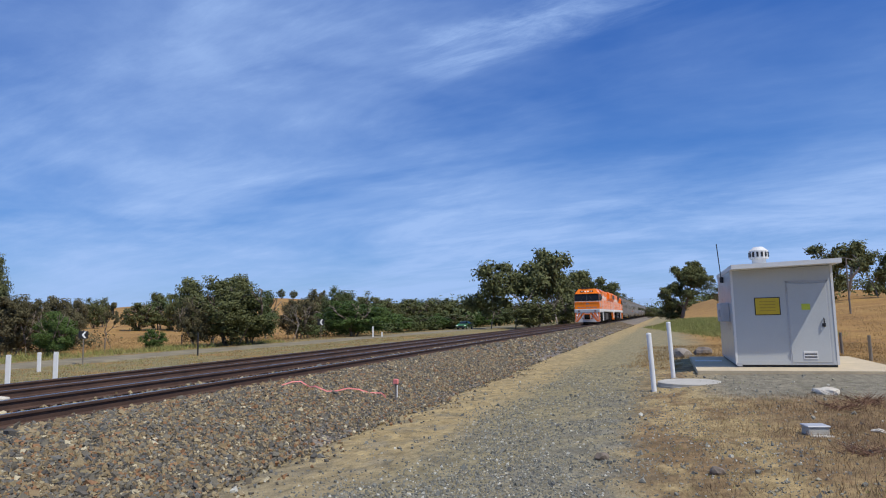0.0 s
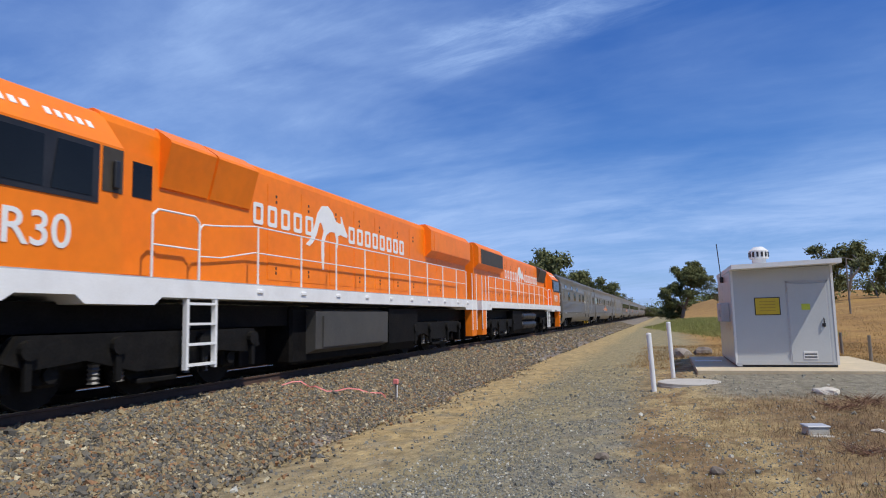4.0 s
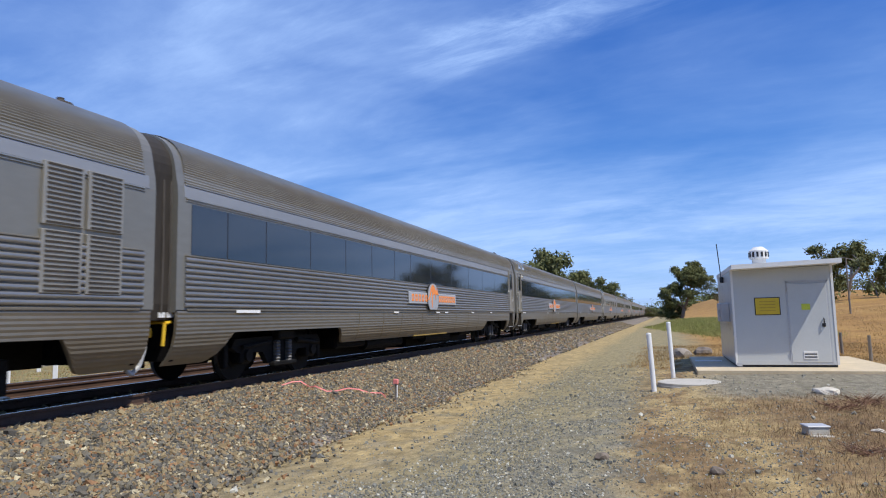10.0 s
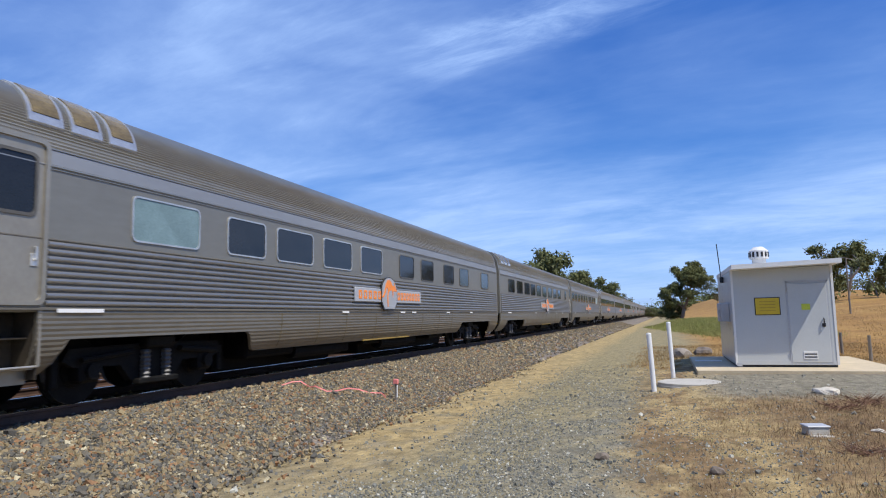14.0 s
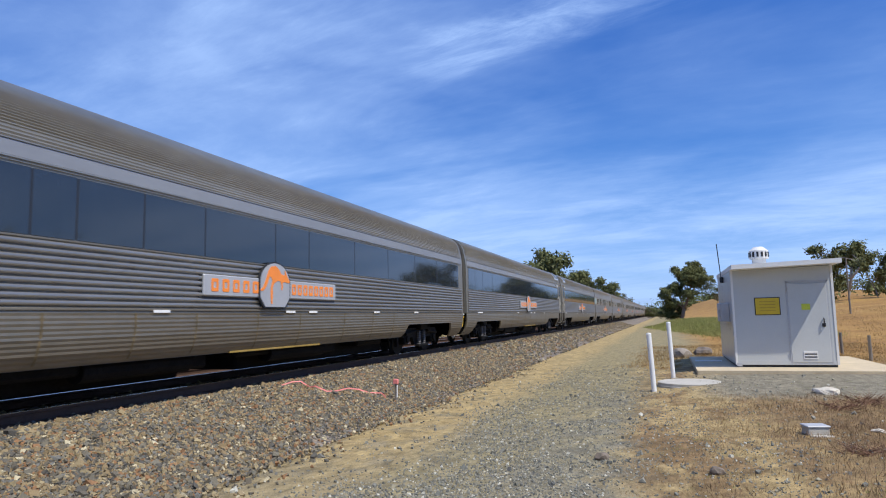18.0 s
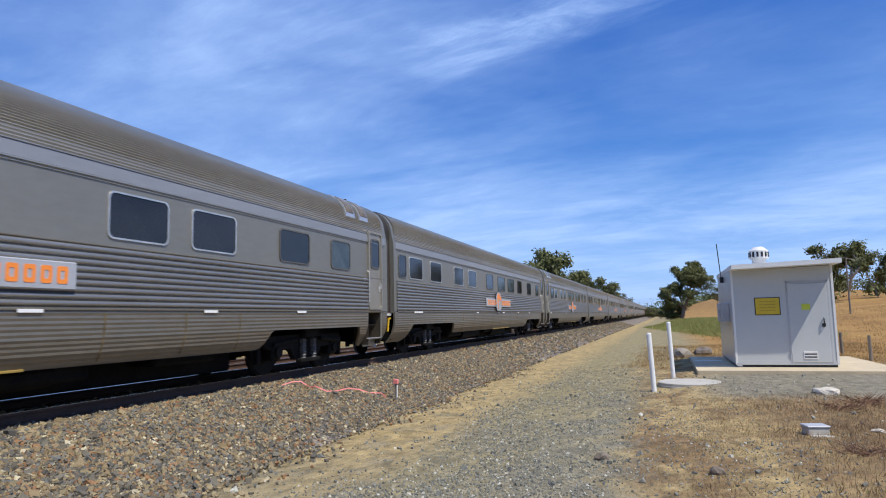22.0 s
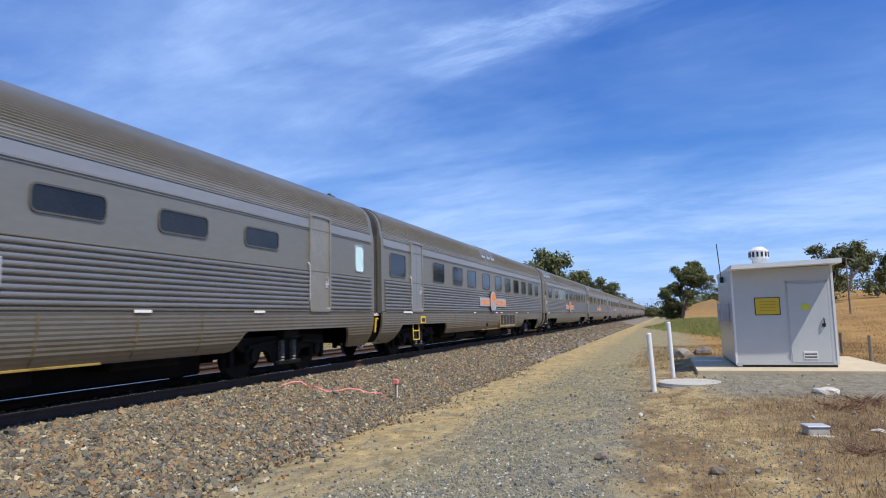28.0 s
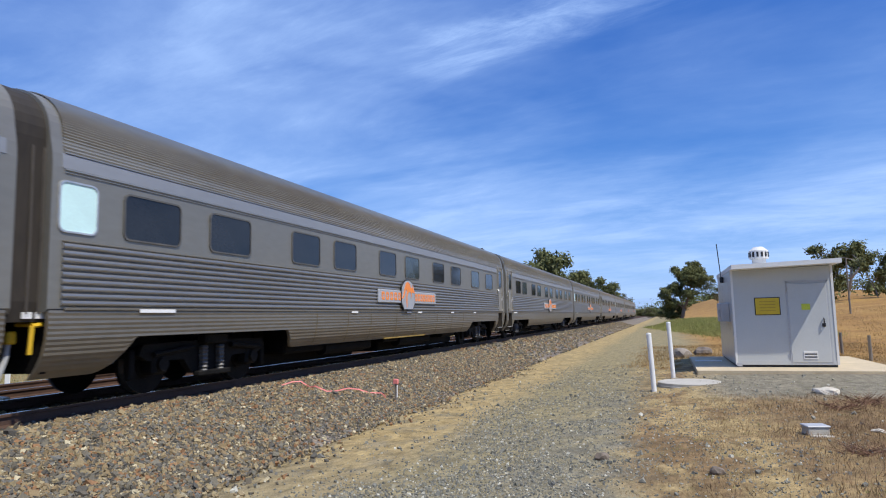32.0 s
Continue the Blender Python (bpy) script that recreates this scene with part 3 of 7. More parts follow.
stones("ballast_stones", 90000, (-7.95, -3.6), (3.4, 24), 1.45, lambda x, y: np.maximum(bank_z(x, y), ground_z(x, y)), 0.033, BALLAST, "angular grey, tan and brown ballast stones", keep=lambda x, y, r: r.random(len(x)) < np.interp(x + 0.25 * np.sin(y * 0.9) + 0.15 * np.sin(y * 2.3), [-5.15, -4.85, -4.55, -3.9], [1, 0.5, 0.07, 0.0]))
stones("ballast_stones", 11500, (-7.95, -4.4), (24, 110), 1.5, lambda x, y: np.maximum(bank_z(x, y), ground_z(x, y)), 0.06, BALLAST, "angular grey, tan and brown ballast stones", keep=lambda x, y, r: r.random(len(x)) < np.interp(x + 0.3 * np.sin(y * 0.5), [-5.2, -4.6], [1, 0.06]))
stones("track_stones", 5500, (-11.0, -7.3), (5, 40), 1.4, bank_z, 0.055, BALLAST, "crushed stone between the rails", sink=0.45)
stones("road_gravel", 80000, (-4.4, 2.2), (4.6, 22), 1.9, ground_z, 0.0185, GRAVEL, "small grey gravel strewn over the service road", sink=0.35, keep=lambda x, y, r: r.random(len(x)) < np.interp(x + 0.25 * np.sin(y * 1.3), [-4.4, -4.0, -3.3, -2.6, -1.2, -0.2, 2.2], [0.10, 0.05, 0.10, 0.9, 0.95, 0.25, 0.12]) * np.interp(y, [9, 22], [1, 0.2]) * (0.35 + 0.65 * (np.sin(x * 2.6 + y * 0.8) + np.sin(y * 1.9 - x * 1.3) > -0.4)))
stones("road_pebbles", 420, (-4.8, 3.5), (4.6, 20), 1.6, ground_z, 0.034, GRAVEL, "scattered larger pebbles on the dirt")

# ---------- the two tracks ----------
RAIL = [(-0.075, -0.165), (0.075, -0.165), (0.07, -0.15), (0.012, -0.135), (0.009, -0.045), (0.036, -0.035), (0.036, -0.006), (0.03, 0.0), (-0.03, 0.0), (-0.036, -0.006), (-0.036, -0.035), (-0.009, -0.045), (-0.012, -0.135), (-0.07, -0.15)]


def track(cx, zr, name):
    t = thing(name, "standard gauge railway track with rusty rails on concrete sleepers", "track", "railway tracks", "structure")
    for s in (-0.7535, 0.7535):
        r = part("rail", Mesh().extrude([(x + cx + s, z + zr) for x, z in RAIL], -80, 1400), RAIL_SIDE, t, "rusty steel rail with polished head")
        part("rail_head", Mesh().box(cx + s - 0.027, cx + s + 0.027, -80, 1400, zr, zr + 0.003), RAIL_TOP, r, "polished running surface")
    me = Mesh().extrude([(-1.25, -0.33), (1.25, -0.33), (1.25, -0.185), (0.5, -0.185), (0.35, -0.205), (-0.35, -0.205), (-0.5, -0.185), (-1.25, -0.185)], -0.13, 0.13).data("sleeper", SLEEPER)
    clip = Mesh()
    for s in (-0.7535, 0.7535):
        for d in (-1, 1):
            clip.box(s + d * 0.115 - 0.045, s + d * 0.115 + 0.045, -0.06, 0.06, -0.19, -0.135, 0.012)
    clip = clip.data("rail_clip", RAIL_SIDE)
    for i in range(150):
        y = 2.0 + i * 0.67
        sl = part("sleeper", me, SLEEPER, t, at=pose(cx, y, zr - 0.004))
        if i < 70 and zr == 0:
            part("rail_clip", clip, RAIL_SIDE, sl)
    return t


track(-C, 0.0, "track_near")
track(-C2, Z2, "track_far")

# ---------- carriages ----------
CAR_L = 24.894
WALL = 1.485
cache = {}


def shared(key, make):
    if key not in cache:
        cache[key] = make()
    return cache[key]


def roof_line(n=26, r=1.0):
    """Half arch from the letterboard to the crown: (x, z) pairs."""
    pts = []
    for i in range(n + 1):
        a = (math.pi / 2) * i / n
        pts.append((1.43 * math.cos(a) ** 0.6, 3.49 + 0.80 * math.sin(a) ** 0.9))
    return pts


def car_shell():
    half = [(1.46, 1.27), (WALL, 1.31), (WALL, 3.12), (1.47, 3.3), (1.43, 3.49)] + [(x - 0.012, z - 0.012) for x, z in roof_line(12)[1:]]
    prof = half + [(-x, z) for x, z in reversed(half[:-1])]
    m = Mesh().extrude(prof, 0.26, CAR_L - 0.22)
    return m.data("body", STEEL_PLAIN)


def roof_mesh():
    pts = [(1.474 - 0.044 * k / 6, 3.345 + 0.145 * k / 6) for k in range(6)] + roof_line(70)
    half = []
    for i, (x, z) in enumerate(pts):
        d = 0.009 if i % 2 else -0.009
        k = math.atan2(z - 3.2, x)
        half.append((x + d * math.cos(k), z + d * math.sin(k)))
    prof = half + [(-x, z) for x, z in reversed(half[:-1])]
    return Mesh().extrude(prof, 0.44, CAR_L - 0.44, closed=False).data("roof", STEEL_ROOF)


def flute_mesh(u0, u1):
    """Horizontal ribs along the lower side."""
    prof = []
    n = 9
    p = (2.16 - 1.335) / n
    for i in range(n):
        z = 1.335 + i * p
        prof.append((WALL - 0.004, z))
        for k in range(7):
            a = math.pi * (k + 0.5) / 7
            prof.append((WALL + 0.002 + 0.040 * math.sin(a) ** 0.8, z + p * (0.5 - 0.40 * math.cos(a))))
    prof.append((WALL + 0.004, 2.16))
    prof += [(WALL - 0.01, 2.16), (WALL - 0.01, 1.335)]
    return Mesh().extrude(prof, 0, u1 - u0).data("fluted_panel", STEEL)


SKIRT = [(1.492, 1.29), (1.492, 1.12), (1.475, 0.92), (1.42, 0.72), (1.32, 0.55), (1.22, 0.45)]


def skirt_at(z):
    return float(np.interp(-z, [-q[1] for q in SKIRT], [q[0] for q in SKIRT]))


def skirt_mesh(bottoms):
    """Curved skirt sheet; bottoms: (u, z) line of its lower edge."""
    m = Mesh()
    rows = []
    for u, zb in bottoms:
        zs = [max(1.29 - 0.033 * k, zb) for k in range(27)]
        rows.append([(skirt_at(z) + (0.007 if k % 2 else 0), u, z) for k, z in enumerate(zs)])
    for a, b in zip(rows[:-1], rows[1:]):
        n = len(a)
        m.add(a + b, [(i, i + 1, n + i + 1, n + i) for i in range(n - 1)])
    inner = [[(x - 0.05, y, z) for x, y, z in r] for r in rows]
    for a, b in zip(inner[:-1], inner[1:]):
        n = len(a)
        m.add(a + b, [(i, n + i, n + i + 1, i + 1) for i in range(n - 1)])
    for a, b in ((rows[0], inner[0]), (inner[-1], rows[-1])):
        n = len(a)
        m.add(a + b, [(i, n + i, n + i + 1, i + 1) for i in range(n - 1)])
    lo = [r[-1] for r in rows] + [r[-1] for r in inner]
    n = len(rows)
    m.add(lo, [(i, i + 1, n + i + 1, n + i) for i in range(n - 1)])
    return m.data("skirt", STEEL_SKIRT)


SKIRT_END = [(0.28, 0.42), (1.2, 0.42), (1.32, 0.46), (1.45, 0.55), (1.58, 0.70), (1.68, 0.83), (1.75, 0.92), (1.95, 0.92)]
SKIRT_CORNER = [(0.28, 0.42), (0.62, 0.42)]  # beside a step well
SKIRT_CHEEK = [(1.47, 0.42), (1.58, 0.43), (1.70, 0.50), (1.80, 0.62), (1.88, 0.78), (1.95, 0.92)]
SKIRT_RISE = [(1.95, 0.92), (5.72, 0.92), (5.80, 0.88), (5.87, 0.78), (5.94, 0.67), (6.03, 0.59), (6.15, 0.56)]  # high over the bogies
SKIRT_LONG = SKIRT_RISE + [(CAR_L - u, z) for u, z in reversed(SKIRT_RISE)]


def window_part(parent, u0, u1, z0, z1, glass, frame, side):
    w, h = round(u1 - u0, 2), round(z1 - z0, 2)
    pane = shared(("pane", w, h, glass.name), lambda: Mesh().slab(rounded(w - 0.025, h - 0.025, 0.085), 0.0, 0.010).data("pane", glass))
    fr = shared(("frame", w, h, frame.name), lambda: ring(rounded(w + 0.02, h + 0.02, 0.10), rounded(w - 0.03, h - 0.03, 0.085), 0, 0.022).data("window_frame", frame))
    u = (u0 + u1) / 2
    at = pose(WALL - 0.002, u, (z0 + z1) / 2) if side > 0 else pose(-WALL + 0.002, u, (z0 + z1) / 2, 0, 0, 180)
    f = part("window", fr, None, parent, at=at)
    part("pane", pane, None, f)
    return f


def wheelset(u, r, parent):
    for s in (-1, 1):
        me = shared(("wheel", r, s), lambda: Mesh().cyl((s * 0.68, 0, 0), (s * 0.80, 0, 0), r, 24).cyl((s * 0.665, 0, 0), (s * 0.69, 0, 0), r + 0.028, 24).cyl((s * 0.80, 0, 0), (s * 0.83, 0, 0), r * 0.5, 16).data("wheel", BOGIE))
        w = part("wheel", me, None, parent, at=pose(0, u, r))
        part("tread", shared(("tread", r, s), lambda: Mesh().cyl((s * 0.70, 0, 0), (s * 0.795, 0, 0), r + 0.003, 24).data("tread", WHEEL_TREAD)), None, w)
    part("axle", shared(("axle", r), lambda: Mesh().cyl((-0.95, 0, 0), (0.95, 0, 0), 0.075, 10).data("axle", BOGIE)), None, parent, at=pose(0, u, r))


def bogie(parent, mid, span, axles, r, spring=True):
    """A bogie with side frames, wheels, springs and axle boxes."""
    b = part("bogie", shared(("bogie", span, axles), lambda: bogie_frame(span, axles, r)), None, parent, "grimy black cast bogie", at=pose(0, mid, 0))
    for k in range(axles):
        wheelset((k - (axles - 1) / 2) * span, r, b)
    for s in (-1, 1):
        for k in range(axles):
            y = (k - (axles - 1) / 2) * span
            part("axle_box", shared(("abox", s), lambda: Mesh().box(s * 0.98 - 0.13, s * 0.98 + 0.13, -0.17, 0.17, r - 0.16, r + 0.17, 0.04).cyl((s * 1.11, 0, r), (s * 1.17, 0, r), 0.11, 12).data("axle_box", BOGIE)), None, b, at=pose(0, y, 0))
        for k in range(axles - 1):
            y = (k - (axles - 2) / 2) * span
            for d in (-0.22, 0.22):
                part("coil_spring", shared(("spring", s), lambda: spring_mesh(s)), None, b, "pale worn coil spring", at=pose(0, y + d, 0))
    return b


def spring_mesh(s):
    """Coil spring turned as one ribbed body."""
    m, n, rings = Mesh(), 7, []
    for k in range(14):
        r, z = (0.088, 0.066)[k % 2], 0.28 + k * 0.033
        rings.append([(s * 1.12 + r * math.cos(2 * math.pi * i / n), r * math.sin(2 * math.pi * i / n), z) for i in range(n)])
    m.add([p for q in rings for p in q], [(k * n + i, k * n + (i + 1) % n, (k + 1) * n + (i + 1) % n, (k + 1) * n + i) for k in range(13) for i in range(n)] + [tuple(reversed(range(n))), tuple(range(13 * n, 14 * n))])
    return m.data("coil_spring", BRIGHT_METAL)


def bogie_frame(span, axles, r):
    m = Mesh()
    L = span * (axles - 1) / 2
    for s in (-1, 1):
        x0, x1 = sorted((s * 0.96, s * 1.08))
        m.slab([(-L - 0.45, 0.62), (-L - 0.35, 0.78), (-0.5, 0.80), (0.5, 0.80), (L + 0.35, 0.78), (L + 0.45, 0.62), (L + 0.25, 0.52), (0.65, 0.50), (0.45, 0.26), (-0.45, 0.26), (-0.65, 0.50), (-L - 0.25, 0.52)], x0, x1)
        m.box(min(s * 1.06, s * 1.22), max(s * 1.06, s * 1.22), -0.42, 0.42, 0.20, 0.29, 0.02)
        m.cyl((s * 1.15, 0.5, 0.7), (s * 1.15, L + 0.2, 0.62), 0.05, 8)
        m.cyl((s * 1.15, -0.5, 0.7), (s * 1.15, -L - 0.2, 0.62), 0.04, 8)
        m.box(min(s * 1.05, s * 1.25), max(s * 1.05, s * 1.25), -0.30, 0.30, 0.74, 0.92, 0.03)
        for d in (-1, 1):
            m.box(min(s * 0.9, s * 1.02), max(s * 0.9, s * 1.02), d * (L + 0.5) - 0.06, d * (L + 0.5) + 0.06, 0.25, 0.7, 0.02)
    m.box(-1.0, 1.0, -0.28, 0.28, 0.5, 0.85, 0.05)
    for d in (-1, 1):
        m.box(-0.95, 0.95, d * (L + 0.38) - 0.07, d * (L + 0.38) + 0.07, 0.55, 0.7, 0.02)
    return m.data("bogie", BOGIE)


def diaphragm(parent, u0, u1, ridge_at):
    """Ribbed rubber gangway between two carriages."""
    half = [(1.32, 1.15), (1.36, 1.4), (1.36, 3.2)] + [(x * 0.955, z - 0.03) for x, z in roof_line(10)]
    prof = half + [(-x, z) for x, z in reversed(half[:-1])]
    b = part("diaphragm", shared(("dia", round(u1 - u0, 2)), lambda: Mesh().extrude(prof, 0, u1 - u0).data("diaphragm", RUBBER)), None, parent, "dark ribbed gangway bellows", at=pose(0, u0, 0))
    me = shared("ridge", lambda: Mesh().tube([(1.365, 0, 1.25), (1.375, 0, 2.2), (1.365, 0, 3.3), (1.25, 0, 3.75)], 0.016, 5).data("rib", RIDGE))
    for k in ridge_at:
        part("rib", me, None, b, at=pose(0, k, 0))


def roo(s):
    """Leaping animal emblem as a plain outline, (y, z) pairs about 1 tall."""
    pts = [(-1.0, -0.36), (-0.8, -0.22), (-0.62, 0.1), (-0.5, 0.38), (-0.3, 0.58), (-0.02, 0.62), (0.2, 0.5), (0.36, 0.32), (0.55, 0.28), (0.62, 0.30), (0.60, 0.46), (0.66, 0.46), (0.72, 0.32), (0.84, 0.16), (0.96, 0.04), (0.9, -0.02),
           (0.74, 0.0), (0.6, 0.02), (0.46, -0.02), (0.47, -0.2), (0.42, -0.32), (0.37, -0.3), (0.38, -0.14), (0.3, 0.04), (0.1, 0.04), (-0.1, -0.06), (-0.2, -0.24), (-0.2, -0.5), (-0.22, -0.86), (-0.29, -0.86), (-0.33, -0.5), (-0.32, -0.22), (-0.22, 0.02),
           (-0.34, 0.2), (-0.42, 0.16), (-0.52, -0.06), (-0.68, -0.28), (-0.84, -0.38)]
    return [(y * s, z * s) for y, z in pts]


def badge(parent, u, w=4.55):
    """Silver nameplate with a domed centre, orange emblem and orange lettering drawn as bars."""
    c = part("nameplate", shared(("plate", w), lambda: Mesh().box(0, 0.05, -w / 2, w / 2, 1.545, 1.905, 0.015).data("nameplate", PLATE)), None, parent, "silver nameplate with orange emblem and bars", at=pose(WALL + 0.03, u, 0))
    # Black sheet drawn as the shadow border below and beside the plate.
    part("backing", shared(("plateback", w), lambda: Mesh().box(-0.02, 0.0, -w / 2 - 0.05, w / 2 + 0.02, 1.50, 1.915).data("backing", BLACK)), None, c)
    dome = [(0.50, 1.56), (0.50, 1.84)] + [(0.50 * math.cos(radians(a)), 1.84 + 0.38 * math.sin(radians(a))) for a in range(12, 180, 12)] + [(-0.50, 1.84), (-0.50, 1.56), (-0.34, 1.375), (0.34, 1.375)]
    d = part("dome", shared("dome", lambda: Mesh().slab(dome, 0.04, 0.075).data("dome", PLATE)), None, c, at=pose(0, -0.22, 0))
    part("rim", shared("domerim", lambda: Mesh().slab([(y * 1.07, (z - 1.8) * 1.06 + 1.8) for y, z in dome], 0.03, 0.068).data("rim", BLACK)), None, d)
    part("emblem", shared("emblem", lambda: Mesh().slab([(y * 0.52, z * 0.50 + 1.86) for y, z in roo(1.0)], 0.075, 0.082).data("emblem", ORANGE_LT)), None, d, "orange animal emblem")
    me = shared("letterbar", lambda: ring([(y, z + 1.73) for y, z in rounded(0.185, 0.22, 0.03)], [(y, z + 1.73) for y, z in rounded(0.075, 0.11, 0.02)], 0.05, 0.056).data("letter_bar", ORANGE_LT))
    for k in range(5):
        part("letter_bar", me, None, c, at=pose(0, -2.0 + k * 0.29, 0))
    for k in range(8):
        part("letter_bar", me, None, c, at=pose(0, 0.48 + k * 0.225, 0) @ Matrix.Diagonal((1, 0.85, 1, 1)))


def door_part(parent, u0, u1, glass=True, step_well=False, ztop=3.36, double=False, small=False, side=1):
    """A side door set back in its frame, with window, handle and maybe a step well under it."""
    w = u1 - u0
    at = pose(WALL, (u0 + u1) / 2, 0) if side > 0 else pose(-WALL, (u0 + u1) / 2, 0, 0, 0, 180)
    zb = 1.40 if step_well else 1.34
    zc = (zb + ztop) / 2
    f = part("door", ring([(y, z + zc) for y, z in rounded(w + 0.10, ztop - zb + 0.1, 0.09)], [(y, z + zc) for y, z in rounded(w - 0.02, ztop - zb - 0.02, 0.07)], -0.01, 0.045), DOOR_STEEL, parent, "steel carriage door in a raised frame", at=at)
    leaf = Mesh()
    if double:
        leaf.slab([(-w / 2, zb + 0.01), (-0.008, zb + 0.01), (-0.008, ztop), (-w / 2, ztop)], 0.002, 0.014)
        leaf.slab([(0.008, zb + 0.01), (w / 2, zb + 0.01), (w / 2, ztop), (0.008, ztop)], 0.002, 0.014)
    else:
        leaf.slab([(-w / 2, zb + 0.01), (w / 2, zb + 0.01), (w / 2, ztop), (-w / 2, ztop)], 0.002, 0.014)
    part("leaf", leaf, BAND if double else DOOR_STEEL, f)
    if glass:
        ww, z0, z1 = (w * 0.5, 2.2, 2.95) if small else (w * 0.68, 2.45, 3.19)
        zm = (z0 + z1) / 2
        part("door_window", ring([(y, z + zm) for y, z in rounded(ww + 0.05, z1 - z0 + 0.05, 0.09)], [(y, z + zm) for y, z in rounded(ww - 0.03, z1 - z0 - 0.03, 0.07)], 0.01, 0.032), FRAME_LT if small else FRAME_DK, f)
        part("pane", Mesh().slab([(y, z + zm) for y, z in rounded(ww, z1 - z0, 0.08)], 0.012, 0.02), GLASS, f)
        if small:
            part("sash_bar", Mesh().box(0.02, 0.035, -ww / 2, ww / 2, zm - 0.02, zm + 0.02), FRAME_LT, f)
    part("handle", Mesh().tube([(0.03, w * 0.36, 2.05), (0.06, w * 0.36, 2.05), (0.06, w * 0.36, 1.9), (0.03, w * 0.36, 1.9)], 0.014).box(0.012, 0.03, w * 0.30, w * 0.42, 1.82, 1.98, 0.006), FRAME_LT, f, "bright door handle")
    part("grab_rail", Mesh().tube([(0.02, -w / 2 - 0.1, 1.5), (0.07, -w / 2 - 0.1, 1.55), (0.07, -w / 2 - 0.1, 2.3), (0.02, -w / 2 - 0.1, 2.35)], 0.013), FRAME_LT, f)
    if step_well:
        # The recess's shade is put into the colour of these sheets.
        part("step_well", Mesh().box(-0.44, -0.42, -w / 2, w / 2, 0.45, 1.40).box(-0.42, -0.02, -w / 2 - 0.02, -w / 2, 0.45, 1.36).box(-0.42, -0.02, w / 2, w / 2 + 0.02, 0.45, 1.36), DARK_END, f, "open step recess with shade in its dark sheets")
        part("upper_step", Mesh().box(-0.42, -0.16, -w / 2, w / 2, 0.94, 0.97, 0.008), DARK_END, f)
        part("step", Mesh().box(-0.42, -0.04, -w / 2, w / 2, 0.575, 0.60, 0.008).slab([(-w / 2, 0.40), (w / 2, 0.40), (w / 2, 0.59), (-w / 2, 0.59)], -0.20, -0.18), DOOR_STEEL, f, "worn steel step with kick plate")
        part("step_lip", Mesh().box(-0.06, 0.0, -w / 2 - 0.04, w / 2 + 0.04, 0.60, 0.625, 0.008), FRAME_LT, f)
        part("well_frame", Mesh().box(-0.02, 0.014, -w / 2 - 0.035, w / 2 + 0.035, 1.355, 1.40).box(-0.02, 0.012, w / 2, w / 2 + 0.035, 0.62, 1.355), DOOR_STEEL, f)
    return f


def roof_vents(parent, u, count, pitch=0.75):
    """Curved louvred scoops let into the shoulder of the roof."""
    for k in range(count):
        prof = [(x + 0.03, z + 0.02) for x, z in roof_line(12)[1:9]] + [(x - 0.02, z - 0.02) for x, z in reversed(roof_line(12)[1:9])]
        v = part("roof_vent", shared("vent", lambda: Mesh().extrude(prof, 0, 0.5).data("roof_vent", FRAME_LT)), None, parent, "curved roof ventilator", at=pose(0, u + k * pitch, 0))
        inn = [(x + 0.04, z + 0.03) for x, z in roof_line(12)[2:8]] + [(x, z) for x, z in reversed(roof_line(12)[2:8])]
        part("louvre", shared("ventin", lambda: Mesh().extrude(inn, 0.06, 0.44).data("louvre", VENT_GLASS)), None, v)


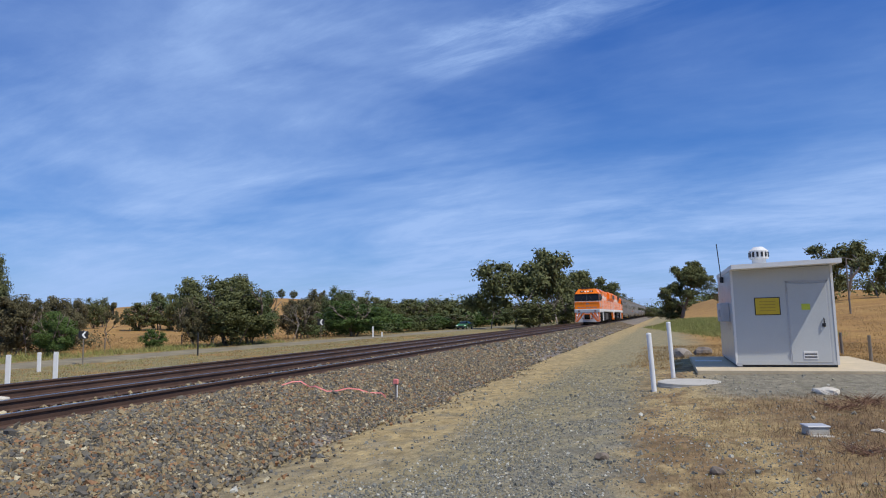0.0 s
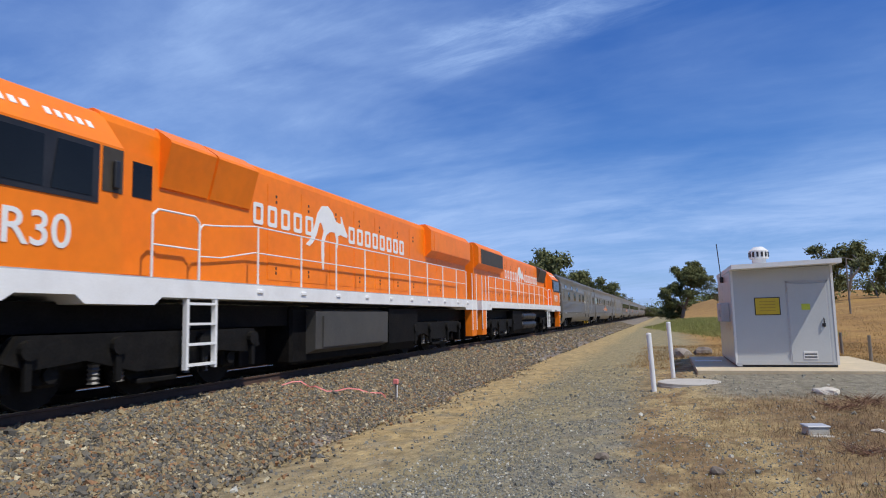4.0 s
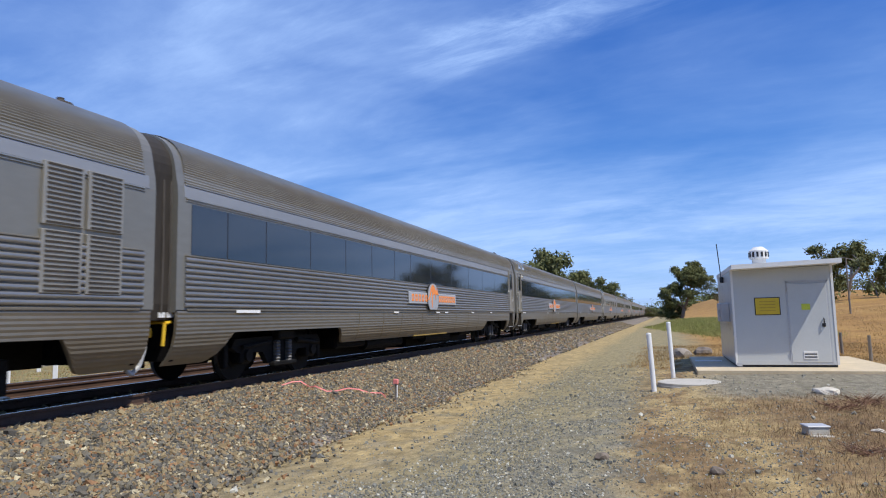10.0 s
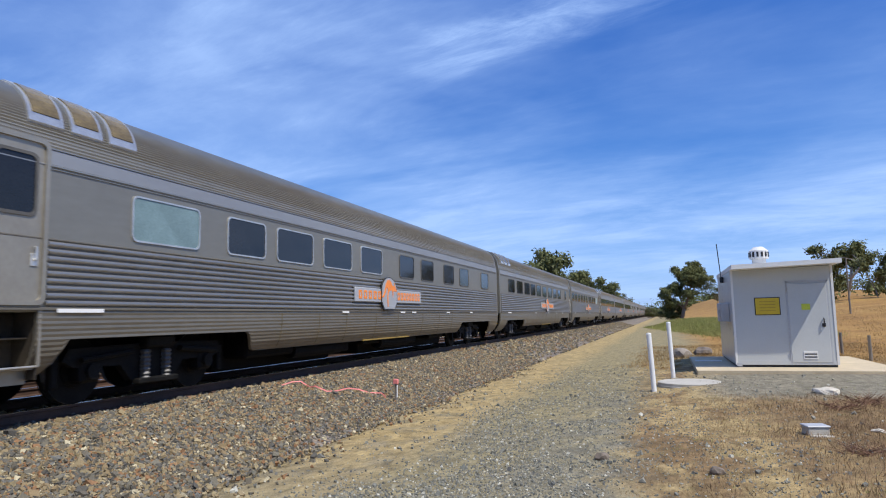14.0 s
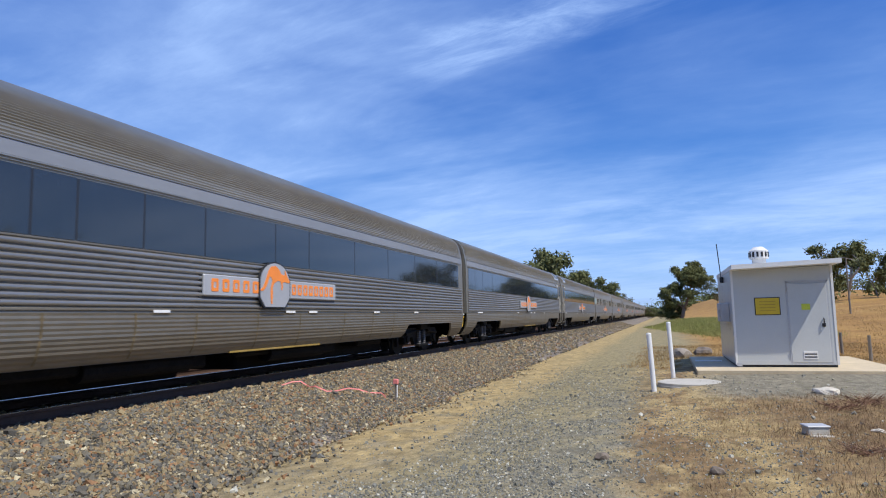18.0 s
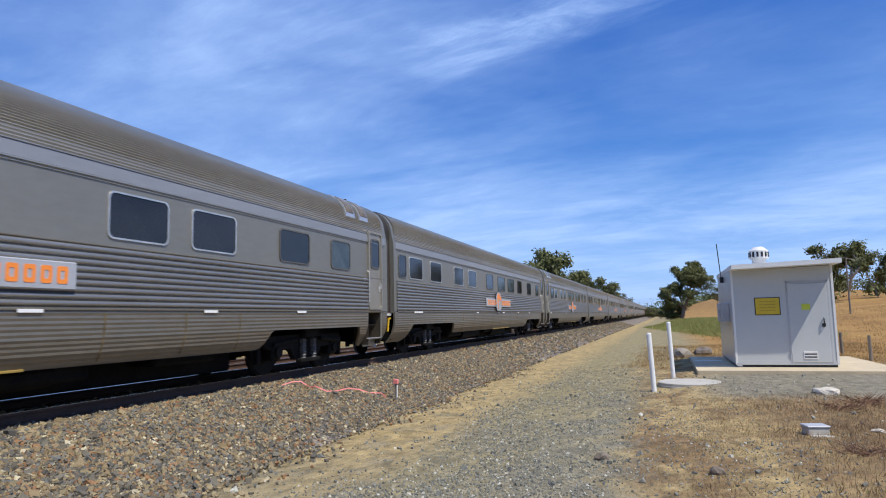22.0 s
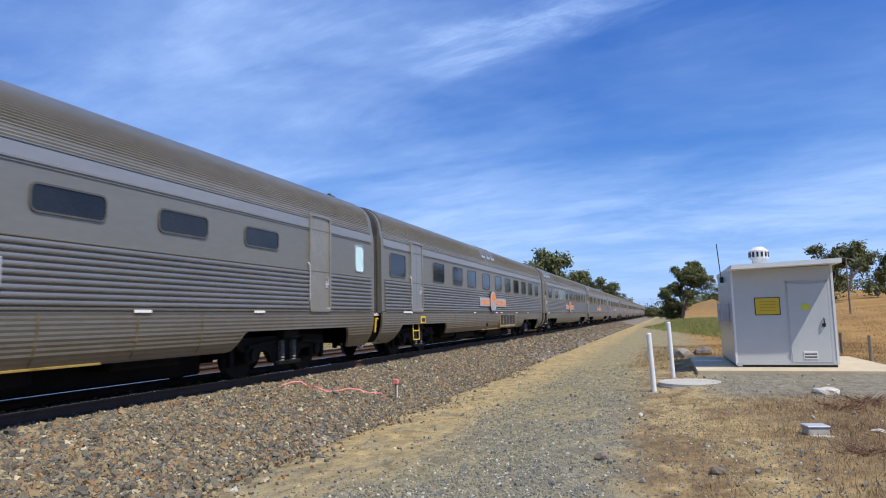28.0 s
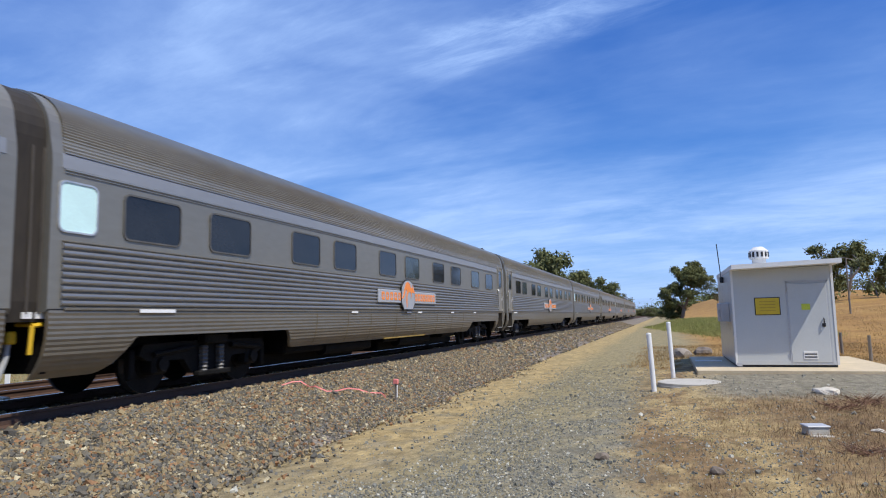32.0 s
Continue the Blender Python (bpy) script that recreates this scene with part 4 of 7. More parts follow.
def carriage(n, front_door=None, rear_door=None, windows=(), strip=None, mullions=(), badge_at=12.25, slits=(), doors=(), vents=None, letter="", glass=None, detail=True):
    """One stainless steel carriage, its front at y = 0. windows: (start, glass kind) along the side."""
    kind = "lounge" if strip else "sleeping"
    car = thing("passenger_carriage", CAR_LABEL.get(n, f"fluted stainless steel {kind} carriage with silver nameplate"), "train carriage", "carriages of the train")
    part("body", shared("shell", car_shell), None, car, "plain brushed steel side")
    part("roof", shared("roof", roof_mesh), None, car, "dusty fluted steel roof")
    for s in (1, -1):
        flip = Matrix() if s > 0 else pose(0, CAR_L, 0, 0, 0, 180)
        stops = sorted([q for q in [front_door, rear_door] if q] + [(d[0], d[1]) for d in doors]) if s > 0 else []
        u = 0.44
        for a, b in stops + [(CAR_L - 0.44, None)]:
            if a - 0.07 - u > 0.3:
                uu, bb = round(u, 2), round(a - (0.07 if b else 0), 2)
                part("fluted_panel", shared(("flute", round(bb - uu, 2)), lambda: flute_mesh(0, round(bb - uu, 2))), None, car, "ribbed steel side panel", at=flip @ pose(0, uu, 0))
            u = (b or 0) + 0.07
        part("skirt", shared("skirt_long", lambda: skirt_mesh(SKIRT_LONG)), None, car, "grimy curved skirt", at=flip)
        for rear, door in ((False, front_door), (True, rear_door)):
            for key, line in (("corner", SKIRT_CORNER), ("cheek", SKIRT_CHEEK)) if door and s > 0 else (("end", SKIRT_END),):
                if rear:
                    line = [(CAR_L - u_, z) for u_, z in reversed(line)]
                part("skirt", shared(("skirt", key, rear), lambda: skirt_mesh(line)), None, car, at=flip)
        part("gutter", shared("gutter", lambda: Mesh().box(1.478, 1.506, 0.44, CAR_L - 0.44, 3.095, 3.12, 0.006).box(1.478, 1.500, 0.44, CAR_L - 0.44, 3.06, 3.072, 0.004).box(1.462, 1.490, 0.44, CAR_L - 0.44, 3.318, 3.338, 0.005).data("gutter", STEEL_ROOF)), None, car, at=flip)
        part("letterboard", shared("band", lambda: Mesh().extrude([(1.484, 3.125), (1.492, 3.125), (1.484, 3.25), (1.478, 3.315), (1.46, 3.315)], 0.4, CAR_L - 0.36).data("letterboard", BAND)), None, car, "smooth pale letterboard", at=flip)
        part("sill_rail", shared("sill", lambda: Mesh().box(WALL - 0.01, WALL + 0.03, 0.5, CAR_L - 0.5, 1.288, 1.325, 0.008).box(WALL - 0.01, WALL + 0.02, 0.44, CAR_L - 0.44, 2.165, 2.19, 0.006).data("sill_rail", STEEL_SKIRT)), None, car, at=flip)
        if detail and s > 0:
            for k in (6.6, 8.1, 9.4, 11.1, 12.6, 14.6, 16.2, 17.6):
                part("panel_seam", shared("seam", lambda: seam_mesh()), None, car, at=pose(0, k + (n * 0.37) % 0.5, 0))
        for u0, g in windows:
            gl = {"d": GLASS, "p": GLASS_PALE, "t": GLASS_TEAL, "r": GLASS, "c": GLASS_CURTAIN}[g[0]]
            w = 1.15 if len(g) < 2 else float(g[1:])
            fr = FRAME_LT if g[0] in "rpc" else FRAME_DK
            if s > 0 or detail:
                uu = u0 if s > 0 else CAR_L - u0 - w
                window_part(car, u0, u0 + w, 2.30, 2.955, gl, fr, s)
        for u0, u1, z0, z1 in slits:
            window_part(car, u0, u1, z0, z1, GLASS, FRAME_DK, s)
        if strip:
            cuts = [strip[0], *mullions, strip[1]]
            part("strip_backing", Mesh().box(s * WALL - 0.004, s * WALL + 0.004, strip[0] + 0.01, strip[1] - 0.01, 2.205, 3.025), BLACK, car, "black glazing bead")
            for a, b in zip(cuts[:-1], cuts[1:]):
                w = round(b - a - 0.03, 2)
                at = pose(WALL, (a + b) / 2, 0) if s > 0 else pose(-WALL, (a + b) / 2, 0, 0, 0, 180)
                part("window", shared(("strip", w), lambda: Mesh().box(-0.006, 0.008, -w / 2, w / 2, 2.20, 3.03, 0.004).data("window", GLASS_STRIP)), None, car, "large flush panorama pane", at=at)
    for q, well in ((front_door, True), (rear_door, True)):
        if q:
            door_part(car, q[0], q[1], step_well=well)
            part("marker_plate", Mesh().box(WALL, WALL + 0.02, q[0] - 0.34, q[0] - 0.2, 1.95, 2.2, 0.006), FRAME_DK, car)
            part("marker_light", Mesh().cyl((WALL + 0.02, q[0] - 0.27, 2.12), (WALL + 0.035, q[0] - 0.27, 2.12), 0.04, 10), FRAME_LT, car)
    for d in doors:
        door_part(car, d[0], d[1], glass=d[2] in "gs", double=d[2] == "b", small=d[2] == "s", ztop=3.40)
    if vents:
        roof_vents(car, *vents)
    if badge_at:
        badge(car, badge_at)
    if letter:
        lu = front_door[1] + 0.16 if front_door else rear_door[0] - 0.42
        pu = front_door[1] + 0.62 if front_door else rear_door[0] - 1.15
        part("letter_plate", Mesh().box(1.478, 1.502, lu, lu + 0.2, 3.08, 3.28, 0.004), WHITE, car)
        tx = bpy.data.curves.new("letter", "FONT")
        tx.body, tx.size, tx.align_x, tx.align_y, tx.extrude = letter, 0.2, "CENTER", "CENTER", 0.002
        tx.materials.append(BLACK)
        part("letter", tx, None, car, at=Matrix.Translation((1.504, lu + 0.1, 3.18)) @ pose(0, 0, 0, 90, 0, 90))
        hole = part("porthole", Mesh().cyl((1.47, pu, 3.21), (1.505, pu, 3.21), 0.09, 16), FRAME_LT, car, "small round lamp in a bright ring")
        part("lens", Mesh().cyl((1.50, pu, 3.21), (1.512, pu, 3.21), 0.06, 14), BLACK, hole)
    for m_, sp in ((3.85, 2.4), (CAR_L - 3.85, 2.4)):
        bogie(car, m_, sp, 2, 0.46)
    if n > 0:
        diaphragm(car, 0.0, 0.40, (0.08, 0.24))
    diaphragm(car, CAR_L - 0.40, CAR_L, (0.08, 0.24))
    part("coupler", shared("coupler", lambda: Mesh().box(-0.16, 0.16, -0.15, 0.5, 0.72, 1.0, 0.04).box(-0.24, 0.24, -0.1, 0.15, 0.68, 1.05, 0.05).data("coupler", BOGIE)), None, car)
    part("hose", shared("hose", lambda: Mesh().tube([(1.05, 0.12, 0.98), (1.06, 0.08, 0.7), (1.04, 0.0, 0.45), (1.02, -0.12, 0.34), (1.0, -0.22, 0.42)], 0.035, 7).data("hose", GREY_PAINT)), None, car, "pale brake hose")
    part("tap", shared("tap", lambda: Mesh().box(0.98, 1.12, 0.06, 0.18, 0.88, 1.04, 0.02).data("tap", YELLOW)), None, car, "yellow hose tap")
    part("step_bracket", shared("sbr", lambda: Mesh().tube([(1.3, 0.2, 0.75), (1.33, 0.2, 1.1), (1.33, 0.33, 1.12), (0.9, 0.33, 1.12)], 0.03, 6).data("step_bracket", YELLOW)), None, car, "yellow hand grip")
    underframe(car)
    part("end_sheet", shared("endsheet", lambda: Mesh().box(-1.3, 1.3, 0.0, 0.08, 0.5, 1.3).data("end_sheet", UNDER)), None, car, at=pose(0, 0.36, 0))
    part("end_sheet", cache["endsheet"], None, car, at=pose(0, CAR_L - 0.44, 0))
    part("side_label", shared("slabel", lambda: Mesh().box(WALL + 0.03, WALL + 0.036, 0.0, 0.72, 1.262, 1.312).data("side_label", WHITE)), None, car, "white stencil strip", at=pose(0, 1.75 if not front_door else 1.72, 0))
    if detail:
        for k in (8.4, 12.0, 12.9, 16.2, 19.1):
            part("side_label", shared("slabel2", lambda: Mesh().box(WALL + 0.03, WALL + 0.036, 0.0, 0.34, 1.262, 1.305).data("side_label", WHITE)), None, car, at=pose(0, k + (n * 0.53) % 1.1, 0))
        part("skirt_edge", shared("skirtedge", lambda: Mesh().box(skirt_at(0.58) - 0.02, skirt_at(0.58) + 0.03, 0, 3.2, 0.552, 0.585, 0.005).data("skirt_edge", YELLOW_DULL)), None, car, "worn yellow skirt edge", at=pose(0, 10.8 + n % 3, 0))
    for k in (0, 1, 2, 4, 5, 6):
        part("number_bar", shared("numbar", lambda: Mesh().box(1.335, 1.366, 0, 0.032, 1.19, 1.27).data("number_bar", WHITE)), None, car, at=pose(0, 0.04 + k * 0.045, 0))
    if detail and n % 3 != 1:
        part("roof_hatch", shared("hatch", lambda: Mesh().box(-0.13, 0.13, 0.1, 0.36, 4.16, 4.28, 0.03).cyl((0.03, 0.2, 4.24), (0.03, 0.2, 4.32), 0.05, 8).data("roof_hatch", DARK_END)), None, car, at=pose(0.72, 0.6 if front_door else CAR_L - 1.5, 0))
    return car


def seam_mesh():
    m = Mesh()
    zs = [1.26, 1.05, 0.85, 0.7, 0.6]
    for a, b in zip(zs[:-1], zs[1:]):
        m.add([(skirt_at(a) + 0.013, 0, a), (skirt_at(a) + 0.013, 0.034, a), (skirt_at(b) + 0.013, 0.034, b), (skirt_at(b) + 0.013, 0, b)], [(0, 1, 2, 3)])
        m.add([(skirt_at(a) - 0.01, 0, a), (skirt_at(a) - 0.01, 0.034, a), (skirt_at(b) - 0.01, 0.034, b), (skirt_at(b) - 0.01, 0, b)], [(3, 2, 1, 0)])
    return m.data("panel_seam", SEAM)


def underframe(car):
    """Floor beam with boxes, tanks and added dark view blocks under it, each a part of its own."""
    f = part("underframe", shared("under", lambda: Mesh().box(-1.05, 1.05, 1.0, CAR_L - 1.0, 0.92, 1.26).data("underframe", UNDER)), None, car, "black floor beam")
    # Black blocks added to hide the lit ground beyond, so the underside stays dark.
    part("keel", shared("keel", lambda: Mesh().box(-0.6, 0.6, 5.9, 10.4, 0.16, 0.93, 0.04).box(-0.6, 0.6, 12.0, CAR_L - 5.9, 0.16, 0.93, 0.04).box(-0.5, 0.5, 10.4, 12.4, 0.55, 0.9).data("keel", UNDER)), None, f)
    # The same kind of added block over each bogie space.
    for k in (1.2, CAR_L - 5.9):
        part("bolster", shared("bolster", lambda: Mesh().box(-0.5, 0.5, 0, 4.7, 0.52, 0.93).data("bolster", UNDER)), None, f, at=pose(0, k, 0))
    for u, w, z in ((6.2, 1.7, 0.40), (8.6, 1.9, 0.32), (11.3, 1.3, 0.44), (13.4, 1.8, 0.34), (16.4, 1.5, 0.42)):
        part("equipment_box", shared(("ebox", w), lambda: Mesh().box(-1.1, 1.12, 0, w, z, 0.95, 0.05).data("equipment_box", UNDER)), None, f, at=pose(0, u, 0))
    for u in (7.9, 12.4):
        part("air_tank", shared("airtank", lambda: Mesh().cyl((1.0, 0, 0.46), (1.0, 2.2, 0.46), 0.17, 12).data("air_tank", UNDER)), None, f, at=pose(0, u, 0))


CAR_LABEL = {0: "stainless steel power van with louvres and high slit windows", 2: "stainless steel luggage and crew carriage with many steel doors",
             6: "fluted stainless steel dining carriage with silver nameplate", 8: "fluted stainless steel restaurant carriage with wide windows",
             17: "fluted stainless steel club carriage with high slit windows", 18: "fluted stainless steel kitchen carriage with grille in its skirt"}


def row(starts, kinds="", w=""):
    kinds = kinds or "d" * len(starts)
    return [(u, k + w) for u, k in zip(starts, kinds)]


SLEEP_A = (1.43, 3.29, 5.87, 7.69, 10.24, 12.1, 14.55, 16.5, 19.1, 21.3)    # door behind
SLEEP_B = (2.48, 4.1, 6.7, 8.5, 11.1, 12.95, 15.5, 17.33, 19.8, 21.95)   # door ahead
REAR, FRONT = (CAR_L - 1.42, CAR_L - 0.68), (0.66, 1.42)
PANES = (1.51, 2.69, 4.36, 6.02, 7.51, 9.04, 10.28, 12.08, 14.31, 16.44, 18.51, 20.58)
PANES_F = (2.92, 3.85, 5.55, 6.74, 7.40, 8.57, 9.93, 12.02, 13.31, 15.51, 17.58, 19.65, 21.71)


def pale_first(u=0.72, w=0.62, kind="p"):
    return [(u, kind + str(w))]


carriages = []
carriages.append(carriage(0, windows=row((3.68, 7.13, 10.63, 13.2, 22.4)), badge_at=None, doors=((14.9, 15.82, "n"), (17.12, 17.96, "s"), (20.26, 21.47, "b")),
                          slits=((1.9, 3.1, 3.16, 3.46), (5.38, 6.58, 3.16, 3.46), (8.83, 10.03, 3.16, 3.46))))
carriages.append(carriage(1, rear_door=REAR, windows=pale_first(0.72, 0.8) + row((2.05, 4.62, 6.6, 9.17, 11.12, 13.73, 15.7, 18.3), "drrrdrrd") + [(21.3, "t0.9")]))
carriages.append(carriage(2, windows=[(1.12, "d")], badge_at=None, doors=((3.9, 4.82, "g"), (6.16, 6.99, "s"), (10.64, 12.4, "b"), (18.56, 20.48, "b"))))
carriages.append(carriage(3, rear_door=REAR, strip=(0.57, CAR_L - 1.55), mullions=PANES))
carriages.append(carriage(4, front_door=FRONT, strip=(1.5, CAR_L - 0.75), mullions=PANES_F, badge_at=12.20, vents=(1.3, 2, 0.9), letter="B"))
carriages.append(carriage(5, rear_door=REAR, strip=(0.58, CAR_L - 1.55), mullions=PANES, badge_at=12.36))
carriages.append(carriage(6, front_door=(0.71, 1.49), windows=row((2.92,), "c", "1.44") + row((5.1,), "r") + row((6.65, 8.52), "rr", "1.4") + row((10.44,), "r", "1.3") + row((12.99, 14.78, 17.0, 18.87, 21.9), "dddtt"), vents=(1.27, 3, 0.62)))
carriages.append(carriage(7, rear_door=REAR, windows=row((2.06, 4.05, 6.01, 7.74, 9.57, 11.59, 13.7, 15.75, 17.7), "ddddtttdd", "1.42") + [(21.2, "d0.7")], vents=(0.9, 3), badge_at=13.00))
carriages.append(carriage(8, rear_door=REAR, windows=row((0.62, 2.58, 4.58, 6.57, 8.58, 10.62), "dddddt", "1.45") + row((13.0, 14.56), "dt", "1.18") + row((16.16, 18.04), "td", "1.42") + [(20.62, "p0.72")], badge_at=12.15, vents=(22.5, 4, 0.52)))
carriages.append(carriage(9, front_door=FRONT, strip=(1.5, CAR_L - 0.75), mullions=PANES_F, badge_at=12.10, vents=(1.3, 2, 0.9), letter="D"))
carriages.append(carriage(10, rear_door=REAR, strip=(0.56, CAR_L - 1.55), mullions=PANES, vents=(22.35, 3, 0.52), letter="E"))
carriages.append(carriage(11, front_door=FRONT, strip=(1.51, CAR_L - 0.75), mullions=PANES_F, vents=(1.65, 2, 0.6), letter="F"))
carriages.append(carriage(12, rear_door=REAR, windows=pale_first(0.42, 0.8) + row((2.2, 3.87, 6.39, 8.15, 10.5, 12.3, 15.06, 16.75, 19.32), "rrdrddrrd") + [(21.45, "t0.95")], vents=(22.3, 2, 0.75)))
carriages.append(carriage(13, rear_door=REAR, windows=[(0.6, "d0.58")] + row(SLEEP_A[:4], "rrrr") + row((10.45,), "d") + row((12.5, 14.51), "tt", "1.4") + row((16.72, 19.24), "dd", "1.08") + [(21.8, "t0.9")], badge_at=12.45))
carriages.append(carriage(14, front_door=(0.74, 1.47), windows=row(SLEEP_B, "drrrdttdtt"), badge_at=12.75, vents=(1.5, 2, 0.9)))
carriages.append(carriage(15, rear_door=REAR, windows=pale_first(0.65, 0.54, "d") + row(SLEEP_A[:-1], "ddrttdddt") + [(21.9, "t0.6")], badge_at=12.30))
carriages.append(carriage(16, windows=[(1.08, "r0.8")] + row((2.63, 5.35, 7.14, 9.77, 11.8, 14.55, 16.6, 19.3, 22), "dddttdtdd"), badge_at=13.00))
carriages.append(carriage(17, windows=row((0.9, 2.7, 4.45, 6.32, 8.04, 9.87), "dddddd") + [(23.55, "p0.45")], slits=((12.5, 13.65, 2.50, 2.86), (14.73, 15.88, 2.50, 2.86), (16.87, 18.0, 2.50, 2.86), (19.02, 20.13, 2.50, 2.86)),
                          doors=((21.36, 22.2, "n"),), badge_at=12.10, vents=(11.9, 3, 0.9)))
carriages.append(carriage(18, windows=row((0.83, 4.45, 6.6, 8.5, 10.71, 12.88, 14.79, 16.7, 18.61, 20.46), "dddddttdtt") + [(22.45, "t0.95")], doors=((2.42, 3.34, "b"),), vents=(10.9, 3, 0.78), badge_at=12.30))
carriages.append(carriage(19, front_door=(0.8, 1.47), windows=row((2.41,), "d") + row((5.1, 6.92), "rc", "1.43") + row((8.8, 10.3), "cd") + row((12.36, 14.3, 16.27, 18.14), "dtdd", "1.42") + row((20.3,), "t") + [(22.3, "t1.0")], vents=(1.2, 3, 0.85)))
carriages.append(carriage(20, front_door=FRONT, windows=row(SLEEP_B, "dddtdtddtt"), badge_at=12.04, vents=(1.4, 2, 0.9)))
carriages.append(carriage(21, rear_door=REAR, windows=pale_first(0.37, 0.59) + row(SLEEP_A, "dddddtddtd"), badge_at=12.30))
for n in range(22, 28):
    if n % 2:
        carriages.append(carriage(n, rear_door=REAR, windows=pale_first(0.6, 0.6) + row(SLEEP_A, "dtdtddtdtd"), badge_at=12.7, detail=False))
    else:
        carriages.append(carriage(n, front_door=FRONT, windows=row(SLEEP_B, "dtdtdtddtt"), badge_at=12.7, detail=False))

# details that only single carriages have
power_van, crew_car, kitchen_car = carriages[0], carriages[2], carriages[18]


def louvre(parent, u, z0, z1, w, count):
    f = part("louvre_panel", Mesh().box(WALL, WALL + 0.046, u, u + w, z0, z1, 0.006), DOOR_STEEL, parent, "louvred steel panel")
    me = Mesh().box(WALL + 0.04, WALL + 0.055, u + 0.05, u + w - 0.05, 0, (z1 - z0) / count * 0.42).data("slat", DARK_END)
    for k in range(count):
        part("slat", me, None, f, at=pose(0, 0, z0 + (k + 0.3) * (z1 - z0) / count))


louvre(power_van, 1.0, 2.42, 2.92, 0.5, 8)
for lu in (22.75, 23.42):
    for lz in (1.5, 2.36):
        louvre(crew_car, lu, lz, lz + 0.8, 0.6, 13)
part("step_rungs", Mesh().tube([(1.35, 14.9, 0.55), (1.4, 14.9, 0.34), (1.4, 15.6, 0.34), (1.35, 15.6, 0.55)], 0.02).tube([(1.35, 17.1, 0.55), (1.4, 17.1, 0.34), (1.4, 17.8, 0.34), (1.35, 17.8, 0.55)], 0.02), YELLOW, power_van, "yellow step rungs")
part("roof_cable_duct", Mesh().box(0.88, 1.0, 0.5, 3.4, 4.12, 4.26, 0.02).box(0.88, 1.0, 3.55, 8.2, 4.12, 4.26, 0.02).box(0.88, 1.0, 8.35, 12.6, 4.12, 4.26, 0.02).box(0.88, 1.0, 12.75, 14.8, 4.12, 4.26, 0.02), BLACK, power_van, "black cable duct along the roof")
for car_, us in ((crew_car, (6.5, 12.25)), (kitchen_car, (3.2,)), (power_van, (15.0, 17.4))):
    for u in us:
        b_ = part("step_pocket", Mesh().box(skirt_at(1.05) - 0.02, skirt_at(1.05) + 0.02, u, u + 0.42, 0.94, 1.16, 0.01), YELLOW if car_ != power_van else UNDER, car_, "yellow-edged step pocket" if car_ != power_van else "")
        part("pocket_hole", Mesh().box(skirt_at(1.05), skirt_at(1.05) + 0.026, u + 0.07, u + 0.35, 0.99, 1.11), BLACK, b_)
part("ladder", Mesh().tube([(1.40, 2.75, 0.95), (1.42, 2.75, 0.45), (1.42, 3.25, 0.45), (1.40, 3.25, 0.95)], 0.02).tube([(1.41, 2.75, 0.72), (1.41, 3.25, 0.72)], 0.02), YELLOW, kitchen_car, "yellow tubular step ladder")
gr = part("grille", Mesh().box(skirt_at(0.95) - 0.02, skirt_at(0.95) + 0.02, 13.6, 16.72, 0.68, 1.2, 0.01), FRAME_LT, kitchen_car, "row of dark grille panels in the skirt")
for k in range(5):
    part("grille_slot", Mesh().box(skirt_at(0.95), skirt_at(0.95) + 0.028, 13.65 + k * 0.62, 14.2 + k * 0.62, 0.72, 1.18), GRILLE, gr)
part("grille_edge", Mesh().box(skirt_at(0.95) - 0.01, skirt_at(0.95) + 0.036, 13.54, 13.62, 0.62, 1.2, 0.01).box(skirt_at(0.75) - 0.02, skirt_at(0.95) + 0.03, 13.54, 16.74, 0.62, 0.68, 0.01).box(skirt_at(0.95) - 0.01, skirt_at(0.95) + 0.034, 16.70, 16.75, 0.66, 1.2, 0.01), YELLOW_DULL, gr, "yellow painted edge")
for car_, u in ((kitchen_car, 11.30), (carriages[8], 12.14)):
    part("drain_hatch", Mesh().box(skirt_at(0.78) - 0.06, skirt_at(0.78) + 0.02, u, u + 0.26, 0.70, 0.86), UNDER, car_, "small black opening in the skirt")
# dark open gangway end of the power van, next to the locomotive
half = [(1.40, 1.2), (1.40, 3.3)] + [(x * 0.97, z - 0.02) for x, z in roof_line(10)]
part("end_wall", Mesh().extrude(half + [(-x, z) for x, z in reversed(half[:-1])], 0.26, 0.335), DARK_END, power_van, "grimy brown end wall")
part("gangway", Mesh().box(-0.62, -0.46, -0.08, 0.27, 1.2, 3.5, 0.02).box(0.46, 0.62, -0.08, 0.27, 1.2, 3.5, 0.02).box(-0.62, 0.62, -0.08, 0.27, 3.4, 3.56, 0.02), RUBBER, power_van, "black gangway frame")
part("end_door", Mesh().box(-0.45, 0.45, 0.2, 0.27, 1.3, 3.35, 0.02), DOOR_STEEL, power_van)
lad = part("end_ladder", Mesh().tube([(0.92, 0.2, 1.3), (0.92, 0.2, 3.95)], 0.02).tube([(1.28, 0.2, 1.3), (1.28, 0.2, 3.7)], 0.02), DARK_END, power_van)
for k in range(8):
    part("rung", Mesh().cyl((0.92, 0.2, 1.5 + k * 0.29), (1.28, 0.2, 1.5 + k * 0.29), 0.014, 6), DARK_END, lad)
for z in (2.7, 1.62):
    part("end_lamp", Mesh().cyl((1.2, 0.24, z), (1.2, 0.06, z), 0.085, 12), FRAME_LT, power_van)
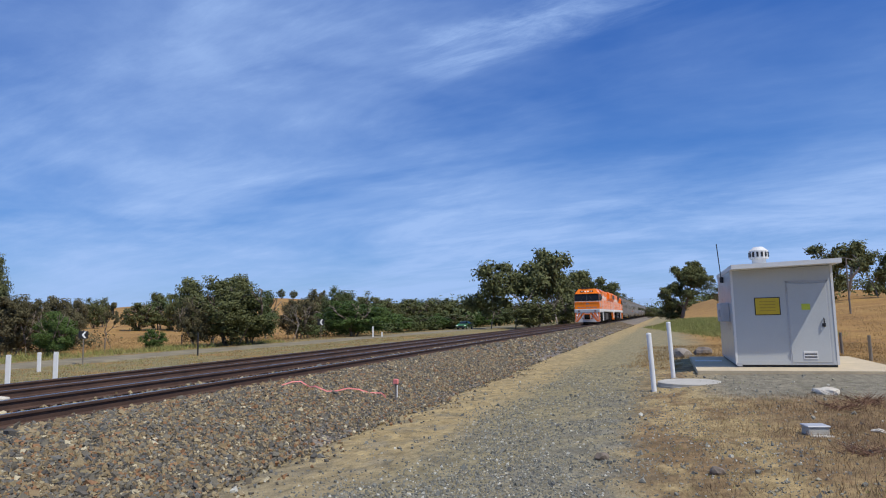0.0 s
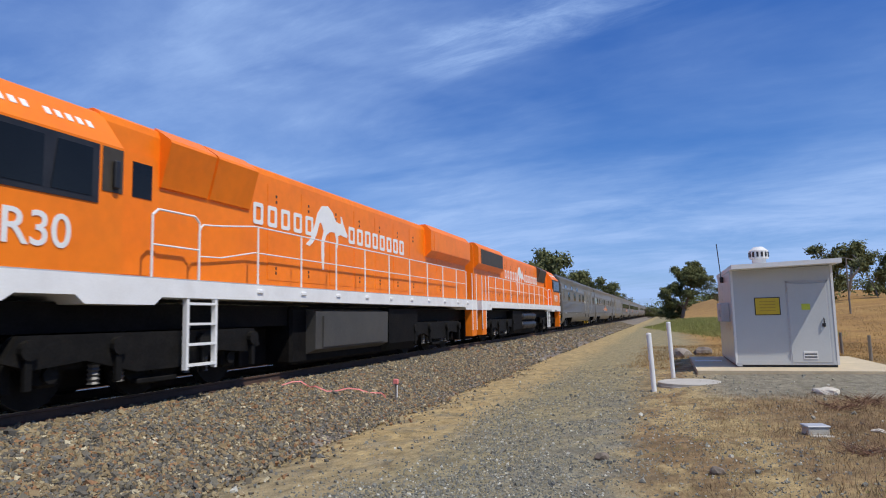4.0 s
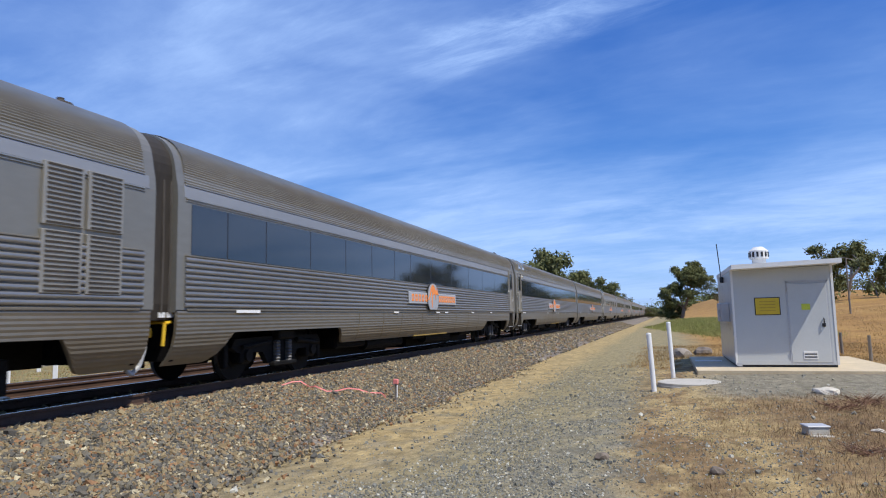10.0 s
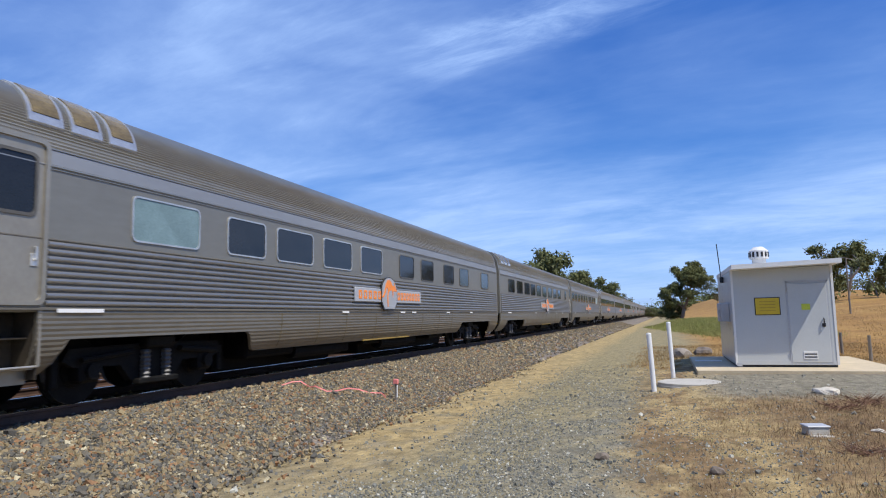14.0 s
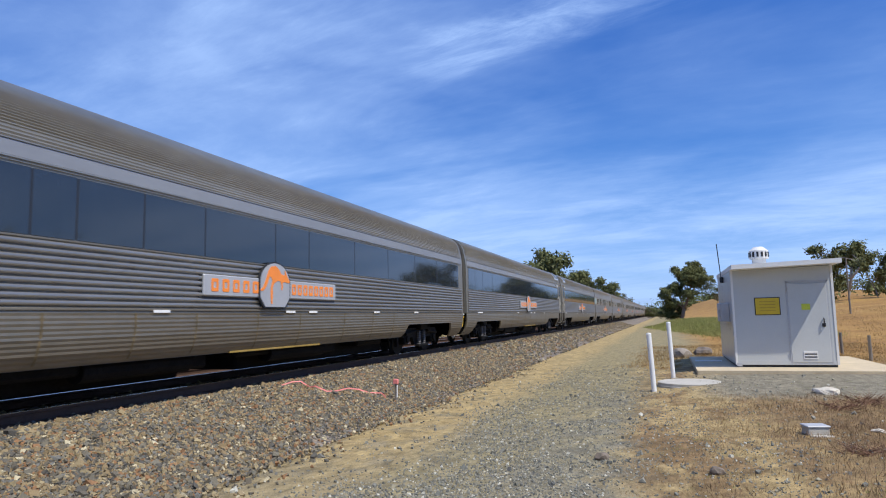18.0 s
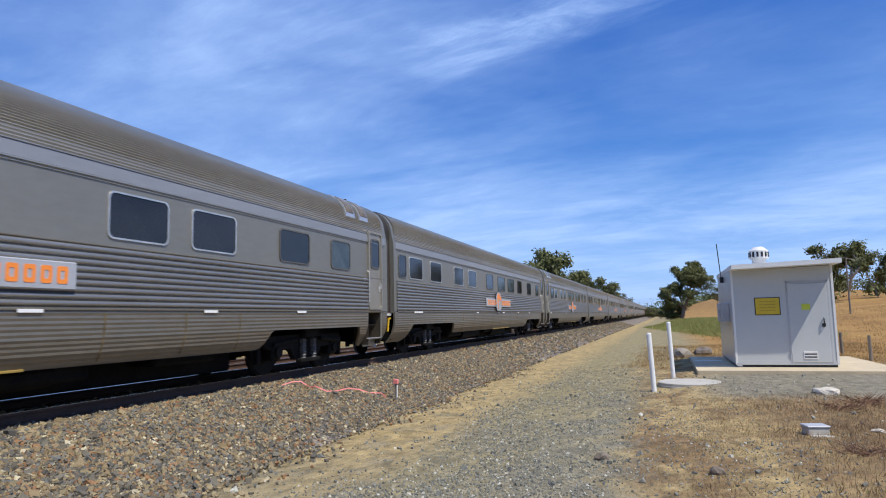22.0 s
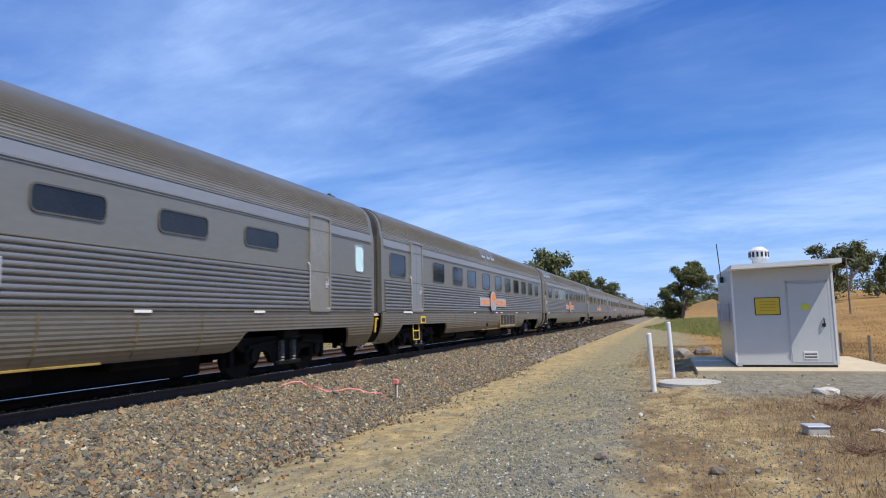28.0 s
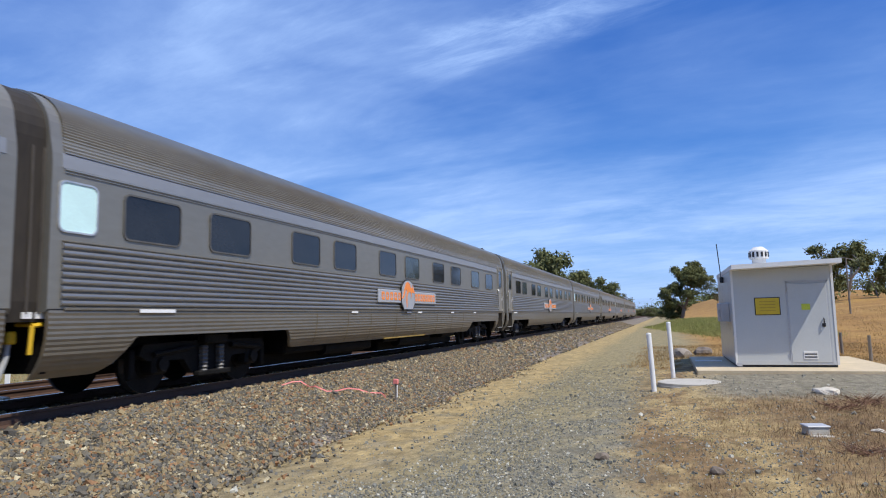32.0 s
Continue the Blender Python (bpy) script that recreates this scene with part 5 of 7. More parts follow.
part("roof_bracket", Mesh().tube([(-0.9, -0.12, 4.08), (0.9, -0.12, 4.08), (1.1, 0.1, 3.98), (1.1, 0.5, 3.98)], 0.025), BLACK, power_van, "black cable frame over the end")


# ---------- locomotives ----------
def text_part(parent, body, size, at, material, name="lettering"):
    tx = bpy.data.curves.new(name, "FONT")
    tx.body, tx.size, tx.align_x, tx.align_y, tx.extrude, tx.offset = body, size, "CENTER", "CENTER", 0.003, 0.006
    tx.materials.append(material)
    return part(name, tx, None, parent, at=at)


def side_writing(loco, sx):
    """White letter bars and emblem along the hood, read forwards on each side."""
    x, d = sx * 1.073, 1 if sx > 0 else -1
    first, emblem, second = (7.2, 10.1, 11.35) if sx > 0 else (15.65, 12.15, 10.78)
    for k in range(5):
        part("letter_bar", shared("hoodbar", lambda: ring(rounded(0.34, 0.44, 0.05), rounded(0.17, 0.27, 0.03), -0.004, 0.004).data("letter_bar", WHITE)), None, loco, at=pose(x, first + d * k * (0.5 if sx > 0 else 0.61), 3.27))
    part("emblem", Mesh().slab([(y * d, z) for y, z in roo(1.06)], -0.005, 0.005), WHITE, loco, "white leaping animal emblem", at=pose(x, emblem, 3.21))
    for k in range(8):
        part("letter_bar", cache["hoodbar"], None, loco, at=pose(x, second + d * k * (0.49 if sx > 0 else 0.51), 3.29))


LOCO_L = 21.9


def locomotive(number, label):
    """Diesel locomotive, cab at y = 0, hood to the rear."""
    lo = thing("diesel_locomotive", label, "locomotive", "locomotives of the train")
    # white frame sill
    part("sill", Mesh().slab([(0.0, 1.40), (1.6, 1.40), (1.75, 1.50), (2.6, 1.50), (2.75, 1.38), (4.0, 1.38), (4.15, 1.50), (20.2, 1.50), (20.3, 1.40), (LOCO_L, 1.40), (LOCO_L, 1.78), (0.0, 1.78)], -1.47, 1.47), WHITE, lo, "white frame sill")
    part("walkway", Mesh().box(-1.46, 1.46, 0.02, LOCO_L - 0.02, 1.775, 1.80), GREY_PAINT, lo)
    # cab
    cab = part("cab", Mesh().extrude([(1.45, 1.78), (1.45, 3.62), (1.02, 4.18), (0.95, 4.22), (-0.95, 4.22), (-1.02, 4.18), (-1.45, 3.62), (-1.45, 1.78)], 0.75, 3.35), ORANGE, lo, "orange cab")
    m = Mesh()
    a = [(-1.45, 0.12, 1.78), (1.45, 0.12, 1.78), (1.45, 0.12, 2.72), (-1.45, 0.12, 2.72)]
    b = [(-1.43, 0.36, 3.62), (1.43, 0.36, 3.62), (1.0, 0.62, 4.20), (-1.0, 0.62, 4.20)]
    back = [(-1.45, 0.76, 1.78), (1.45, 0.76, 1.78), (1.45, 0.76, 3.62), (1.02, 0.76, 4.19), (-1.02, 0.76, 4.19), (-1.45, 0.76, 3.62)]
    v = a + b + back
    m.add(v, [(0, 1, 2, 3), (3, 2, 5, 4), (4, 5, 6, 7), (1, 9, 10, 5, 2), (0, 3, 4, 13, 8), (5, 10, 11, 6), (4, 7, 12, 13), (6, 11, 12, 7), (0, 8, 9, 1)])
    part("nose", m, ORANGE, cab, "orange cab front")
    part("windscreen_surround", Mesh().add([(-1.44, 0.112, 2.74), (1.44, 0.112, 2.74), (1.42, 0.345, 3.60), (-1.42, 0.345, 3.60), (-1.44, 0.2, 2.74), (1.44, 0.2, 2.74), (1.42, 0.45, 3.60), (-1.42, 0.45, 3.60)], [(0, 1, 2, 3), (4, 7, 6, 5), (0, 3, 7, 4), (1, 5, 6, 2), (0, 4, 5, 1), (3, 2, 6, 7)]), BLACK, cab, "black windscreen surround")
    part("brow", Mesh().box(-1.40, 1.40, 0.22, 0.5, 3.60, 3.68, 0.03), ORANGE, cab, "orange brow over the windscreen")
    for s in (-1, 1):
        x0, x1 = (0.06, 1.36) if s > 0 else (-1.36, -0.06)
        part("windscreen", Mesh().add([(x0, 0.105, 2.80), (x1, 0.105, 2.80), (x1 * 0.985, 0.325, 3.56), (x0, 0.325, 3.56), (x0, 0.2, 2.80), (x1, 0.2, 2.80), (x1, 0.4, 3.56), (x0, 0.4, 3.56)], [(0, 1, 2, 3), (4, 7, 6, 5), (0, 3, 7, 4), (1, 5, 6, 2), (0, 4, 5, 1), (3, 2, 6, 7)]), SCREEN, cab, "dark windscreen")
        w0 = part("side_window", Mesh().slab([(0.13, 2.76), (2.92, 2.76), (2.92, 3.58), (0.36, 3.58)], s * 1.452 - 0.012, s * 1.452 + 0.012), BLACK, cab, "black side window band")
        for u0, u1 in ((0.48, 1.25), (1.37, 2.06), (2.18, 2.8)):
            part("pane", Mesh().slab([(u0, 2.84), (u1, 2.84), (u1, 3.5), (u0 + 0.08, 3.5)], s * 1.468 - 0.006, s * 1.468 + 0.006), SCREEN, w0)
        part("cab_recess", Mesh().slab([(2.98, 2.95), (3.34, 2.95), (3.34, 3.58), (2.98, 3.58)], s * 1.451 - 0.01, s * 1.451 + 0.01), PANEL_DK, cab, "dark recess behind the cab windows")
        part("wiper", Mesh().tube([(s * 0.7, 0.07, 2.76), (s * 0.3, 0.22, 3.4)], 0.012), BLACK, cab)
        part("number_board", Mesh().box(s * 0.55 - 0.2, s * 0.55 + 0.2, 0.40, 0.50, 3.82, 4.0, 0.03), BLACK, cab)
        part("headlight", Mesh().cyl((s * 0.16, 0.38, 3.9), (s * 0.16, 0.5, 3.9), 0.09, 14), LAMP_WHITE, cab, "round headlight")
        part("ditch_light", Mesh().cyl((s * 1.2, -0.02, 1.05), (s * 1.2, 0.08, 1.05), 0.085, 14), LAMP_WHITE, lo, "white ditch light")
        part("marker_box", Mesh().box(s * 0.95 - 0.11, s * 0.95 + 0.11, -0.03, 0.04, 1.45, 1.68, 0.02), RED, lo, "red marker light box")
        part("grab_rail", Mesh().tube([(s * 1.47, 0.45, 2.05), (s * 1.51, 0.45, 2.1), (s * 1.51, 0.45, 2.6), (s * 1.47, 0.45, 2.65)], 0.018), WHITE, cab)
        part("mirror", Mesh().box(s * 1.5 - 0.03, s * 1.5 + 0.03, 3.14, 3.24, 3.0, 3.4, 0.015), BLACK, cab)
        for k in range(13):
            if k != 7:
                part("roof_bar", shared("roofbar", lambda: Mesh().box(-0.004, 0.004, -0.045, 0.045, -0.07, 0.07).data("roof_bar", WHITE)), None, cab, at=pose(s * 1.244, 0.95 + k * 0.165, 3.895, 0, -s * 37.5, 0))
        text_part(cab, number, 0.62, Matrix.Translation((s * 1.458, 1.78, 2.28)) @ pose(0, 0, 0, 90, 0, 90 if s > 0 else -90), WHITE, "running_number")
    text_part(cab, number[:2], 0.16, Matrix.Translation((-0.55, 0.395, 3.91)) @ pose(0, 0, 0, 90, 0, 0), WHITE, "board_text")
    text_part(cab, number[2:], 0.16, Matrix.Translation((0.55, 0.395, 3.91)) @ pose(0, 0, 0, 90, 0, 0), WHITE, "board_text")
    for k in range(14):
        if k != 5:
            part("letter_bar", shared("nosebar", lambda: Mesh().box(-0.042, 0.042, 0.106, 0.125, 1.95, 2.06).data("letter_bar", BAND)), None, cab, at=pose(-1.0 + k * 0.158, 0, 0))
    part("nose_emblem", Mesh().add([(y, 0.108, z) for y, z in roo(0.25)] + [(y, 0.122, z) for y, z in roo(0.25)], [tuple(range(len(roo(1)))), tuple(reversed(range(len(roo(1)), 2 * len(roo(1)))))]), BAND, cab, "silver animal emblem", at=pose(0.05, 0, 2.38))
    part("front_rail", Mesh().tube([(-1.48, 0.05, 2.70), (1.48, 0.05, 2.70)], 0.022).tube([(1.48, 0.05, 2.70), (1.5, 0.3, 2.72)], 0.022).tube([(-1.48, 0.05, 2.70), (-1.5, 0.3, 2.72)], 0.022), WHITE, cab, "white handrail under the windscreen")
    for k in range(7):
        part("rail_stay", Mesh().cyl((-1.38 + k * 0.46, 0.05, 2.70), (-1.38 + k * 0.46, 0.13, 2.62), 0.015, 6), WHITE, cab)
    for k, (x, s) in enumerate(((-0.45, 1.35), (-0.12, 1.1), (0.13, 0.8), (0.33, 0.7))):
        h = part("horn", Mesh().cyl((x, 0.95, 4.34), (x, 0.55, 4.34), 0.03 * s, 10, 0.11 * s).box(x - 0.03, x + 0.03, 0.9, 1.0, 4.2, 4.36), BLACK, cab, "black roof horn")
    # pilot with slanting stripes
    pl = part("pilot", Mesh().slab([(0.02, 0.26), (0.10, 0.26), (0.14, 1.40), (0.02, 1.40)], -1.42, 1.42), PILOT_GREY, lo, "pilot with orange and white slanting stripes")
    # Black sheet added to keep the pilot's pale back dark under the frame.
    part("pilot_back", Mesh().box(-1.08, 1.08, 0.15, 0.3, 0.28, 1.4), UNDER, lo)
    part("buffer_beam", Mesh().box(-1.46, 1.46, -0.03, 0.1, 1.42, 1.74, 0.02), GREY_PAINT, lo)
    for s in (-1, 1):
        for k in range(3):
            x = 0.25 + k * 0.48
            q = [(x, 1.38), (x + 0.29, 1.38), (x + 0.29 + 0.85, 0.30), (x + 0.85, 0.30)]
            q = [(min(p, 1.41), z) for p, z in q]
            part("stripe", Mesh().add([(s * p, 0.012, z) for p, z in q] + [(s * p, 0.02, z) for p, z in q], [(0, 1, 2, 3), (7, 6, 5, 4)] + [(i, (i + 1) % 4, 4 + (i + 1) % 4, 4 + i) for i in range(4)]), STRIPE, pl)
        st = part("step_frame", Mesh().box(min(s * 1.1, s * 1.45), max(s * 1.1, s * 1.45), 0.12, 0.60, 0.30, 1.40, 0.02), ORANGE, lo, "orange front steps")
        for k in range(3):
            part("step_hole", Mesh().box(min(s * 1.3, s * 1.456), max(s * 1.3, s * 1.456), 0.22, 0.52, 0.42 + k * 0.34, 0.56 + k * 0.34), BLACK, st)
            part("tread", Mesh().box(min(s * 1.3, s * 1.465), max(s * 1.3, s * 1.465), 0.22, 0.52, 0.41 + k * 0.34, 0.44 + k * 0.34), WHITE, st)
        rs = part("rear_step", Mesh().box(min(s * 1.15, s * 1.45), max(s * 1.15, s * 1.45), LOCO_L - 0.75, LOCO_L - 0.1, 0.35, 1.40, 0.02), ORANGE, lo, "orange rear steps")
        part("rear_rail", Mesh().tube([(s * 1.46, LOCO_L - 0.7, 0.6), (s * 1.47, LOCO_L - 0.7, 2.85)], 0.02).tube([(s * 1.46, LOCO_L - 0.1, 0.6), (s * 1.47, LOCO_L - 0.1, 2.85)], 0.02), WHITE, lo)
    part("coupler", Mesh().box(-0.2, 0.2, -0.75, 0.1, 0.72, 1.02, 0.05).box(-0.27, 0.27, -0.62, -0.35, 0.66, 1.1, 0.05).box(-0.3, 0.3, -0.12, 0.05, 0.6, 1.16, 0.04), UNDER, lo, "knuckle coupler")
    part("coupler_pocket", Mesh().box(-0.36, 0.36, -0.02, 0.03, 0.58, 1.26, 0.02), ORANGE, pl)
    for s, ma in ((-0.62, UNDER), (0.62, UNDER), (0.8, RED)):
        part("hose", Mesh().tube([(s, -0.02, 1.3), (s * 1.08, -0.16, 1.1), (s * 0.95, -0.24, 0.78), (s * 0.8, -0.2, 0.6), (s * 0.7, -0.1, 0.72)], 0.026, 7), ma, lo)
    # hood
    part("hood", Mesh().extrude([(1.06, 1.80), (1.06, 4.10), (1.02, 4.22), (0.9, 4.29), (-0.9, 4.29), (-1.02, 4.22), (-1.06, 4.10), (-1.06, 1.80)], 3.3, LOCO_L - 0.25), ORANGE, lo, "orange engine hood")
    part("radiator", Mesh().extrude([(1.08, 3.2), (1.3, 3.4), (1.3, 4.1), (1.1, 4.31), (-1.1, 4.31), (-1.3, 4.1), (-1.3, 3.4), (-1.08, 3.2)], 16.9, LOCO_L - 0.3), ORANGE, lo, "wider radiator housing")
    for s in (-1, 1):
        part("intake_panel", Mesh().extrude([(s * 1.05, 3.30), (s * 1.10, 3.30), (s * 1.30, 4.02), (s * 1.26, 4.08), (s * 0.95, 4.30), (s * 0.9, 4.2)], 4.48, 5.62).extrude([(s * 1.05, 3.30), (s * 1.10, 3.30), (s * 1.30, 4.02), (s * 1.26, 4.08), (s * 0.95, 4.30), (s * 0.9, 4.2)], 5.68, 6.88), PANEL_DK if s < 0 else ORANGE, lo, "dark mesh air intake" if s < 0 else "orange sloping side panel")
        part("cab_door", Mesh().slab([(3.72, 1.85), (4.42, 1.85), (4.42, 3.75), (3.72, 3.75)], s * 1.066 - 0.012, s * 1.066 + 0.012), ORANGE, lo)
        part("door_window", Mesh().slab([(3.9, 3.05), (4.3, 3.05), (4.3, 3.6), (3.9, 3.6)], s * 1.082 - 0.006, s * 1.082 + 0.006), SCREEN, lo)
        part("radiator_grille", Mesh().slab([(17.2, 3.42), (21.2, 3.42), (21.2, 4.05), (17.2, 4.05)], s * 1.305 - 0.008, s * 1.305 + 0.008), PANEL_DK if s < 0 else ORANGE, lo)
        for k in range(9):
            u = 7.5 + k * 1.32
            part("hood_door", Mesh().slab([(u + 0.04, 1.95), (u + 1.26, 1.95), (u + 1.26, 3.95), (u + 0.04, 3.95)], s * 1.064 - 0.005, s * 1.064 + 0.005), ORANGE, lo)
            for z in (2.1, 2.2, 3.6, 3.72):
                part("latch", shared("latch", lambda: Mesh().box(-0.008, 0.008, -0.022, 0.022, -0.03, 0.03, 0.004).data("latch", BLACK)), None, lo, at=pose(s * 1.072, u + 0.35 + 0.5 * (z * 10 % 1 > 0.5), z))
        # handrail along the walkway
        hr = part("handrail", Mesh().tube([(s * 1.42, 5.02, 1.8), (s * 1.42, 5.02, 2.62), (s * 1.42, 5.12, 2.74), (s * 1.42, 5.6, 2.78), (s * 1.42, 6.6, 2.9), (s * 1.42, 20.4, 2.9)], 0.016).tube([(s * 1.42, 5.02, 2.2), (s * 1.42, 5.6, 2.22), (s * 1.42, 6.6, 2.4), (s * 1.42, 20.4, 2.4)], 0.013), WHITE, lo, "white tubular walkway handrail")
        for k in range(10):
            part("post", shared(("rpost", s), lambda: Mesh().cyl((s * 1.42, 0, 1.62), (s * 1.42, 0, 2.9), 0.02, 7).box(s * 1.47 - 0.03, s * 1.47 + 0.03, -0.09, 0.09, 1.63, 1.70, 0.01).data("post", WHITE)), None, hr, at=pose(0, 6.7 + k * 1.57 - (0.3 if k == 9 else 0), 0))
        for u in (3.95,):
            part("gate_rail", Mesh().tube([(s * 1.44, u, 1.8), (s * 1.44, u, 2.75), (s * 1.44, u + 0.12, 2.85), (s * 1.44, u + 0.94, 2.85), (s * 1.44, u + 1.06, 2.75), (s * 1.44, u + 1.06, 1.8)], 0.02).tube([(s * 1.44, u, 2.3), (s * 1.44, u + 1.06, 2.3)], 0.016), WHITE, hr)
        ld = part("ladder", Mesh().box(s * 1.42 - 0.04, s * 1.42 + 0.04, 4.72, 4.78, 0.35, 1.6).box(s * 1.42 - 0.04, s * 1.42 + 0.04, 5.42, 5.48, 0.35, 1.6), WHITE, lo, "white cab ladder")
        for k in range(4):
            part("rung", Mesh().box(s * 1.42 - 0.08, s * 1.42 + 0.05, 4.76, 5.44, 0.40 + k * 0.33, 0.44 + k * 0.33), WHITE, ld)
        side_writing(lo, s)
    # underframe
    part("fuel_tank", Mesh().extrude([(1.2, 0.2), (1.32, 0.42), (1.32, 1.38), (-1.32, 1.38), (-1.32, 0.42), (-1.2, 0.2)], 13.15, 15.4), UNDER, lo, "black fuel tank")
    part("fuel_tank_front", Mesh().box(-1.1, 1.1, 8.4, 13.15, 0.16, 1.4, 0.06), UNDER, lo)
    part("side_tank", Mesh().extrude([(1.06, 0.34), (1.34, 0.46), (1.36, 1.30), (1.06, 1.36)], 9.0, 13.0).extrude([(1.34, 0.5), (1.38, 0.5), (1.40, 1.2), (1.36, 1.2)], 9.3, 12.7), TANK, lo, "dull dark grey side tank")
    for s in (-1,):
        for z in (0.62, 1.1):
            part("air_cylinder", Mesh().cyl((s * 1.18, 9.3, z), (s * 1.18, 12.8, z), 0.2, 32).cyl((s * 1.18, 9.2, z), (s * 1.18, 9.3, z), 0.17, 32, 0.2).cyl((s * 1.18, 9.14, z), (s * 1.18, 9.2, z), 0.1, 32, 0.17).cyl((s * 1.18, 9.06, z), (s * 1.18, 9.14, z), 0.035, 12).cyl((s * 1.18, 12.8, z), (s * 1.18, 12.9, z), 0.2, 32, 0.17).cyl((s * 1.18, 12.9, z), (s * 1.18, 12.96, z), 0.17, 32, 0.1).cyl((s * 1.18, 10.3, z), (s * 1.18, 10.36, z), 0.206, 32).cyl((s * 1.18, 11.8, z), (s * 1.18, 11.86, z), 0.206, 32), BLACK, lo, "black air reservoir cylinder")
    # Long black blocks added between the wheels to shut out the lit ground behind.
    for u0, u1 in ((0.5, 8.4), (15.3, LOCO_L - 0.5)):
        part("traction_motor", Mesh().box(-0.5, 0.5, u0, u1, 0.16, 1.0, 0.05), UNDER, lo, "black block added to keep the space under the locomotive dark")
    part("frame_beam", Mesh().box(-1.0, 1.0, 0.2, LOCO_L - 0.2, 1.0, 1.42), UNDER, lo)
    for m_ in (4.4, LOCO_L - 4.4):
        b_ = bogie(lo, m_, 1.85, 3, 0.53)
        for s in (-1, 1):
            part("side_frame", Mesh().slab([(-2.6, 0.66), (-2.4, 0.98), (2.4, 0.98), (2.6, 0.66), (2.2, 0.55), (1.4, 0.62), (0.5, 0.40), (-0.5, 0.40), (-1.4, 0.62), (-2.2, 0.55)], s * 1.22 - 0.05, s * 1.22 + 0.05), BOGIE, b_)
            for k in (-2.3, -0.9, 0.9, 2.3):
                part("brake_cylinder", shared(("brake", s), lambda: Mesh().cyl((s * 1.27, 0, 0.80), (s * 1.36, 0, 0.80), 0.13, 12).box(s * 1.3 - 0.04, s * 1.3 + 0.04, -0.05, 0.05, 0.3, 0.8, 0.01).data("brake_cylinder", BOGIE)), None, b_, at=pose(0, k, 0))
    part("coupler_rear", Mesh().box(-0.2, 0.2, LOCO_L - 0.1, LOCO_L + 0.35, 0.72, 1.02, 0.05), UNDER, lo)
    part("roof_fan", Mesh().cyl((0, 17.2, 4.2), (0, 17.2, 4.27), 0.6, 20).cyl((0, 18.8, 4.2), (0, 18.8, 4.27), 0.6, 20), ORANGE, lo)
    return lo


loco_lead = locomotive("NR30", "bright orange diesel locomotive with white sill and striped pilot")
loco_second = locomotive("NR31", "second bright orange diesel locomotive running cab last")


# ---------- signalling hut ----------
def hut():
    h = thing("equipment_hut", "pale grey metal trackside hut with yellow sign and roof vent", "hut", at=pose(1.63, 18.01, -0.29))
    W, D, HL, HR = 2.28, 4.1, 2.42, 2.46
    base = part("base_frame", Mesh().box(0.03, W - 0.03, 0.05, D - 0.05, 0.0, 0.10), BLACK, h)
    wall = Mesh().add([(0, 0, 0.06), (W, 0, 0.06), (W, 0, HR), (0, 0, HL), (0, D, 0.06), (W, D, 0.06), (W, D, HR), (0, D, HL)], [(0, 1, 2, 3), (5, 4, 7, 6), (4, 0, 3, 7), (1, 5, 6, 2), (0, 4, 5, 1)])
    part("wall", wall, HUT_WALL, h, "pale grey sheet wall")
    part("side_sheet", Mesh().box(-0.012, -0.002, 0.06, D - 0.06, 0.12, HL - 0.02), HUT_SHINE, h, "shiny side wall sheet")
    for x in (-0.004, W - 0.046):
        part("corner_trim", Mesh().box(x, x + 0.05, -0.014, 0.02, 0.06, HL + 0.02 + (0.08 if x > 1 else 0)), HUT_TRIM, h)
    part("bottom_trim", Mesh().box(0.05, W - 0.05, -0.012, 0.01, 0.06, 0.16), HUT_WALL, h)
    o, q = 0.10, 0.57
    part("roof", Mesh().add([(-0.02, -q, HL), (W + o, -q, HR + 0.02), (W + o, D + o, HR + 0.02), (-0.02, D + o, HL), (-0.02, -q, HL + 0.11), (W + o, -q, HR + 0.13), (W + o, D + o, HR + 0.13), (-0.02, D + o, HL + 0.11)],
                            [(0, 3, 2, 1), (4, 5, 6, 7), (0, 1, 5, 4), (1, 2, 6, 5), (2, 3, 7, 6), (3, 0, 4, 7)]), HUT_TRIM, h, "thin off-white roof slab")
    dx0, dx1 = 1.27, 2.12
    d = part("door", Mesh().box(dx0, dx1, -0.022, 0.0, 0.12, 2.04, 0.006), HUT_WALL, h, "closed pale grey steel door")
    part("door_frame", Mesh().box(dx0 - 0.035, dx0, -0.016, 0.0, 0.1, 2.1).box(dx1, dx1 + 0.035, -0.016, 0.0, 0.1, 2.1).box(dx0 - 0.035, dx1 + 0.035, -0.016, 0.0, 2.075, 2.11), GREY_PAINT, d)
    part("handle", Mesh().tube([(2.01, -0.03, 0.98), (2.01, -0.07, 1.0), (2.01, -0.07, 1.16), (2.01, -0.03, 1.18)], 0.014).box(1.97, 2.05, -0.035, -0.02, 0.98, 1.06, 0.006), BLACK, d, "dark lever handle")
    for z in (0.35, 1.05, 1.85):
        part("hinge", Mesh().cyl((dx0 - 0.005, -0.03, z), (dx0 - 0.005, -0.03, z + 0.1), 0.014, 8), GREY_PAINT, d)
    v = part("louvre", Mesh().box(1.52, 1.83, -0.034, -0.02, 0.20, 0.39, 0.005), HUT_TRIM, d, "white louvre vent in the door")
    for k in range(2):
        part("slat_gap", Mesh().box(1.54, 1.81, -0.037, -0.03, 0.235 + k * 0.07, 0.265 + k * 0.07), BLACK, v)
    part("door_sign", Mesh().box(1.55, 1.74, -0.027, -0.021, 1.39, 1.54), SIGN_LIME, d, "small lime warning sign")
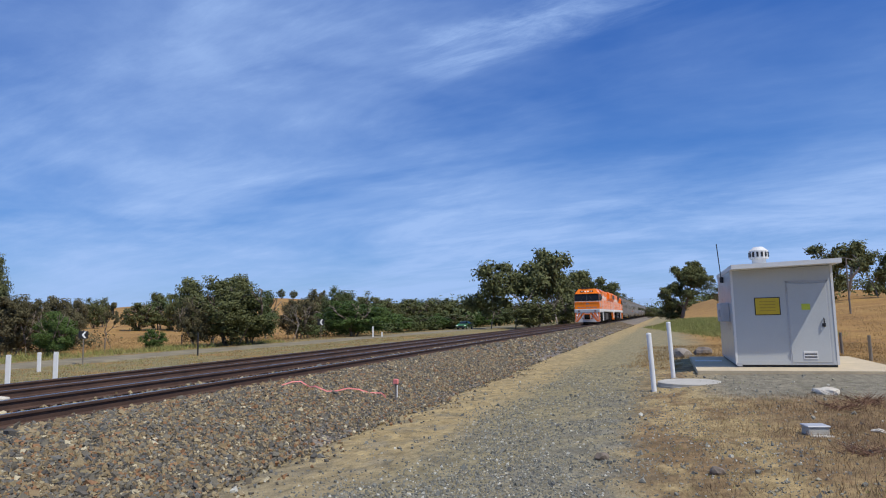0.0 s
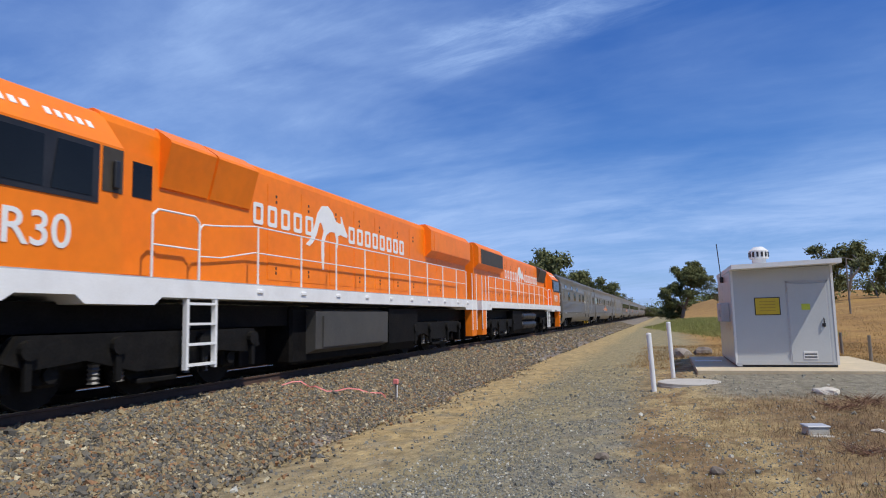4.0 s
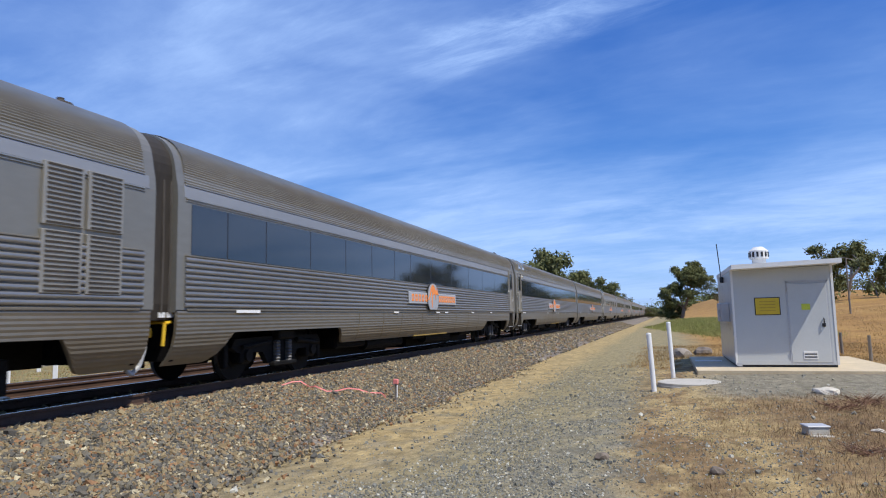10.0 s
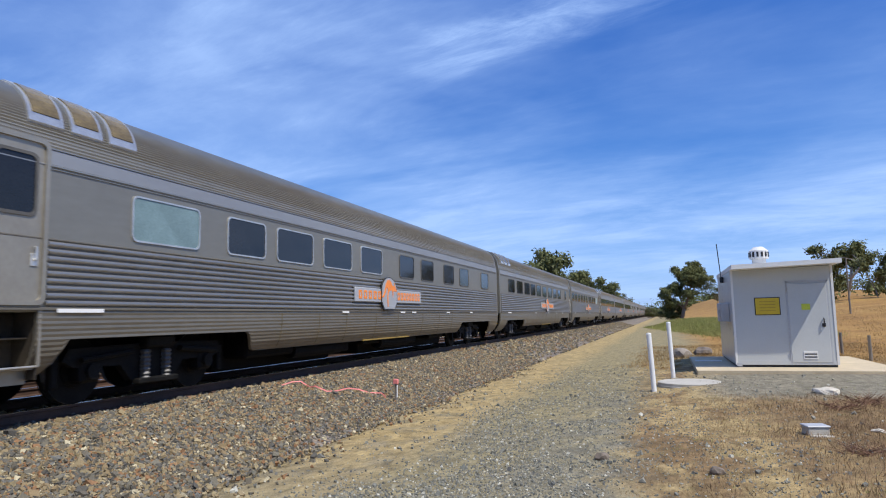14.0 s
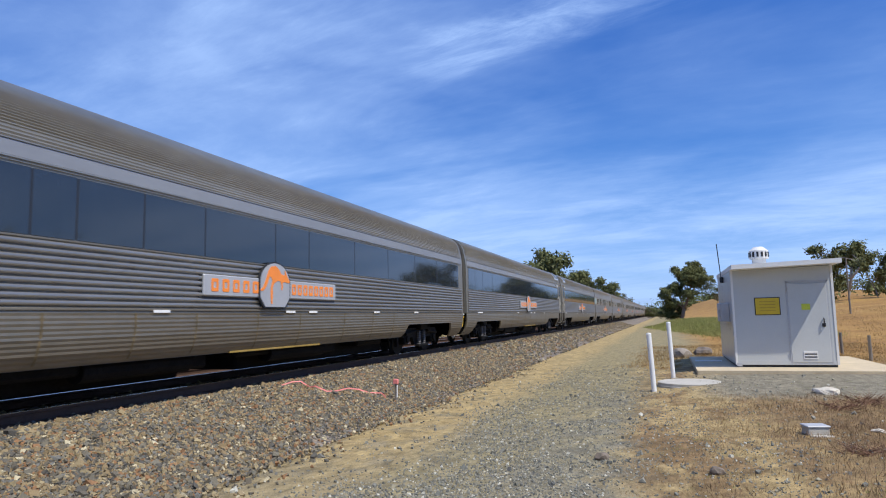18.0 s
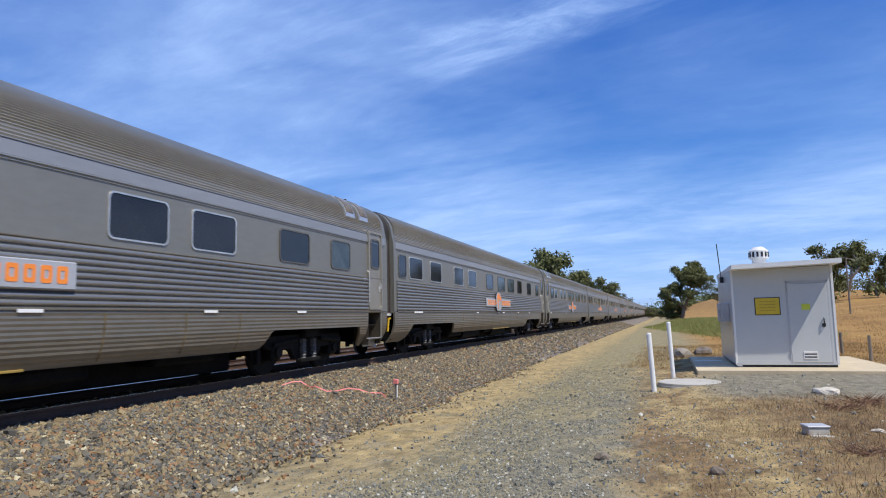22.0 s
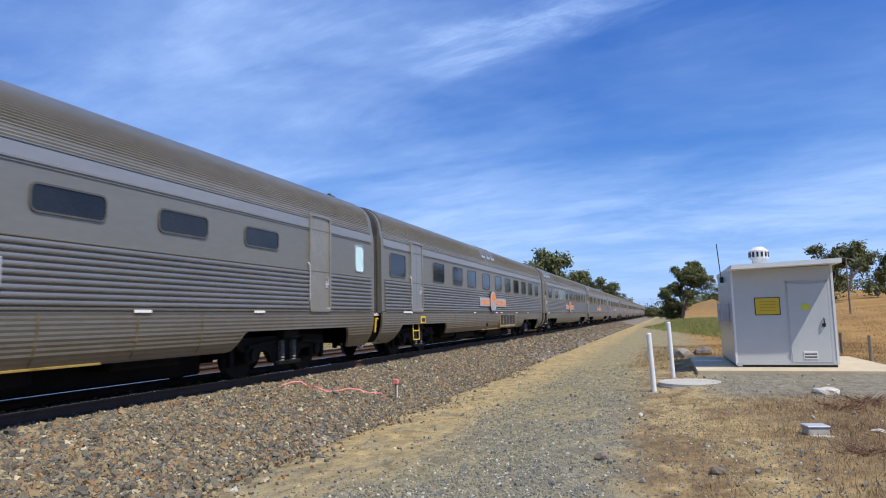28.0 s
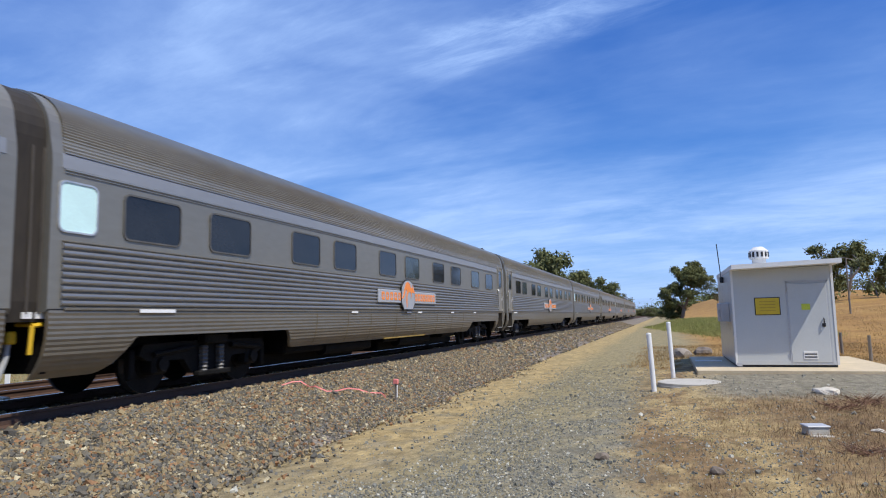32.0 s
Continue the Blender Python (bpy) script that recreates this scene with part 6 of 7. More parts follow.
    s = part("sign", Mesh().box(0.53, 1.07, -0.02, -0.004, 1.30, 1.70, 0.004), SIGN_YEL, h, "yellow notice board with a dark border")
    part("sign_border", Mesh().box(0.51, 1.09, -0.012, -0.002, 1.28, 1.72), BLACK, s)
    for k in range(4):
        part("text_bar", Mesh().box(0.62, 0.98, -0.0225, -0.02, 1.38 + k * 0.075, 1.40 + k * 0.075), mat("faded_sign_print", (0.45, 0.29, 0.02), 0.5), s)
    vt = part("roof_vent", Mesh().cyl((0.79, 0.8, HL + 0.1), (0.79, 0.8, HL + 0.34), 0.17, 20), HUT_TRIM, h, "white mushroom roof ventilator")
    part("vent_head", Mesh().cyl((0.79, 0.8, HL + 0.33), (0.79, 0.8, HL + 0.54), 0.235, 24).cyl((0.79, 0.8, HL + 0.54), (0.79, 0.8, HL + 0.64), 0.235, 24, 0.11), HUT_TRIM, vt)
    for k in range(14):
        a = 2 * math.pi * k / 14
        part("vent_slot", shared("vslot", lambda: Mesh().box(-0.025, 0.025, -0.008, 0.008, 0, 0.13).data("vent_slot", BLACK)), None, vt, at=pose(0.79 + 0.236 * math.cos(a), 0.8 + 0.236 * math.sin(a), HL + 0.37, 0, 0, math.degrees(a) + 90))
    part("aerial", Mesh().cyl((-0.06, 2.0, HL - 0.15), (-0.13, 2.0, HL + 0.9), 0.013, 6), BLACK, h, "thin black whip aerial")
    part("aerial_mount", Mesh().box(-0.1, 0.0, 1.92, 2.08, HL - 0.22, HL - 0.05, 0.02), BLACK, h)
    part("meter_box", Mesh().box(-0.22, -0.01, 0.7, 2.0, 1.12, 1.62, 0.02).box(-0.25, -0.22, 0.95, 1.15, 1.25, 1.45, 0.01), GREY_PAINT, h, "grey side meter box")
    part("ground_bracket", Mesh().box(0.02, 0.14, -0.03, 0.0, 0.02, 0.1), GREY_PAINT, h)
    part("roof_knob", Mesh().box(1.5, 1.6, 0.6, 0.7, HL + 0.14, HL + 0.2, 0.02), BLACK, h)


hut()
slab_pts = [(0.67, 16.9), (2.6, 16.92), (5.1, 16.95), (5.1, 22.3), (0.67, 22.3)]
solid("concrete_slab", Mesh().add([(x, y, -0.48) for x, y in slab_pts] + [(x, y, -0.292) for x, y in slab_pts], [(4, 3, 2, 1, 0), (5, 6, 7, 8, 9)] + [(i, (i + 1) % 5, 5 + (i + 1) % 5, 5 + i) for i in range(5)]), CONCRETE_PALE, "sun-bleached concrete slab under the hut", "slab", kind="structure")


# ---------- small trackside things ----------
def dry_bush(x, y, w, h, seed):
    """A low tangle of dead twigs."""
    rng = random.Random(seed)
    m = Mesh()
    for k in range(55):
        a, lean = rng.random() * 6.283, rng.uniform(0.2, 1.0)
        p = Vector((rng.gauss(0, w * 0.15), rng.gauss(0, w * 0.15), 0))
        for j in range(3):
            q = p + Vector((math.cos(a) * lean * w * 0.22, math.sin(a) * lean * w * 0.22, h * rng.uniform(0.15, 0.42)))
            m.cyl(p, q, 0.006 - 0.0015 * j, 4, 0.0045 - 0.0014 * j)
            p, a = q, a + rng.gauss(0, 0.7)
    b = thing("dry_bush", "low tangle of dead reddish-brown twigs on the dirt", "bush", "dead bushes", at=pose(x, y, at_ground(x, y) - 0.01))
    part("tangle", m, TWIG, b)


for bx, by, bw, bh, bs in ((2.95, 12.2, 1.0, 0.20, 1), (2.5, 11.6, 0.8, 0.13, 2), (3.4, 11.3, 0.9, 0.2, 3), (2.0, 8.2, 0.6, 0.10, 4), (2.9, 9.4, 0.9, 0.15, 5)):
    dry_bush(bx, by, bw, bh, bs)


def marker_post(x, y, height, lean, r=0.045):
    p = thing("marker_post", "white round plastic marker post", "post", "white marker posts", at=pose(x, y, at_ground(x, y) - 0.02, 0, lean, 0))
    part("tube", Mesh().cyl((0, 0, -0.1), (0, 0, height), r, 16), PVC, p)
    part("cap", Mesh().cyl((0, 0, height), (0, 0, height + 0.03), r + 0.006, 16, r * 0.8), PVC, p)


marker_post(-0.285, 14.15, 1.18, -2.5, 0.05)
marker_post(0.115, 16.75, 1.33, -2.0, 0.05)


def flat_post(x, y, height):
    p = thing("guide_post", "flat white wooden guide post by the track", "post", "white guide posts", at=pose(x, y, at_ground(x, y) - 0.02, 0, 0, 20))
    part("board", Mesh().box(-0.09, 0.09, -0.03, 0.03, -0.1, height, 0.012), PVC, p)
    part("top", Mesh().box(-0.085, 0.085, -0.028, 0.028, height, height + 0.03, 0.01), PVC, p)


flat_post(-22.3, 17.3, 1.16)
flat_post(-22.5, 19.4, 1.12)
flat_post(-28.0, 23.25, 0.92)
flat_post(-33.4, 72.1, 1.3)
flat_post(-32.0, 71.6, 0.6)

lid = thing("manhole_cover", "round grey concrete pit lid on the ground", "manhole", at=pose(0.43, 15.15, -0.47))
part("lid", Mesh().cyl((0, 0, 0.0), (0, 0, 0.085), 0.66, 36).cyl((0, 0, 0.085), (0, 0, 0.095), 0.655, 36, 0.63), CONCRETE, lid)
part("collar", Mesh().cyl((0.06, -0.04, -0.05), (0.06, -0.04, 0.03), 0.72, 36), CONCRETE, lid)

pit = thing("cable_pit", "small broken concrete cable pit with a grey lid", "pit", at=pose(1.7, 9.35, -0.46, 0, 0, 12) @ Matrix.Diagonal((0.62, 0.62, 0.8, 1)))
part("box", Mesh().box(-0.2, 0.2, -0.17, 0.17, -0.05, 0.13, 0.015), CONCRETE, pit)
part("lid", Mesh().box(-0.22, 0.22, -0.19, 0.19, 0.13, 0.16, 0.012), GREY_PAINT, pit)
part("apron", Mesh().box(-0.14, 0.26, -0.36, -0.17, -0.02, 0.025, 0.01), CONCRETE, pit, at=pose(0, 0, 0, 0, 0, -8))


def rock(x, y, size, label, material, seed):
    bm = bmesh.new()
    bmesh.ops.create_icosphere(bm, subdivisions=2, radius=1)
    rng = random.Random(seed)
    off = Vector((rng.random() * 9, rng.random() * 9, 0))
    for v in bm.verts:
        v.co *= 1 + 0.45 * noise.noise(v.co * 1.3 + off)
        v.co = Vector((v.co.x * size[0], v.co.y * size[1], v.co.z * size[2]))
    solid("rock", Mesh().eat(bm), material, label, "rock", at=pose(x, y, at_ground(x, y) + size[2] * 0.5, 0, 0, rng.random() * 180))


rock(2.62, 13.25, (0.22, 0.13, 0.08), "pale loose rock on the dirt", ROCK_PALE, 1)
rock(0.45, 24.0, (0.35, 0.3, 0.22), "brown boulder in dry weeds", BARK_PALE, 2)
rock(1.25, 25.2, (0.6, 0.3, 0.2), "long low brown rock beside a pale boulder", BARK, 6)
rock(-0.75, 7.6, (0.10, 0.07, 0.05), "brown stone on the dirt", BARK, 3)
rock(0.4, 7.0, (0.07, 0.07, 0.05), "dark stone on the dirt", BARK, 4)
rock(2.45, 9.6, (0.10, 0.06, 0.03), "small orange stone on the dirt", ROCK_PALE, 5)
solid("pale_block", Mesh().box(-0.12, 0.12, -0.09, 0.09, 0, 0.14, 0.02), ROCK_PALE, "pale broken stone beside the sleepers", "stone", at=pose(-10.6, 8.1, -0.2, 0, 6, 20))

peg = thing("survey_peg", "red-topped survey peg with pink tape in the ballast", "peg", at=pose(-5.33, 12.6, -0.56))
part("stake", Mesh().box(-0.022, 0.022, -0.022, 0.022, -0.1, 0.34, 0.004), TIMBER, peg)
part("cap", Mesh().box(-0.05, 0.05, -0.04, 0.04, 0.32, 0.42, 0.01), PINK, peg, "red painted top")
part("label_tag", Mesh().box(0.023, 0.03, -0.02, 0.02, 0.05, 0.3), PVC, peg)
pts = []
for i in range(15):
    t = i / 14
    x_, y_ = -5.45 - 1.75 * t, 12.35 - 1.2 * t + 0.25 * math.sin(t * 9)
    pts.append((x_, y_, float(bank_z(x_, y_)) + 0.05 + 0.035 * math.sin(t * 23)))
tape = Mesh()
for a, b in zip(pts[:-1], pts[1:]):
    tape.add([a, b, (b[0], b[1] + 0.01, b[2] + 0.022), (a[0], a[1] + 0.01, a[2] + 0.022), (a[0] - 0.003, a[1], a[2]), (b[0] - 0.003, b[1], b[2]), (b[0] - 0.003, b[1] + 0.01, b[2] + 0.022), (a[0] - 0.003, a[1] + 0.01, a[2] + 0.022)], [(0, 1, 2, 3), (7, 6, 5, 4), (3, 2, 6, 7), (0, 4, 5, 1)])
solid("plastic_tape", tape, PINK, "pink plastic tape trailing over the ballast", "tape")
plank = solid("metal_strip", Mesh().box(-0.35, 0.35, -0.05, 0.05, 0, 0.03, 0.008), PVC, "white strip lying on the slab", "strip", at=pose(1.1, 20.1, -0.292, 0, 0, -10))

# ---------- the road beyond ----------
road = tagged(new("road", grid_mesh("road", np.linspace(-35.9, -30.8, 11), spaced((-650, 0, 30), (0, 120, 3), (120, 1400, 40)), lambda x, y: ground_z(x, y) + 0.04 - 0.09 * (np.abs(x + 33.35) > 2.5), ASPHALT)), "narrow worn asphalt country road", "road", kind="structure")


def chevron_sign(x, y, z, size, turn):
    s = thing("chevron_sign", "black and white curve chevron sign on a post", "road sign", "chevron signs", at=pose(x, y, at_ground(x, y), 0, 0, turn))
    part("post", Mesh().cyl((0, 0, -0.1), (0, 0, z + size), 0.035, 8), TIMBER, s)
    p = part("plate", Mesh().box(-size / 2, size / 2, -0.05, -0.036, z, z + size * 0.9, 0.006), BLACK, s)
    w = size
    part("arrow", Mesh().add([(w * a, -0.056, z + w * b) for a, b in ((0.05, 0.45), (0.3, 0.85), (0.1, 0.85), (-0.2, 0.45), (0.1, 0.05), (0.3, 0.05))], [(0, 1, 2, 3), (0, 3, 4, 5)]), WHITE, p)


chevron_sign(-38.1, 67.9, 1.6, 0.8, 24)
chevron_sign(-30.3, 27.8, 1.4, 0.46, 40)


# ---------- green ute ----------
def ute_thing():
    u = thing("green_ute", "bright green car-based utility driving on the road", "car")
    # side outline: front at y = 0
    out = [(0.0, 0.42), (0.03, 0.72), (0.25, 0.82), (1.25, 0.95), (1.95, 1.36), (2.25, 1.43), (2.85, 1.42), (3.12, 1.30), (3.3, 1.02), (4.9, 1.0), (4.97, 0.85), (4.92, 0.42), (4.4, 0.30), (0.5, 0.25)]
    body = Mesh()
    n = len(out)
    hw = [0.80, 0.90, 0.91, 0.91, 0.70, 0.66, 0.66, 0.70, 0.91, 0.91, 0.90, 0.86, 0.88, 0.86]
    v = [(-w, y, z) for (y, z), w in zip(out, hw)] + [(w, y, z) for (y, z), w in zip(out, hw)]
    lower = [0, 1, 2, 3, 8, 9, 10, 11, 12, 13]
    body.add(v, [tuple(lower), tuple(n + i for i in reversed(lower)), (3, 4, 5, 6, 7, 8), tuple(n + i for i in (8, 7, 6, 5, 4, 3))] + [(i, n + i, n + (i + 1) % n, (i + 1) % n) for i in range(n)])
    part("body", body, CAR_GREEN, u, "bright green bodywork")
    part("windscreen", Mesh().add([(-0.82, 1.32, 0.99), (0.82, 1.32, 0.99), (0.64, 1.93, 1.37), (-0.64, 1.93, 1.37)], [(0, 1, 2, 3)]).add([(-0.82, 1.31, 1.0), (0.82, 1.31, 1.0), (0.64, 1.92, 1.38), (-0.64, 1.92, 1.38)], [(3, 2, 1, 0)]), GLASS, u)
    for s in (-1, 1):
        q = [(s * 0.915, 1.55, 0.99), (s * 0.915, 3.08, 1.03), (s * 0.70, 2.9, 1.36), (s * 0.70, 2.05, 1.36)]
        part("side_window", Mesh().add(q + [(x - s * 0.03, y, z) for x, y, z in q], [(0, 1, 2, 3), (7, 6, 5, 4), (0, 4, 5, 1), (2, 6, 7, 3)]), GLASS, u)
        part("headlight", Mesh().box(min(s * 0.55, s * 0.86), max(s * 0.55, s * 0.86), -0.01, 0.22, 0.62, 0.76, 0.03), LAMP_WHITE, u, "lit headlight")
        part("mirror", Mesh().box(min(s * 0.92, s * 1.08), max(s * 0.92, s * 1.08), 1.55, 1.72, 0.98, 1.12, 0.03), CAR_GREEN, u)
        for y in (0.95, 3.95):
            w = part("wheel", Mesh().cyl((s * 0.72, 0, 0), (s * 0.925, 0, 0), 0.335, 22), TYRE, u, at=pose(0, y, 0.335))
            part("rim", Mesh().cyl((s * 0.92, 0, 0), (s * 0.935, 0, 0), 0.235, 18), FRAME_LT, w)
            for k in range(5):
                a = 2 * math.pi * k / 5
                part("spoke_gap", Mesh().cyl((s * 0.93, 0.14 * math.cos(a), 0.14 * math.sin(a)), (s * 0.938, 0.14 * math.cos(a), 0.14 * math.sin(a)), 0.05, 8), BLACK, w)
    part("grille", Mesh().box(-0.5, 0.5, -0.015, 0.05, 0.4, 0.66, 0.02), BLACK, u)
    part("bumper", Mesh().box(-0.86, 0.86, -0.06, 0.14, 0.26, 0.44, 0.05), BLACK, u)
    part("tonneau", Mesh().box(-0.78, 0.78, 3.4, 4.85, 1.0, 1.03, 0.01), BLACK, u, "black load cover")
    return u


ute = ute_thing()


# ---------- trees ----------
def leaf_quads(points, size, rng, out=None):
    """One small leaf-spray at each point, turned outwards from its clump where out is given."""
    n = len(points)
    face = rng.normal(size=(n, 3)) * (0.5 if out is not None else 1.0)
    if out is not None:
        face += out / np.maximum(np.linalg.norm(out, axis=1, keepdims=True), 1e-6) + np.array([0, 0, 0.35])
    face /= np.linalg.norm(face, axis=1, keepdims=True)
    a = rng.normal(size=(n, 3))
    a -= face * (a * face).sum(1, keepdims=True)
    a /= np.linalg.norm(a, axis=1, keepdims=True)
    b = np.cross(face, a)
    s = size * rng.uniform(0.6, 1.3, (n, 1))
    a, b = a * s, b * s * 0.6
    v = np.stack([points - a - b, points + a, points - a * 0.6 + b], 1).reshape(-1, 3)
    return v, np.arange(3 * n).reshape(-1, 3)


def limbs(mesh, p, d, length, r, depth, rng, tips, spread=0.6, up=0.25):
    """Tapered limbs that fork; tips gathers the ends."""
    q = p + d * length
    mid = p + d * length * 0.5 + Vector((rng.uniform(-1, 1), rng.uniform(-1, 1), 0)) * length * 0.06
    mesh.cyl(p, mid, r, 7, r * 0.82).cyl(mid, q, r * 0.82, 7, r * 0.66)
    if depth == 0:
        tips.append(q)
        return
    if depth <= 2:
        tips.append(q)
    for k in range(rng.choice((2, 3)) if depth > 1 else 2):
        nd = (d + Vector((rng.gauss(0, spread), rng.gauss(0, spread), rng.gauss(up, spread * 0.4)))).normalized()
        limbs(mesh, q, nd, length * rng.uniform(0.6, 0.85), r * 0.62, depth - 1, rng, tips, spread, up)


def tree_kind(kind, seed, away=False):
    """Trunk and crown meshes of a tree one unit tall and about one unit wide."""
    rng, nr = random.Random(seed), np.random.default_rng(seed)
    wood, tips = Mesh(), []
    gum = kind == "gum"
    if kind in ("gum", "bare", "dead"):
        limbs(wood, Vector((0, 0, -0.02)), Vector((rng.uniform(-0.1, 0.1), 0, 1)).normalized(), 0.26, 0.011 if gum else 0.010, 3, rng, tips, 0.55, 0.22)
    else:
        for k in range(4):
            limbs(wood, Vector((rng.uniform(-0.06, 0.06), rng.uniform(-0.06, 0.06), -0.02)), Vector((rng.uniform(-0.5, 0.5), rng.uniform(-0.5, 0.5), 1)).normalized(), 0.24, 0.012, 2, rng, tips, 0.5, 0.2)
    t = np.array([v[:] for v in tips])
    lo, hi = t.min(0), t.max(0)
    span = max(hi[0] - lo[0], hi[1] - lo[1])
    fx = 0.86 / span if span > 0 else 1
    fz = 0.93 / hi[2]
    cx, cy = (lo[0] + hi[0]) / 2, (lo[1] + hi[1]) / 2

    def fit(v):
        v = np.array(v, float)
        h = np.clip(v[:, 2] / 0.3, 0, 1)
        v[:, 0] = (v[:, 0] - cx * h) * (1 + (fx - 1) * h)
        v[:, 1] = (v[:, 1] - cy * h) * (1 + (fx - 1) * h)
        v[:, 2] *= fz
        return v

    wood.v = [tuple(p) for p in fit(wood.v)]
    t = fit(t)
    bark = BARK_PALE if kind in ("dead", "gum") else BARK
    crown = None
    if kind != "dead":
        mats = {"gum": LEAF_OLIVE, "olive": LEAF_OLIVE, "dark": LEAF_DARK, "green": LEAF_GREEN, "dry": LEAF_DRY, "bare": LEAF_DRY}
        if kind in ("gum", "bare"):
            keep = t if gum else t[t[:, 2] > 0.6]
            cl = np.concatenate([keep + nr.normal(0, 0.055 if gum else 0.03, keep.shape) for _ in range(4 if gum else 2)])
            rad = nr.uniform(0.05, 0.13, len(cl)) if gum else nr.uniform(0.03, 0.07, len(cl))
            per = 150 if gum else 80
        else:
            k = 105
            u = nr.normal(size=(k, 3))
            u /= np.linalg.norm(u, axis=1, keepdims=True)
            rr = nr.uniform(0.35, 1.0, (k, 1)) ** 0.6
            bump = 1 + 0.22 * np.sin(u[:, :1] * 5 + seed) * np.cos(u[:, 1:2] * 4 + seed * 2)
            cl = u * rr * bump * np.array([0.43, 0.43, 0.42]) + np.array([0, 0, 0.53])
            cl[:, 2] = np.maximum(cl[:, 2], 0.07)
            rad = nr.uniform(0.05, 0.12, k)
            per = 130
        per = int(per * (0.5 if away else 1.7))
        off = np.clip(nr.normal(size=(len(cl) * per, 3)), -1.5, 1.5) * np.repeat(rad, per)[:, None] * np.array([0.62, 0.62, 0.48])
        pts = np.repeat(cl, per, 0) + off
        up = pts[:, 2] > 0.02
        pts, off = pts[up], off[up]
        v, f = leaf_quads(pts, (0.0175 if gum else 0.016) * (1.6 if away else 1), nr, off + 0.25 * (pts - np.array([0, 0, 0.5])) * np.repeat(rad, per)[up, None])
        crown = bulk("crown", v, f, mats[kind])
    return wood.data("trunk", bark, True), crown


tree_count = 0


def tree(kind, x, y, height, width, label):
    """One tree at its place, scaled to its height and width."""
    global tree_count
    tree_count += 1
    base = {"greenb": "green", "green_s": "green"}.get(kind, kind)
    variants = {"gum": 4, "olive": 4, "dark": 3, "green": 3}.get(base, 2)
    away = y > 90
    trunk, crown = shared(("tree", base, tree_count % variants, away), lambda: tree_kind(base, 11 + 7 * (tree_count % variants) + len(base), away))
    ob = thing("tree", label, "tree", "trees", at=pose(x, y, at_ground(x, y) - 0.05, 0, 0, (tree_count * 77) % 360) @ Matrix.Diagonal((width, width, height, 1)))
    part("trunk", trunk, None, ob)
    if crown:
        part("crown", crown, None, ob)
    return ob


def leaning_gum(x, y):
    """Gum with a leaning trunk: one large rounded head and a lower limb to the other side."""
    global tree_count
    tree_count += 3
    rng, nr = random.Random(41), np.random.default_rng(41)
    wood = Mesh()
    fork, head = Vector((0.35, 0.1, 1.5)), Vector((1.0, 0, 3.0))
    wood.cyl((-0.05, 0, -0.1), fork, 0.24, 9, 0.19).cyl(fork, head, 0.19, 9, 0.12)
    tips, cl, rad = [], [], []
    for tip, r, base in ((Vector((1.5, 0.2, 5.2)), 1.55, head), (Vector((2.6, -0.4, 4.7)), 1.15, head), (Vector((0.6, 0.3, 5.5)), 1.1, head), (Vector((1.7, 0.5, 6.3)), 1.05, head),
                         (Vector((-0.4, -0.2, 6.1)), 0.5, head), (Vector((0.9, -0.5, 3.3)), 0.95, fork), (Vector((-0.6, 0.2, 3.9)), 1.0, fork), (Vector((-1.7, -0.2, 3.2)), 0.9, fork), (Vector((-1.0, 0.3, 2.2)), 0.8, fork)):
        mid = base.lerp(tip, 0.5) + Vector((rng.uniform(-0.2, 0.2), rng.uniform(-0.3, 0.3), 0.1))
        wood.cyl(base, mid, 0.09, 7, 0.065).cyl(mid, tip, 0.065, 7, 0.03)
        for k in range(int(22 * r * r) + 6):
            d = nr.normal(size=3)
            cl.append(np.array(tip) + d / np.linalg.norm(d) * r * nr.uniform(0.45, 1.0) * np.array([1, 1, 0.85]))
            rad.append(nr.uniform(0.22, 0.46))
    cl, rad = np.array(cl), np.array(rad)
    per = 170
    off = np.clip(nr.normal(size=(len(cl) * per, 3)), -1.5, 1.5) * np.repeat(rad, per)[:, None] * np.array([0.62, 0.62, 0.45])
    v, f = leaf_quads(np.repeat(cl, per, 0) + off, 0.085, nr, off)
    ob = thing("tree", "leaning gum tree with rounded grey-green crown on a weedy bank", "tree", "trees", at=pose(x, y, at_ground(x, y) - 0.05))
    part("trunk", wood.data("trunk", BARK, True), None, ob)
    part("crown", bulk("crown", v, f, LEAF_OLIVE), None, ob)
    return ob


TREE_WORDS = {"gum": "tall gum tree with open grey-green crown", "olive": "olive-green scrubby tree in dry paddock", "dark": "dense dark green tree", "green": "bright green leafy bush beside the road",
              "green_s": "small round green shrub by the road", "greenb": "broad rounded green tree", "dry": "dull brownish scrub tree", "bare": "spindly half-bare tree in dry grass", "dead": "dead tree with bare white branches"}
tree("gum", -48.7, 35.0, 7.8, 4.2, TREE_WORDS["gum"])
tree("dry", -45.8, 35.5, 4.7, 4.8, TREE_WORDS["dry"])
tree("dry", -50.5, 42.5, 5.0, 5.3, TREE_WORDS["dry"])
tree("bare", -43.6, 35.1, 4.3, 3.3, TREE_WORDS["bare"])
tree("green", -40.2, 34.5, 3.2, 3.1, TREE_WORDS["green"])
tree("dry", -65.7, 58.6, 5.4, 4.2, TREE_WORDS["dry"])
tree("olive", -109.5, 102.6, 6.2, 5.7, TREE_WORDS["olive"])
tree("olive", -115.5, 110.7, 6.6, 3.4, TREE_WORDS["olive"])
tree("bare", -44.2, 43.5, 4.0, 2.3, TREE_WORDS["bare"])
tree("olive", -95.3, 99.8, 5.4, 7.3, TREE_WORDS["olive"])
